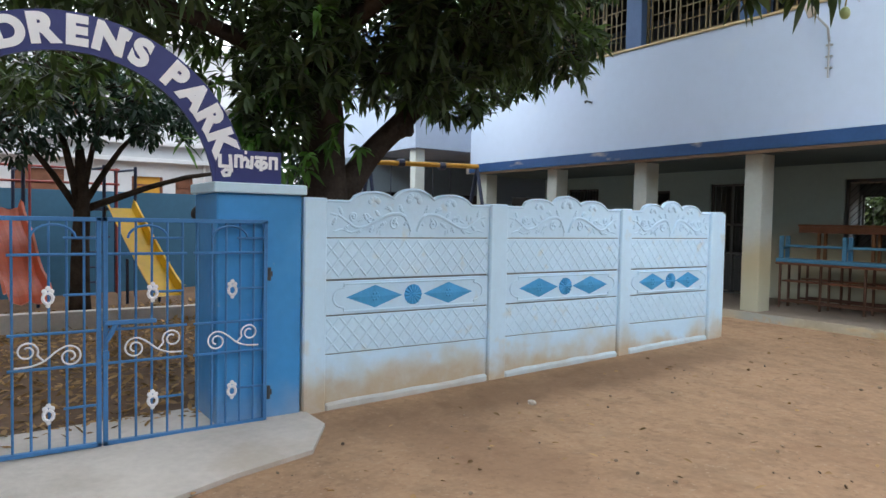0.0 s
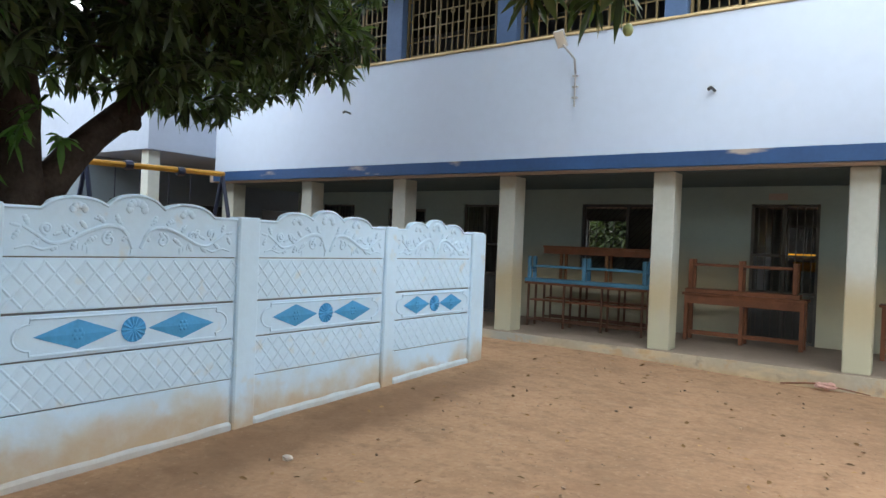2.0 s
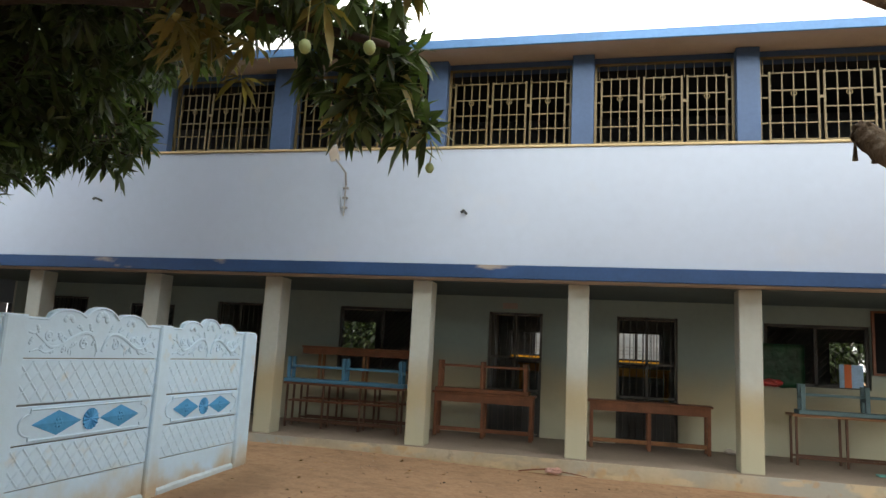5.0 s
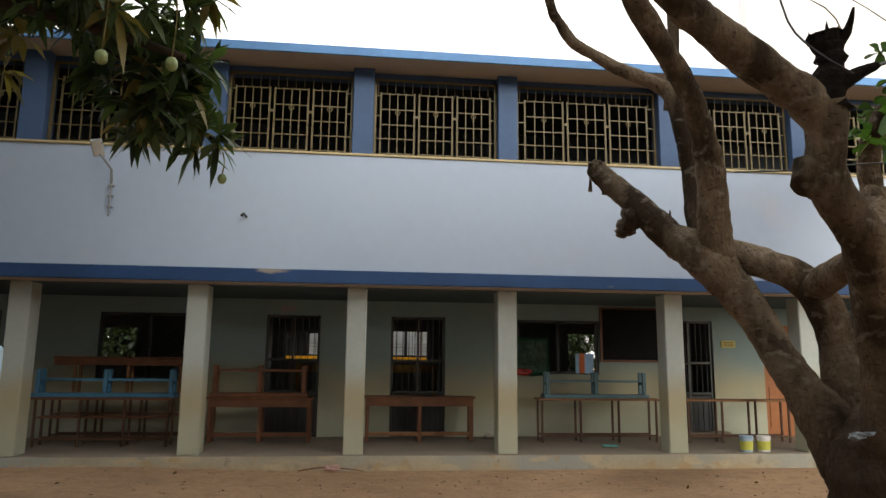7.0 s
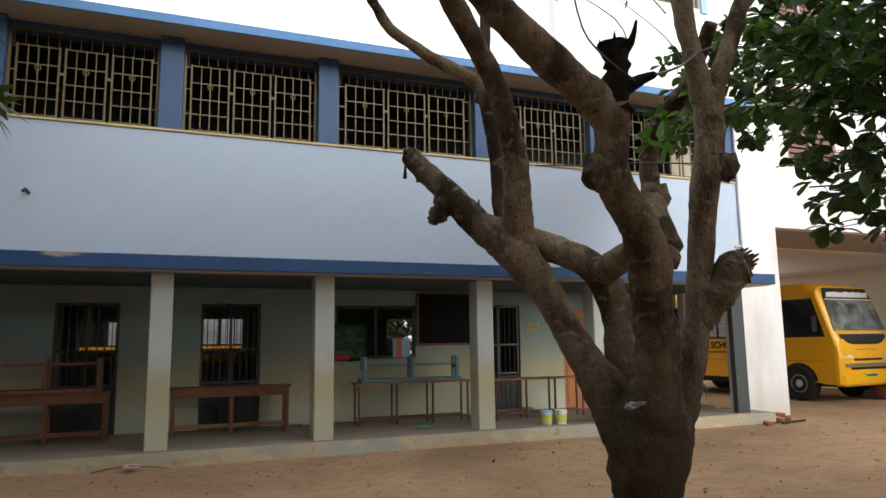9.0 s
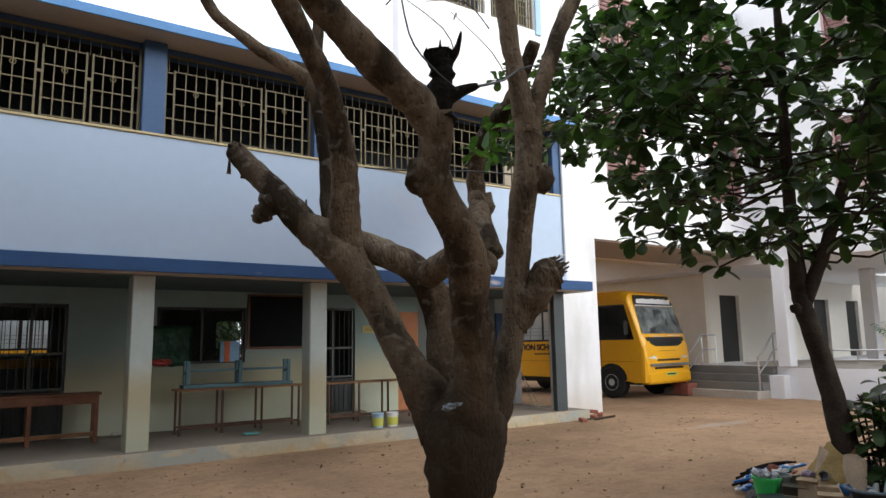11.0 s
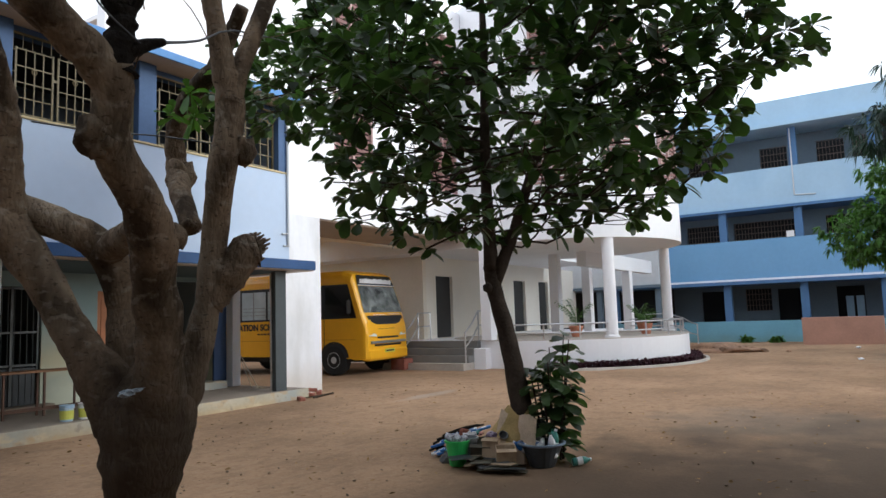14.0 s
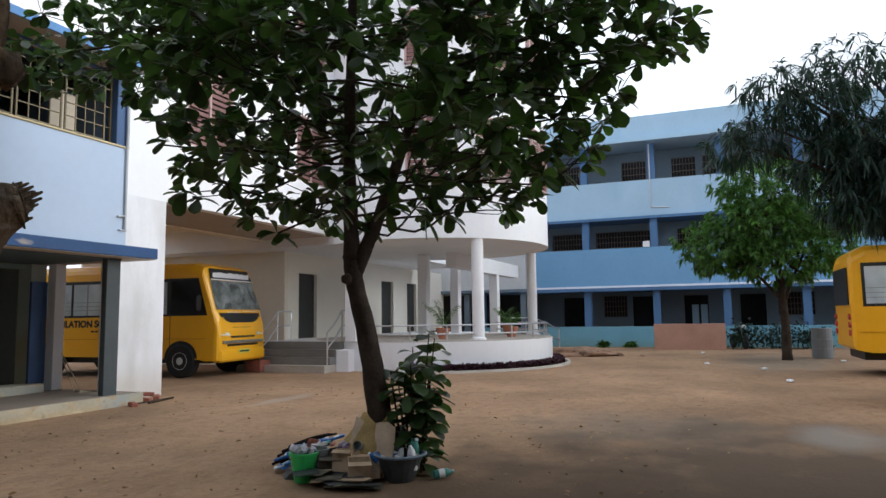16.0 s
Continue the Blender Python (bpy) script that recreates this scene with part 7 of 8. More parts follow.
# a knotted blue and white rag in the fork
q = bmesh.new()
blob(q, (2.60, -6.75, 1.21), 0.032, wob=0.8, squash=(1.4, 0.7, 0.6), seed=9)
blob(q, (2.64, -6.78, 1.225), 0.022, wob=0.9, squash=(1.6, 0.6, 0.5), seed=4)
solo("rag", q, mat("blue_white_rag", (0.26, 0.31, 0.36), 0.9, 0.5, 30, 60, 0.2), "knotted blue and white rag on the trunk", "rag")
# cables strung through the limbs
q = bmesh.new()
tube(q, [(1.95, -7.3, 3.4), (2.0, -7.32, 3.1), (2.06, -7.4, 2.93), (2.25, -7.38, 2.84)], [0.005] * 4, seg=5)
tube(q, [(2.36, -7.38, 2.88), (2.7, -7.2, 3.05), (3.1, -7.0, 3.3), (3.8, -6.8, 3.5)], [0.009, 0.007, 0.006, 0.004], seg=5)
tube(q, [(2.35, -6.2, 2.72), (2.6, -6.5, 2.66), (2.9, -6.6, 2.68), (3.2, -6.9, 2.62)], [0.005] * 4, seg=5)
solo("cable", q, DARK_DOOR, "thin dark cable strung between the limbs", "cable")
rg = np.random.default_rng(3)
for k in range(9):
    p = Vector((2.2 + rg.uniform(-0.4, 1.3), -7.2 + rg.uniform(-0.3, 0.6), 3.1 + rg.uniform(0, 0.5)))
    d = Vector(rg.normal(0, 0.4, 3)) + Vector((0.2, 0, 0.35))
    pts = [p, p + d * 0.3 + Vector(rg.normal(0, 0.04, 3)), p + d * 0.7 + Vector(rg.normal(0, 0.08, 3))]
    q = bmesh.new()
    tube(q, pts, [0.005, 0.004, 0.002], seg=4, sub=3)
    part("twig", q, BARK, bare)
for c in ((3.3, -6.35, 2.95), (3.2, -6.45, 3.05), (3.35, -6.6, 3.2), (3.1, -6.4, 2.9), (3.4, -6.5, 3.1)):
    bs, ds = whorls(np.array([c]), np.array([[0, -0.2, 0.6]]), 10, 0.8, rg)
    leaves("shoot", bs, ds, 0.13, 0.06, "obovate", LEAF_BRIGHT, bare, 0.3, rng=rg, label="fresh green shoot")


# ---- leafy shade tree with broad leaves ----
def grow(b, p, d, length, r, depth, rg, ends, inside, lift=0.1, spread=0.7):
    """A branch that wanders and forks within the crown; its twig ends are kept for leaves."""
    n = 4
    pts, rad = [p.copy()], [r]
    for i in range(n):
        d = (d + Vector(rg.normal(0, 0.16, 3)) + Vector((0, 0, lift * 0.3))).normalized()
        if not inside(p + d * length / n):
            d = (d + Vector((0, 0, 0.8))).normalized()
            if not inside(p + d * length / n):
                break
        p = p + d * length / n
        pts.append(p.copy())
        rad.append(r * (1 - 0.5 * (i + 1) / n))
        if depth > 0 and i >= 1:
            for s in range(1 if rg.random() < 0.75 else 2):
                e = (d + Vector(rg.normal(0, spread, 3)) * Vector((1, 1, 0.45))).normalized()
                grow(b, p, e, length * rg.uniform(0.45, 0.68), r * 0.45, depth - 1, rg, ends, inside, lift, spread)
        if depth <= 1 and i >= 1:
            ends.append((p.copy(), d.copy()))
    if len(pts) > 1:
        tube(b, pts, rad, seg=5 if r < 0.02 else 8, sub=2 if r > 0.01 else 1, close=False)
        ends.append((p.copy(), d.copy()))


def crown_room(p):
    """Whether a place lies in the shade tree's crown, which is wider above and on its south side."""
    x, y, z = p.x - 7.13, p.y + 6.55, p.z
    r = math.hypot(x, y)
    south = (0.37 * x - 0.93 * y) / max(r, 0.01)
    low = 2.26 + 0.34 * max(0.0, r - 0.7) ** 1.3 + 0.15 * max(0.0, -south) * min(1.0, r / 1.6)
    wide = 2.1 + 0.20 * south + 0.75 * min(1.0, max(0.0, (z - 3.2) / 1.0)) * (0.62 + 0.5 * south)
    if z > 4.6:
        wide -= 0.55 * (z - 4.6)
    if ((x - 0.3) / 1.3) ** 2 + ((y - 3.0) / 2.3) ** 2 + ((z - 5.05) / 0.85) ** 2 < 1:
        return True
    if ((x - 1.1) / 0.6) ** 2 + ((y + 2.5) / 0.9) ** 2 + ((z - 4.25) / 0.42) ** 2 < 1:
        return True
    rough = 0.34 * noise.noise(Vector((x, y, z)) * 1.7)
    return z > low + rough * 0.7 and r < wide + rough * 1.6


def shade_tree():
    rg = np.random.default_rng(21)
    t = thing("shade_tree", "broad-leaved shade tree with a leaning dark trunk", "tree", (7.22, -6.75, 0))
    b = bmesh.new()
    tube(b, [(7.28, -6.80, -0.05), (7.22, -6.75, 0.45), (7.21, -6.60, 1.29), (7.15, -6.49, 1.86), (7.13, -6.46, 2.11)], [0.16, 0.122, 0.098, 0.088, 0.08], seg=16, wob=0.2, sub=6)
    blob(b, (7.06, -6.46, 1.86), 0.06, wob=0.3)
    lead1 = [(7.13, -6.47, 2.05), (7.06, -6.5, 2.6), (7.0, -6.52, 3.0), (6.88, -6.6, 3.77), (6.75, -6.7, 4.6), (6.7, -6.7, 5.6)]
    lead2 = [(7.16, -6.50, 1.93), (7.22, -6.73, 2.48), (7.23, -6.92, 2.97), (7.22, -7.15, 3.56), (7.2, -7.5, 4.38), (7.3, -7.7, 5.4)]
    tube(b, lead1, [0.085, 0.07, 0.06, 0.05, 0.04, 0.02], seg=12, wob=0.16, sub=5)
    tube(b, lead2, [0.075, 0.062, 0.055, 0.045, 0.035, 0.02], seg=12, wob=0.16, sub=5)
    part("trunk", b, BARK_DARK, t, smooth=True)
    ends = []
    starts = []
    for lead in (lead1, lead2):
        P = [Vector(p) for p in lead]
        for i in range(1, len(P)):
            for k in range(6 if P[i].z < 4.8 else 5):
                p = P[i - 1].lerp(P[i], rg.random())
                if p.z < 2.35 or (p.z < 3.1 and k % 2):
                    continue
                a = rg.uniform(0, 2 * math.pi)
                up = -0.06 if p.z < 3.4 else (0.1 if p.z < 4.2 else 0.35)
                L = rg.uniform(1.5, 2.5) if p.z < 4.2 else rg.uniform(1.2, 2.0)
                starts.append((p, Vector((math.cos(a), math.sin(a), up)), L))
    for p, d, L in (((7.1, -6.5, 2.5), (-0.8, 0.75, 0.0), 1.6), ((7.2, -6.8, 2.6), (0.25, -1, -0.02), 1.8), ((7.15, -6.6, 2.4), (0.7, -0.7, -0.02), 1.4), ((7.1, -6.5, 2.4), (-0.5, -0.6, 0.0), 1.2),
                    ((7.2, -7.1, 3.3), (0.3, -1, 0.2), 3.3), ((7.2, -7.3, 3.8), (0.4, -1, 0.12), 3.2), ((6.9, -6.6, 3.6), (-0.8, 0.8, 0.05), 2.4), ((6.98, -6.53, 3.1), (-0.35, 1, -0.02), 2.0), ((6.95, -6.55, 3.2), (-0.7, 0.8, -0.02), 2.0), ((7.05, -6.5, 2.5), (-0.9, 0.2, -0.05), 1.2), ((7.2, -6.9, 2.8), (0.6, -0.9, 0.05), 2.3), ((7.1, -6.5, 2.7), (0.9, 0.5, 0.05), 2.0),
                    ((6.88, -6.6, 4.1), (0.2, 1, 0.35), 3.6), ((6.88, -6.6, 4.3), (0.05, 1, 0.3), 3.8), ((6.85, -6.6, 4.5), (0.15, 1, 0.15), 4.4), ((6.88, -6.5, 4.2), (-0.05, 1, 0.25), 4.2), ((7.2, -7.2, 3.7), (0.42, -1, 0.18), 3.6), ((7.2, -7.3, 3.9), (0.3, -1, 0.1), 3.4)):
        for k in range(1 if p[2] < 2.75 else 2):
            starts.append((Vector(p), Vector(d), L * rg.uniform(0.85, 1.0)))
    for p, d, L in starts:
        b = bmesh.new()
        grow(b, p, d.normalized(), L, 0.015, 1, rg, ends, crown_room, 0.03, 0.6)
        if len(b.verts):
            part("branch", b, BARK_DARK, t, smooth=True)
    # rosettes spread through the crown, each on a twig from the nearest branch
    bones = np.array([p[:] for p, _ in ends])
    C = []
    for p, _ in ends:
        if math.hypot(p.x - 7.13, p.y + 6.55) > 0.6 and (not C or np.min(np.sum((np.array(C) - np.array(p)) ** 2, 1)) > (0.25 if p.z < 3.5 else 0.19) ** 2):
            C.append(p[:])
    tw = bmesh.new()
    tries = 0
    while len(C) < 980 and tries < 46000:
        tries += 1
        p = Vector((7.13 + rg.uniform(-3.2, 3.2), -6.55 + rg.uniform(-3.8, 5.4), rg.uniform(2.1, 6.2)))
        if p.z < 3.5 and rg.random() < 0.8:
            continue
        if not crown_room(p) or noise.noise(p * 1.3 + Vector((3, 0, 5))) < (0.08 if p.y < -7.9 else (-0.5 if p.y > -4.6 and p.z > 3.7 else -0.13)):
            continue
        if C and np.min(np.sum((np.array(C) - np.array(p)) ** 2, 1)) < 0.15 ** 2:
            continue
        i = np.argmin(np.sum((bones - np.array(p)) ** 2, 1))
        q = Vector(bones[i])
        if (p - q).length > 0.95:
            continue
        C.append(p[:])
        if (p - q).length > 0.05:
            m_ = (p + q) / 2 + Vector(rg.normal(0, 0.03, 3))
            tube(tw, [q, m_, p], [0.004, 0.003, 0.002], seg=4, sub=2, close=False)
    tagged(part("twig_work", tw, BARK_DARK, t), "fine dark twigs", kind="stuff")
    C = np.array(C)
    A = (C - np.array([7.13, -6.6, 3.6])) * 0.14 + [0, 0, 0.12]
    bs, ds = whorls(C, A, 9, 0.6, rg)
    ds[:, 2] *= 0.75
    leaves("crown", bs, ds, 0.195, 0.128, "broad", LEAF_ALMOND, t, 0.3, 0.2, "dark green broad leaves in rosettes", rg)


shade_tree()

sap = thing("sapling", "young broad-leaved sapling beside the tree foot", "plant", (7.45, -7.15, 0))
rg = np.random.default_rng(5)
bases, dirs = [], []
for k in range(9):
    a = rg.uniform(0, 6.28)
    x, y = 7.36 + 0.10 * math.cos(a), -7.02 + 0.10 * math.sin(a)
    h = rg.uniform(0.7, 1.4)
    pts = [Vector((x, y, 0.0)), Vector((x + 0.05 * math.cos(a), y + 0.05 * math.sin(a), h * 0.5)), Vector((x + 0.12 * math.cos(a), y + 0.12 * math.sin(a), h))]
    b = bmesh.new()
    tube(b, pts, [0.014, 0.011, 0.006], seg=6)
    part("stem", b, BARK_DARK, sap)
    for i in range(21):
        u = 0.10 + 0.90 * i / 20
        p = pts[0].lerp(pts[1], u * 2) if u < 0.5 else pts[1].lerp(pts[2], u * 2 - 1)
        bases.append(p)
        dirs.append((math.cos(i * 2.4 + a), math.sin(i * 2.4 + a), rg.uniform(-0.1, 0.5)))
leaves("foliage", bases, dirs, 0.24, 0.15, "broad", LEAF_ALMOND, sap, 0.45, 0.2, rng=rg)


# ---- mango tree in the playground ----
def mango_tree():
    rg = np.random.default_rng(8)
    t = thing("mango_tree", "large spreading mango tree with hanging fruit", "tree", (-5.4, -6.7, 0))
    b = bmesh.new()
    tube(b, [(-5.4, -6.7, -0.1), (-5.35, -6.68, 0.8), (-5.3, -6.66, 1.6), (-5.3, -6.7, 2.1), (-5.25, -6.75, 2.9), (-5.1, -6.8, 4.0), (-5.0, -6.7, 5.5)], [0.36, 0.27, 0.25, 0.22, 0.19, 0.14, 0.07], seg=14, wob=0.18, sub=4)
    r1 = [(-5.3, -6.6, 1.55), (-5.3, -6.2, 2.15), (-5.3, -5.7, 2.65), (-5.25, -5.2, 3.3), (-5.0, -4.8, 3.9), (-4.4, -4.4, 4.6)]
    tube(b, r1, [0.17, 0.13, 0.115, 0.10, 0.08, 0.04], seg=10, wob=0.18)
    blob(b, (-5.25, -5.78, 2.5), 0.11, wob=0.4)
    r2 = [(-5.2, -6.75, 3.1), (-4.4, -6.6, 3.5), (-3.3, -6.3, 3.7), (-2.3, -6.1, 3.65), (-1.5, -6.0, 3.5), (-1.0, -6.0, 3.35)]
    tube(b, r2, [0.10, 0.085, 0.07, 0.05, 0.035, 0.02], seg=9, wob=0.15)
    r3 = [(-5.25, -6.75, 2.7), (-5.3, -7.6, 3.2), (-5.6, -8.6, 3.5), (-6.2, -9.8, 3.6)]
    tube(b, r3, [0.11, 0.08, 0.06, 0.03], seg=9, wob=0.15)
    part("trunk", b, BARK_DARK, t, "dark rough trunk forked low down", smooth=True)
    # clumps of the crown: place, size and number of twig ends
    clumps = [((-5.2, -6.6, 4.6), (1.9, 2.0, 1.1), 420), ((-5.0, -5.0, 3.85), (1.2, 1.25, 0.45), 190), ((-4.6, -5.0, 4.6), (1.5, 1.5, 0.5), 200), ((-5.6, -8.4, 3.9), (1.6, 1.8, 0.75), 330), ((-3.5, -5.6, 4.25), (1.2, 1.3, 0.5), 230),
              ((-2.4, -5.6, 4.3), (0.9, 1.0, 0.4), 120), ((-1.45, -6.0, 3.8), (0.55, 0.8, 0.33), 58), ((-1.38, -5.4, 3.45), (0.42, 0.40, 0.42), 50), ((-1.05, -5.25, 3.12), (0.16, 0.18, 0.12), 9), ((-4.95, -7.35, 2.5), (0.45, 0.38, 0.42), 60),
              ((-4.9, -6.0, 3.0), (0.6, 0.55, 0.35), 60), ((-4.75, -7.15, 3.05), (0.6, 0.5, 0.55), 90), ((-4.7, -6.4, 3.35), (0.7, 0.7, 0.4), 90), ((-4.9, -5.4, 2.85), (0.45, 0.5, 0.3), 40), ((-5.2, -4.9, 3.45), (0.7, 0.55, 0.3), 55), ((-6.6, -6.4, 3.4), (1.2, 1.4, 0.7), 160), ((-7.6, -9.3, 3.4), (1.5, 1.6, 0.7), 220), ((-5.1, -3.9, 3.6), (0.75, 0.7, 0.4), 80), ((-1.95, -6.7, 3.75), (0.5, 0.5, 0.25), 40),
              # high and rear clumps added to shade the block's left end, mostly unseen
              ((-4.6, -6.4, 6.8), (3.2, 3.0, 1.2), 520), ((-4.0, -6.2, 7.6), (2.2, 2.2, 0.9), 260), ((-6.5, -8.8, 6.0), (2.4, 2.4, 1.2), 300),
              ((-6.6, -2.7, 5.3), (2.2, 1.2, 0.8), 330), ((-7.6, -3.4, 3.9), (1.8, 1.3, 0.7), 260), ((-5.4, -3.4, 7.1), (3.2, 1.9, 0.9), 480), ((-1.9, -5.4, 7.3), (2.2, 2.6, 0.9), 420), ((-2.8, -8.8, 7.0), (2.8, 2.0, 1.0), 380)]
    C, A = [], []
    tw = bmesh.new()
    for c, r, n in clumps:
        for k in range(n):
            v = rg.normal(0, 1, 3)
            v /= np.linalg.norm(v)
            q = np.array(c) + v * np.array(r) * rg.uniform(0.35, 1.0) ** 0.6
            C.append(q)
            A.append(v * 0.6 + [0, 0, 0.08])
            if k % 5 == 0:
                rod(tw, Vector(q), Vector(np.array(c) + (q - np.array(c)) * 0.45), 0.006, 0.014, 5)
    tagged(part("twig_work", tw, BARK_DARK, t), "dark twigs inside the crown", kind="stuff")
    C, A = np.array(C), np.array(A)
    bs, ds = stars(C, A + rg.normal(0, 0.25, A.shape), 10, rg)
    leaves("crown", bs, ds, 0.225, 0.055, "lance", LEAF_MANGO, t, 0.2, 0.25, "dark green lance-shaped leaves", rg)
    near = C[(C[:, 0] > -2.3) & (C[:, 2] < 4.8)]
    pick = np.concatenate([near[rg.choice(len(near), 16, replace=False)], np.array([-2.5, -5.65, 3.62]) + rg.normal(0, [0.22, 0.2, 0.1], (11, 3))])
    bs, ds = whorls(pick, np.tile([0.15, -0.3, 0.05], (len(pick), 1)), 12, 0.6, rg)
    bs, ds = stars(pick, np.tile([0.15, -0.6, -0.1], (len(pick), 1)) + rg.normal(0, 0.25, (len(pick), 3)), 11, rg, 0.35)
    leaves("young_leaves", bs, ds, 0.23, 0.058, "lance", LEAF_MANGO_YOUNG, t, 0.5, 0.2, "yellow-green young leaves", rg)
    lowc = np.array([(-4.95, -7.35, 2.45)]) + rg.normal(0, [0.3, 0.3, 0.35], (46, 3))
    bs, ds = whorls(lowc, np.tile([0.5, -0.2, 0.0], (len(lowc), 1)), 11, 0.6, rg)
    leaves("bright_leaves", bs, ds, 0.20, 0.045, "lance", LEAF_BRIGHT, t, 0.45, 0.2, "brighter green leaves near the gate", rg)
    for x, y, z, s in ((-1.18, -6.74, 3.0, 0.5), (-0.89, -6.61, 3.04, 0.42), (-0.92, -5.17, 2.82, 0.2), (-1.16, -6.70, 3.35, 0.1)):
        q = bmesh.new()
        blob(q, (x, y, z), 0.035, wob=0.12, squash=(0.9, 0.9, 1.12), seed=x)
        f = part("mango", q, FRUIT, t, "green mango on its stalk", smooth=True)
        q = bmesh.new()
        tube(q, [(x, y, z + 0.04), (x + 0.01, y, z + s * 0.6), (x - 0.01, y + 0.02, z + s)], [0.005, 0.004, 0.006], seg=5)
        part("stalk", q, LEAF_MANGO_YOUNG, f)


mango_tree()


def simple_tree(name, label, at, trunk_h, r, clumps, leaf_mat, L, W, per, shape="lance", droop=0.5, seed=1, bark=None, limbs=True):
    rg = np.random.default_rng(seed)
    t = thing(name, label, "tree", at)
    x, y, z = at
    b = bmesh.new()
    tube(b, [(x, y, -0.1), (x + 0.03, y, trunk_h * 0.5), (x, y + 0.04, trunk_h), (x, y, trunk_h + 0.8)], [r * 1.3, r, r * 0.85, r * 0.5], seg=12, wob=0.15)
    C, A = [], []
    for c, rad, n in clumps:
        p = Vector((x, y, trunk_h * 0.9))
        tube(b, [p, p.lerp(Vector(c), 0.5) + Vector((0, 0, 0.2)), Vector(c)], [r * 0.5, r * 0.3, r * 0.1], seg=7, wob=0.1)
        for k in range(n):
            v = rg.normal(0, 1, 3)
            v /= np.linalg.norm(v)
            q = np.array(c) + v * np.array(rad) * rg.uniform(0.2, 1.0) ** 0.5
            C.append(q)
            A.append(v * 0.6)
            if k % 6 == 0:
                rod(b, Vector(q), Vector(np.array(c) + (q - np.array(c)) * 0.4), 0.006, 0.02, 5)
    part("trunk", b, bark or BARK_DARK, t, smooth=True)
    bs, ds = whorls(np.array(C), np.array(A), per, 0.6, rg)
    leaves("crown", bs, ds, L, W, shape, leaf_mat, t, droop, 0.2, "", rg)
    return t


simple_tree("young_mango_tree", "young mango tree with a bright green rounded crown", (24.9, -11.8, 0), 2.0, 0.13,
            [((24.9, -11.2, 4.2), (1.8, 1.8, 1.1), 330), ((24.6, -9.9, 3.6), (1.3, 1.4, 0.9), 210), ((25.2, -12.9, 4.0), (1.6, 1.6, 1.2), 260), ((24.9, -11.5, 5.5), (1.5, 1.7, 0.95), 260), ((24.4, -11.7, 3.1), (1.4, 2.0, 0.7), 210)], LEAF_BRIGHT, 0.22, 0.065, 13, "lance", 0.5, 11)
simple_tree("weeping_tree", "tall dark tree with long drooping leaf sprays", (19.5, -15.6, 0), 3.4, 0.2,
            [((19.4, -14.0, 5.4), (1.9, 1.9, 1.1), 420), ((19.4, -12.6, 5.0), (1.2, 1.1, 0.7), 150), ((19.2, -12.2, 6.55), (1.3, 1.2, 0.65), 95), ((19.3, -10.6, 5.6), (0.9, 0.9, 0.5), 46), ((19.2, -11.2, 6.0), (0.9, 0.9, 0.45), 32), ((19.2, -11.5, 7.0), (0.9, 1.0, 0.6), 48), ((19.6, -15.8, 6.2), (2.0, 2.0, 1.2), 200), ((19.3, -13.2, 7.3), (1.4, 1.2, 0.7), 95), ((19.5, -14.6, 4.2), (1.9, 1.9, 1.0), 420), ((19.0, -13.0, 3.9), (0.9, 0.9, 0.6), 90)], LEAF_DARK, 0.34, 0.042, 12, "lance", 0.7, 12)
# tree in the playground, before the white house
simple_tree("playground_tree", "dark spreading tree in the playground", (-10.9, -8.4, 0), 1.7, 0.13,
            [((-10.8, -8.0, 3.3), (1.3, 1.3, 0.6), 150), ((-10.9, -9.6, 2.9), (1.2, 1.2, 0.7), 150), ((-10.6, -9.0, 3.9), (1.4, 1.6, 0.7), 170), ((-10.8, -7.2, 3.2), (0.9, 0.9, 0.5), 90), ((-10.6, -5.2, 2.35), (0.7, 0.75, 0.6), 190), ((-10.7, -8.8, 3.2), (1.6, 2.0, 0.7), 230)], LEAF_DARK, 0.17, 0.06, 9, "obovate", 0.3, 13)
# trees closing the yard behind the block; behind the camera, unseen light blockers added
for k, (x, y, h) in enumerate(((-8, -16, 8.5), (-1.5, -15.8, 9), (-15, -17, 8))):
    simple_tree("unseen_yard_tree", "large unseen tree added behind the camera to block light", (x, y, 0), 2.6, 0.25,
                [((x, y, h), (3.4, 3.0, 2.2), 280), ((x - 2.2, y + 0.5, h * 0.72), (2.4, 2.0, 1.6), 190), ((x + 2.2, y - 0.4, h * 0.7), (2.4, 2.0, 1.6), 190), ((x, y, h * 0.5), (2.8, 2.2, 1.3), 170)], LEAF_DARK, 0.5, 0.2, 7, "round", 0.3, 30 + k)
# unseen tree added overhead so its crown darkens the foreground
simple_tree("unseen_canopy_tree", "tall unseen tree added so that its crown shades the yard", (4.0, -14.5, 0), 4.6, 0.34,
            [((3.6, -13.2, 7.4), (3.8, 2.6, 1.5), 330), ((0.6, -12.0, 6.8), (2.4, 1.9, 1.0), 190), ((6.0, -12.2, 6.6), (2.2, 1.6, 1.0), 190), ((3.2, -11.0, 7.6), (2.8, 1.4, 0.8), 200), ((8.4, -11.4, 6.9), (2.6, 1.8, 1.0), 230), ((6.0, -9.9, 7.5), (2.4, 1.5, 0.9), 230)], LEAF_DARK, 0.42, 0.17, 8, "round", 0.3, 71)
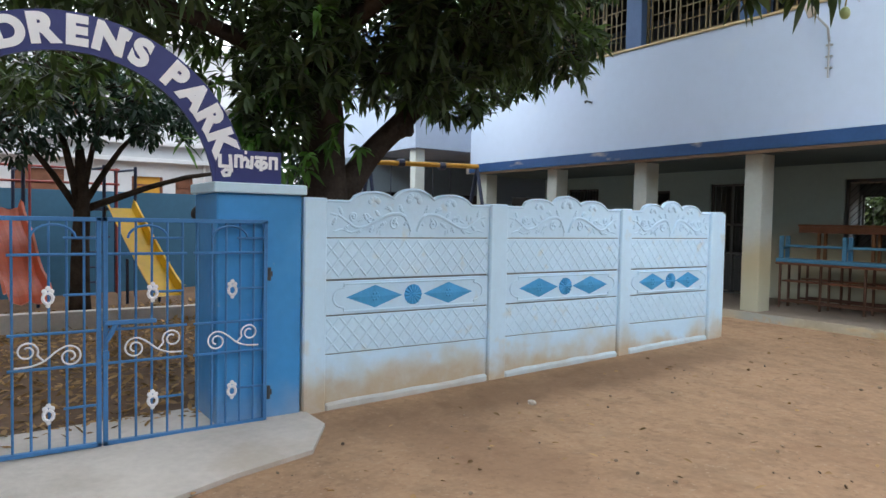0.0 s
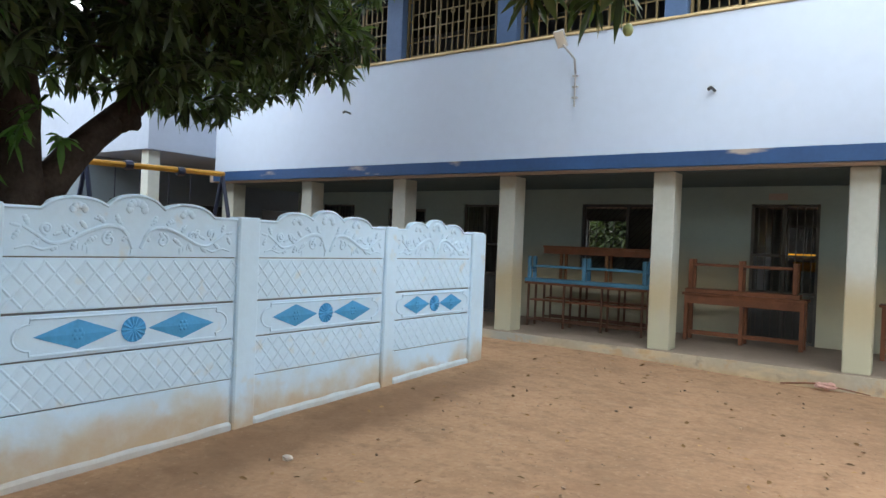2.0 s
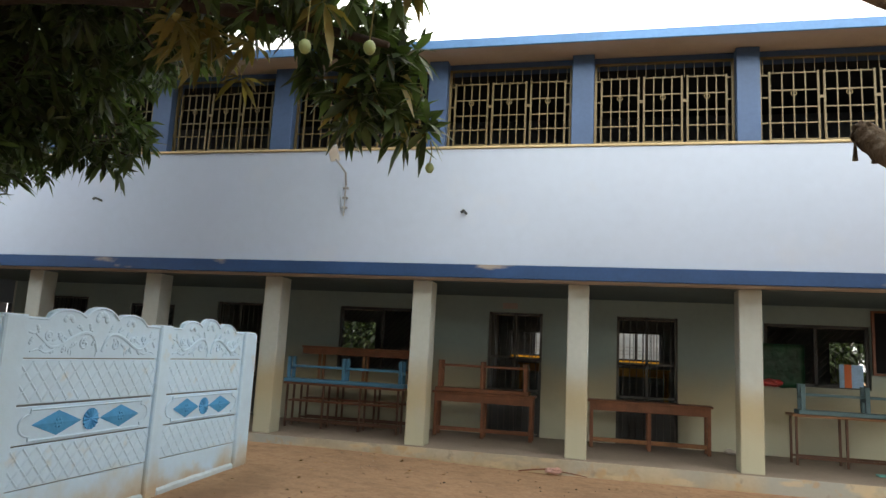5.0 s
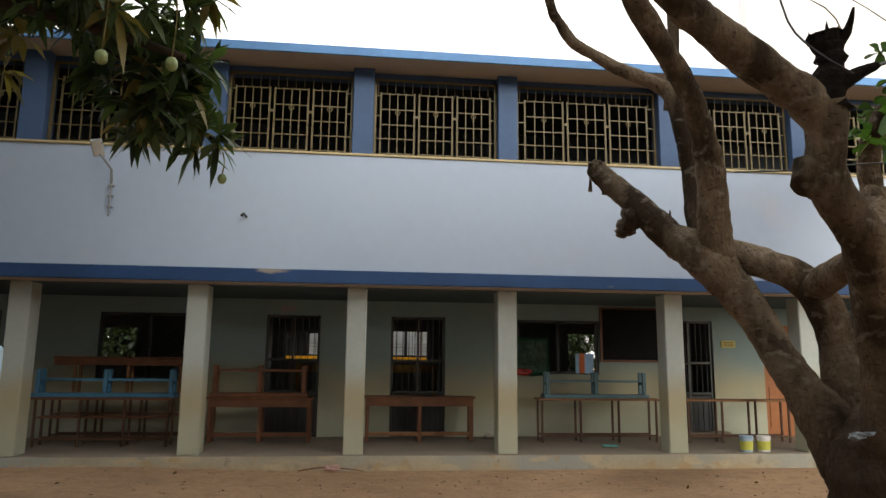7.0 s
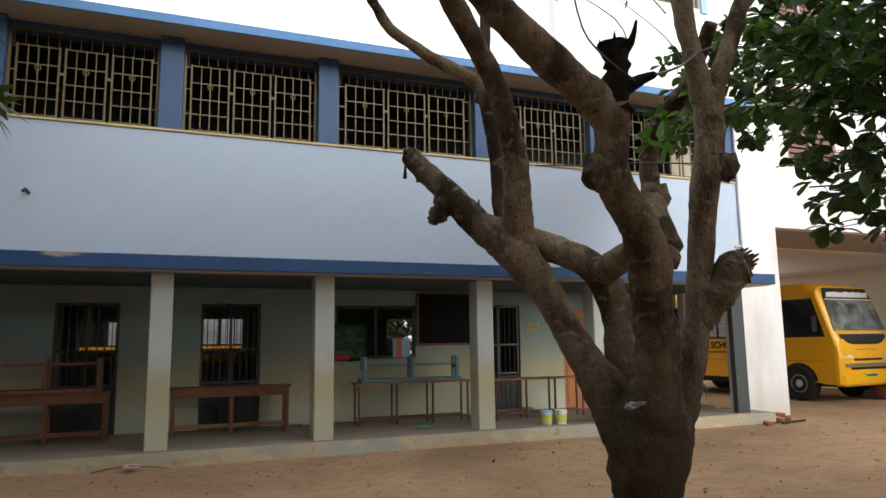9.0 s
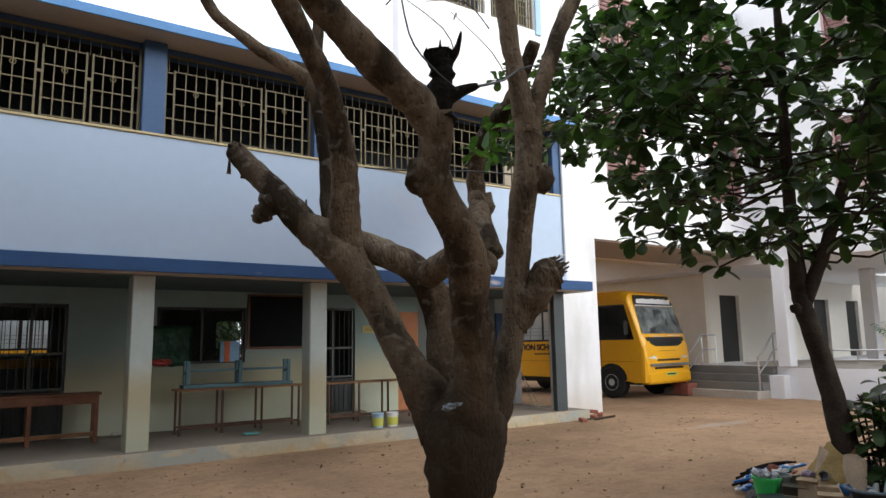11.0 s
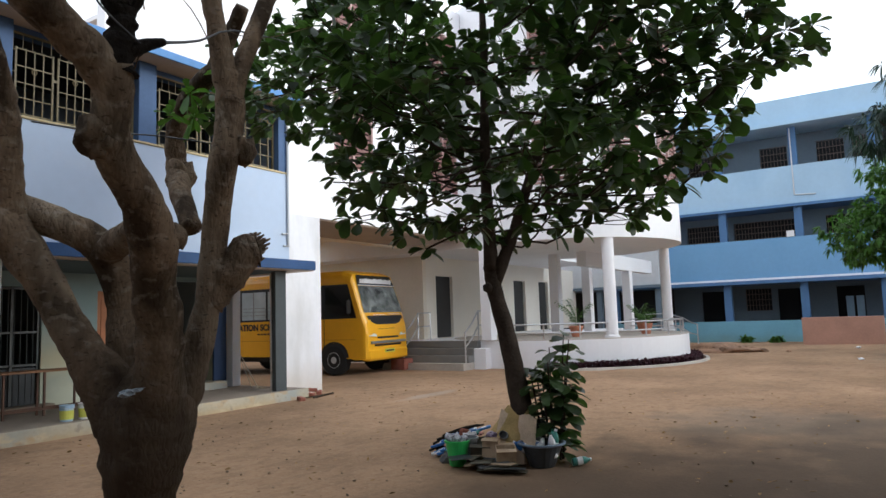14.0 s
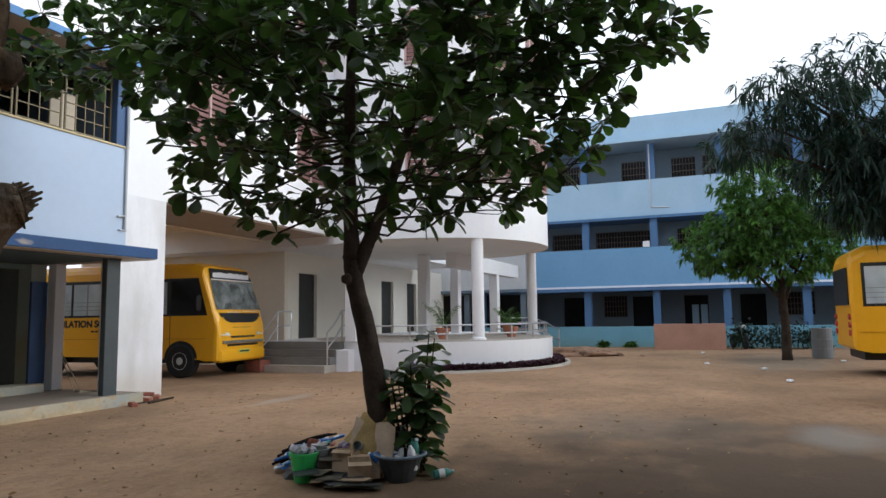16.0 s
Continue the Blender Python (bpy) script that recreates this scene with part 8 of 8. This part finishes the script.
for k, (x, y) in enumerate(((-8, 15.5), (-3.5, 17), (2, 17.5), (7, 16), (12, 18))):
    simple_tree("rear_tree", "green tree behind the school block", (x, y, 0), 1.6, 0.16,
                [((x - 0.4, y - 1.2, 1.9), (1.8, 0.9, 1.0), 420), ((x, y, 2.9), (2.4, 1.6, 1.4), 240), ((x + 1, y - 0.6, 1.7), (1.8, 1.2, 1.1), 150), ((x - 1.2, y, 4.2), (2.2, 1.4, 1.2), 150)], LEAF_MANGO, 0.32, 0.12, 8, "round", 0.4, 50 + k)

# ---- fallen leaves ----
rg = np.random.default_rng(17)
n = 8000
pts = np.stack([rg.uniform(-11.5, -4.2, n), rg.uniform(-11.2, -2.5, n), np.zeros(n)], 1)
pts[:, 2] = [gz(x, y) + 0.03 + 0.02 * rg.random() for x, y in pts[:, :2]]
d = rg.normal(0, 1, (n, 3)) * [1, 1, 0.25]
tagged(leaves("fallen_leaves", pts, d, 0.11, 0.045, "lance", LEAF_DRY, None, -0.15, 0.5, rng=rg), "dry brown and yellow leaves scattered under the trees", "leaves", kind="stuff")
n = 900
pts = np.stack([rg.uniform(-3.6, 14, n), rg.uniform(-10, -0.3, n), np.zeros(n)], 1)
pts[:, 2] = [gz(x, y) + 0.018 for x, y in pts[:, :2]]
tagged(leaves("yard_litter", pts, rg.normal(0, 1, (n, 3)) * [1, 1, 0.1], 0.06, 0.028, "lance", LEAF_DRY, None, -0.1, 0.4, rng=rg), "a few dry leaves and chips on the yard", "leaves", kind="stuff")

# ---- heap of waste round the shade tree ----
rs = random.Random(11)


def cup(name, label, at, r0, r1, h, material, cat="bucket", group=""):
    t = thing(name, label, cat, at, group)
    b = bmesh.new()
    lathe(b, [(r0, 0), (r1, h), (r1 + 0.012, h), (r1 + 0.012, h + 0.02), (r1 - 0.006, h + 0.02), (r0 - 0.006, 0.02)], at, 20)
    part("shell", b, material, t)
    return t


c = cup("bucket", "bright green plastic bucket full of scraps", (6.66, -6.24, 0.0), 0.085, 0.125, 0.24, GREEN_BUCKET)
b = bmesh.new()
for k in range(6):
    blob(b, (6.66 + rs.uniform(-0.07, 0.07), -6.24 + rs.uniform(-0.07, 0.07), 0.25 + rs.uniform(0, 0.05)), 0.04, wob=0.6, seed=k)
part("scraps", b, mat("pale_scraps", (0.45, 0.45, 0.5), 0.8, 0.4, 20, 60), c)
c = cup("bucket", "dull grey plastic bucket among the scraps", (6.80, -6.28, 0.0), 0.08, 0.11, 0.25, GREY_PLASTIC)
c = cup("tub", "wide dark grey plastic tub filled with bottles", (7.0, -7.05, 0.0), 0.13, 0.215, 0.22, mat("dark_grey_plastic", (0.05, 0.055, 0.06), 0.45, 0.4, 6, 20))
b = bmesh.new()
lathe(b, [(0.222, 0.215), (0.248, 0.225), (0.252, 0.238), (0.236, 0.243), (0.214, 0.238), (0.222, 0.215)], (7.0, -7.05, 0.0), 28, cap=False)
part("rim", b, mat("pale_blue_plastic", (0.20, 0.26, 0.34), 0.4), c)


def bottle(x, y, z, tilt, turn, r, h, material, label, lid):
    t = thing("bottle", label, "bottle", (x, y, z), "bottles in the tub")
    m = pose(x, y, z, tilt, 0, turn)
    b = bmesh.new()
    lathe(b, [(r * 0.9, 0), (r, 0.012), (r, h * 0.62), (r * 0.85, h * 0.72), (r * 0.36, h * 0.88), (r * 0.34, h * 0.93)], (0, 0, 0), 14)
    bmesh.ops.transform(b, matrix=m, verts=b.verts)
    part("body", b, material, t, smooth=True)
    b = bmesh.new()
    lathe(b, [(r * 0.42, h * 0.93), (r * 0.42, h * 0.99), (r * 0.38, h)], (0, 0, 0), 10)
    bmesh.ops.transform(b, matrix=m, verts=b.verts)
    part("lid", b, lid, t)
    b = bmesh.new()
    lathe(b, [(r + 0.0015, h * 0.24), (r + 0.0015, h * 0.52)], (0, 0, 0), 14, cap=False)
    bmesh.ops.transform(b, matrix=m, verts=b.verts)
    part("paper_band", b, WHITE_PLAIN if material is not WHITE_PLAIN else BLUE_PLASTIC, t)


TEAL_GLASS = mat("teal_plastic", (0.07, 0.26, 0.22), 0.3, 0.3, 6, 20)
for dx, dy, dz, tilt, turn, r, h, m_, text, lid in (
        (-0.06, 0.06, 0.13, 62, 200, 0.045, 0.24, BLUE_PLASTIC, "blue plastic bottle lying in the tub", WHITE_PLAIN),
        (-0.02, -0.04, 0.14, 70, 150, 0.042, 0.22, BLUE_PLASTIC, "blue plastic bottle lying in the tub", WHITE_PLAIN),
        (0.04, -0.11, 0.10, 8, 20, 0.04, 0.27, TEAL_GLASS, "greenish bottle standing in the tub", WHITE_PLAIN),
        (-0.02, -0.15, 0.10, -10, 60, 0.036, 0.25, WHITE_PLAIN, "white bottle standing in the tub", GREEN_SHEET),
        (0.10, -0.06, 0.10, 12, -40, 0.038, 0.27, TEAL_GLASS, "greenish bottle standing in the tub", GREEN_SHEET),
        (0.10, 0.06, 0.10, 14, 120, 0.05, 0.30, BUS_BLACK, "black plastic bottle in the tub", BUS_BLACK),
        (0.02, 0.13, 0.12, 25, 60, 0.05, 0.25, BUS_BLACK, "black plastic bottle in the tub", BUS_BLACK)):
    bottle(7.0 + dx, -7.05 + dy, dz, tilt, turn, r, h, m_, text, lid)
bottle(7.10, -7.34, 0.04, 84, 40, 0.04, 0.2, TEAL_GLASS, "greenish bottle lying beside the tub", WHITE_PLAIN)


def carton(x, y, z, w, d, h, rz, rx=0, material=CARD, label="brown cardboard box, crushed"):
    t = thing("carton", label, "box", (x, y, z), "cartons")
    m = pose(x, y, z, rx, rs.uniform(-4, 4), rz)
    for dims in ((-w / 2, w / 2, -d / 2, -d / 2 + 0.006, 0, h), (-w / 2, w / 2, d / 2 - 0.006, d / 2, 0, h), (-w / 2, -w / 2 + 0.006, -d / 2 + 0.007, d / 2 - 0.007, 0, h), (w / 2 - 0.006, w / 2, -d / 2 + 0.007, d / 2 - 0.007, 0, h), (-w / 2 + 0.007, w / 2 - 0.007, -d / 2 + 0.007, d / 2 - 0.007, 0, 0.006)):
        b = bmesh.new()
        box(b, *dims, m=m)
        part("side", b, material, t)
    for s, k in ((-1, 35), (1, 20)):
        b = bmesh.new()
        box(b, -w / 2, w / 2, 0, d * 0.45, -0.003, 0.003, m=m @ pose(0, s * d / 2, h, k if s > 0 else 0, 0, 0 if s > 0 else 180) @ pose(0, 0, 0, rs.uniform(-50, 10), 0, 0))
        part("flap", b, material, t)


BOX_TAN = mat("tan_box_card", (0.44, 0.33, 0.22), 0.9, 0.15, 4, 30, 0.1, extra=blots((0.26, 0.18, 0.11), 0.5, 0.7, 9, 0.6))
OLIVE_CARD = mat("olive_card", (0.10, 0.09, 0.065), 0.9)
carton(6.82, -6.44, 0.01, 0.22, 0.16, 0.20, -68, 0, OLIVE_CARD, "dark crushed cardboard box")
carton(6.93, -6.60, 0.01, 0.16, 0.14, 0.24, -62, 0, CARD)
carton(6.98, -6.36, 0.01, 0.2, 0.16, 0.22, -50, 0, OLIVE_CARD, "dark crushed cardboard box")
carton(7.02, -6.76, 0.01, 0.2, 0.16, 0.18, -66, 4, CARD)
carton(6.72, -6.78, 0.05, 0.20, 0.15, 0.17, -58, 6, BOX_TAN, "tan cardboard box on the flattened sheets")
carton(6.78, -6.58, 0.09, 0.17, 0.13, 0.19, -76, -5, BOX_TAN, "tan cardboard box on the flattened sheets")
# upright panel torn from a box
b = bmesh.new()
box(b, -0.13, 0.13, -0.004, 0.004, 0, 0.17, m=pose(6.80, -6.80, 0.03, -24, 0, -66))
solo("cardboard_sheet", b, mat("pale_card", (0.40, 0.30, 0.21), 0.9, 0.15, 4, 30), "pale cardboard panel leaning on the boxes", "cardboard", group="cardboard sheets")
for k in range(15):
    b = bmesh.new()
    x, y = 6.62 + rs.uniform(-0.12, 0.14), -6.62 + rs.uniform(-0.34, 0.28)
    w = rs.uniform(0.09, 0.17)
    box(b, -w, w, -0.08, 0.08, -0.003, 0.003, m=pose(x, y, 0.02 + 0.007 * k, rs.uniform(-9, 9), rs.uniform(-7, 7), -66 + rs.uniform(-28, 28)))
    solo("cardboard_sheet", b, (CARD, OLIVE_CARD, DARK_DOOR)[k % 3], "flattened sheet of cardboard on the ground", "cardboard", group="cardboard sheets")
# low mound of grey rubbish that the packets and sticks lie on
b = bmesh.new()
blob(b, (7.12, -6.16, 0.0), 0.36, wob=0.5, squash=(1.0, 0.95, 0.62), seed=4)
solo("rubbish_mound", b, mat("grey_rubbish", (0.09, 0.085, 0.085), 0.85, 0.5, 9, 40, 0.8), "low mound of grey rubbish beside the tree foot", "rubbish")
for k in range(13):
    b = bmesh.new()
    u = k / 12
    x, y, z = 6.93 + 0.30 * u + rs.uniform(-0.04, 0.04), -5.93 - 0.10 * u + rs.uniform(-0.09, 0.09), 0.07 + 0.17 * u
    a = pose(x, y, z, rs.uniform(-14, 14), -16 + rs.uniform(-8, 8), -64 + rs.uniform(-16, 16))
    w = rs.uniform(0.13, 0.24)
    box(b, -w, w, -0.028, 0.028, -0.012, 0.012, bev=0.007, m=a)
    p_ = solo("packet", b, (BLUE_PLASTIC, WHITE_PLAIN, BLUE_PLASTIC)[k % 3], "long blue and white plastic packet", "packet", group="blue packets")
    for s in (-0.6, 0.1, 0.65):
        b = bmesh.new()
        box(b, s * w - 0.025, s * w + 0.03, -0.02, 0.02, 0.0122, 0.014, m=a)
        part("print", b, WHITE_PLAIN if k % 3 != 1 else BLUE_PLASTIC, p_)
for k in range(11):
    b = bmesh.new()
    u = rs.random()
    x, y, z = 6.92 + 0.36 * u, -5.66 - 0.1 * u + rs.uniform(-0.05, 0.1), 0.02 + 0.16 * u
    a = radians(-64 + rs.uniform(-16, 16))
    tube(b, [(x, y, z), (x + 0.2 * math.cos(a), y + 0.2 * math.sin(a), z + 0.08), (x + 0.42 * math.cos(a), y + 0.42 * math.sin(a), z + 0.13)], [0.014, 0.013, 0.009], seg=6, wob=0.2)
    solo("stick", b, CHARRED, "charred stick on the heap", "stick", group="charred sticks")
b = bmesh.new()
blob(b, (7.0, -6.12, 0.27), 0.06, wob=0.5, squash=(1, 1, 0.8), seed=6)
solo("clay_pot", b, BRICK_RED, "broken red clay pot on the heap", "pot")
b = bmesh.new()
lathe(b, [(0.042, 0), (0.042, 0.11), (0.036, 0.11), (0.036, 0.02)], (0, 0, 0), 16)
bmesh.ops.transform(b, matrix=pose(6.93, -6.66, 0.29, 75, 0, -70), verts=b.verts)
solo("tin", b, GREY_PLASTIC, "open tin lying on the cartons", "tin")
b = bmesh.new()
blob(b, (6.96, -6.5, 0.27), 0.07, wob=0.6, squash=(1.2, 1, 0.6), seed=8)
solo("plastic_bag", b, mat("mauve_plastic", (0.20, 0.14, 0.22), 0.4, 0.4, 8, 30), "crumpled mauve plastic bag", "bag")
# small crumpled scraps tucked into the heap
SCRAP_COLS = [mat("scrap_white", (0.6, 0.6, 0.6), 0.6), BLUE_PLASTIC, mat("scrap_pink", (0.5, 0.22, 0.2), 0.6), mat("scrap_teal", (0.06, 0.30, 0.26), 0.5), SACK_PALE, GREY_PLASTIC]
for k in range(34):
    b = bmesh.new()
    u = rs.random()
    x, y = 6.86 + 0.3 * rs.random(), -6.5 + 0.62 * u
    blob(b, (x, y, 0.08 + 0.22 * rs.random() * (1 - abs(u - 0.5))), 0.022 + 0.03 * rs.random(), wob=0.9, squash=(1.5, 1, 0.6), seed=k * 1.7)
    solo("litter_scrap", b, SCRAP_COLS[k % 6], "crumpled scrap of plastic and paper on the heap", "scrap", group="scraps on the heap")
# a torn sheet of pale card leaning on the trunk foot
b = bmesh.new()
g_ = [[b.verts.new((6.93 + 0.13 * v + 0.02 * math.sin(5 * u), -7.0 + (0.50 - 0.10 * v) * u + 0.02 * v, 0.05 + (0.40 + 0.08 * u + 0.03 * math.sin(7 * u)) * v)) for u in (0, 0.2, 0.4, 0.6, 0.8, 1.0)] for v in (0, 0.25, 0.5, 0.75, 1.0)]
for p, q in zip(g_, g_[1:]):
    for i in range(5):
        b.faces.new((p[i], p[i + 1], q[i + 1], q[i]))
r_ = bmesh.ops.extrude_face_region(b, geom=b.faces[:])
for e in r_["geom"]:
    if isinstance(e, bmesh.types.BMVert):
        e.co += Vector((-0.008, 0, 0.004))
solo("card_sheet", b, SACK_PALE, "pale torn sheet leaning on the trunk foot", "sheet", smooth=True)
# sacking tied round the trunk
b = bmesh.new()
N = 18
rings = []
for i in range(7):
    t = i / 6
    z = 0.08 + 0.50 * t
    row = []
    for j in range(N):
        a = 2 * math.pi * j / N
        r = (0.34 - 0.19 * t ** 0.8) * (1 + 0.22 * noise.noise(Vector((math.cos(a) * 1.5, math.sin(a) * 1.5, z * 2))))
        row.append(b.verts.new((7.2 + r * math.cos(a), -6.72 + r * math.sin(a) + 0.17 * (1 - t), z * (0.92 + 0.1 * math.sin(3 * a)))))
    rings.append(row)
for p, q in zip(rings, rings[1:]):
    for j in range(N):
        b.faces.new((p[j], p[(j + 1) % N], q[(j + 1) % N], q[j]))
solo("sacking", b, SACK, "yellowish sacking wrapped round the tree foot", "sack", smooth=True)

b = bmesh.new()
blob(b, (7.42, -11.18, 0.03), 0.17, wob=0.7, squash=(1.3, 0.8, 0.35), seed=6)
solo("plastic_bag", b, BLUE_PLASTIC, "crumpled blue plastic bag lying on the earth", "bag")

# ---- bricks and sticks at the corner pier ----
for k, (x, y) in enumerate(((10.95, 0.05), (11.15, 0.18), (11.3, 0.1), (10.3, -0.35))):
    b = bmesh.new()
    box(b, -0.11, 0.11, -0.055, 0.055, 0, 0.075, bev=0.012, m=pose(x, y, 0.0 + (0.07 if k == 1 else 0), rs.uniform(-10, 10), rs.uniform(-8, 8), rs.uniform(0, 180)))
    solo("brick", b, BRICK_RED, "broken red brick lying by the pier", "brick", group="bricks by the pier")
b = bmesh.new()
rod(b, (10.6, -0.4, 0.03), (11.4, -0.2, 0.03), 0.018)
rod(b, (10.5, -0.25, 0.03), (11.2, -0.3, 0.045), 0.014)
solo("stick", b, BARK, "grey sticks lying by the pier", "stick")
# twigs and a rag at the verandah edge
b = bmesh.new()
tube(b, [(-0.75, -0.25, 0.03), (-0.4, -0.2, 0.07), (-0.1, -0.22, 0.05), (0.15, -0.28, 0.03)], [0.01, 0.012, 0.01, 0.006], seg=6, wob=0.2)
solo("twig", b, WOOD, "dry brown twig at the verandah edge", "twig")
b = bmesh.new()
blob(b, (-0.28, -0.22, 0.06), 0.07, wob=0.8, squash=(1.6, 0.8, 0.5), seed=7)
solo("rag", b, mat("pinkish_rag", (0.45, 0.28, 0.24), 0.9, 0.3, 20, 40), "pinkish rag at the verandah edge", "rag")
# pebbles and chips
b = bmesh.new()
blob(b, (-2.95, -5.85, 0.0), 0.032, wob=0.4, squash=(1.2, 1, 0.7), seed=3)
solo("stone", b, CONCRETE, "pale stone on the earth", "stone")
b = bmesh.new()
for k in range(420):
    x, y = rs.uniform(-3.3, 8), rs.uniform(-9.5, -0.4)
    r = rs.uniform(0.004, 0.016)
    g = bmesh.ops.create_icosphere(b, subdivisions=1, radius=r, matrix=pose(x, y, gz(x, y) + 0.012, rs.uniform(0, 90), 0, rs.uniform(0, 180)) @ Matrix.Diagonal((1.3, 1, 0.6, 1)))
solo("pebbles", b, mat("brown_chips", (0.26, 0.19, 0.13), 0.9, 0.3, 3, 20, 0.1, island=0.6), "small pebbles and chips strewn over the yard", "pebbles", "stuff")
# dug earth beside the platform, plants and a drum before the far block
b = bmesh.new()
blob(b, (26.5, -4.9, 0.05), 0.9, wob=0.5, squash=(1.2, 1.6, 0.25), seed=2)
for k in range(46):
    u, v = rs.gauss(0, 0.75), rs.gauss(0, 1.0)
    blob(b, (26.5 + u, -4.9 + v, 0.20 * math.exp(-(u * u + v * v))), rs.uniform(0.05, 0.16), wob=0.5, squash=(1.2, 1.0, 0.7), seed=k + 3)
solo("earth_mound", b, mat("dug_red_earth", (0.25, 0.15, 0.095), 0.95, 0.35, 2.5, 20, 0.5, island=0.35), "low mound of dug reddish brown earth", "earth mound", smooth=True)
rg = np.random.default_rng(91)
for k, (x, y, s) in enumerate(((31.8, -10.9, 0.55), (32.2, -12.2, 0.6), (32.0, -13.3, 0.5), (32.7, -5.0, 0.13), (32.7, -6.2, 0.12))):
    t = thing("shrub", "small green shrub before the far block", "shrub", (x, y, 0), "shrubs by the far block")
    p = np.array([x, y, s * 0.9]) + rg.normal(0, 1, (560, 3)) * [s * 0.4, s * 0.75, s * 0.42]
    p[:, 2] = np.abs(p[:, 2])
    leaves("foliage", p, rg.normal(0, 1, (560, 3)), 0.16, 0.07, "round", LEAF_DARK if k < 3 else LEAF_BRIGHT, t, 0.3, rng=rg)
b = bmesh.new()
lathe(b, [(0.3, 0), (0.31, 0.3), (0.3, 0.32), (0.31, 0.6), (0.3, 0.62), (0.3, 0.95), (0.27, 0.95)], (25.9, -12.9, 0), 20)
solo("drum", b, GREY_PLASTIC, "grey drum beside the young tree", "drum")
for k, (x, y) in enumerate(((20.8, -10.9), (17.5, -11.2), (22.5, -9.5), (28.3, -9.3), (24.2, -13.2))):
    b = bmesh.new()
    blob(b, (x, y, 0.03), 0.07, wob=0.6, squash=(1.5, 1, 0.4), seed=k)
    solo("paper_scrap", b, WHITE_PLAIN, "crumpled white scrap on the earth", "scrap", group="white scraps")
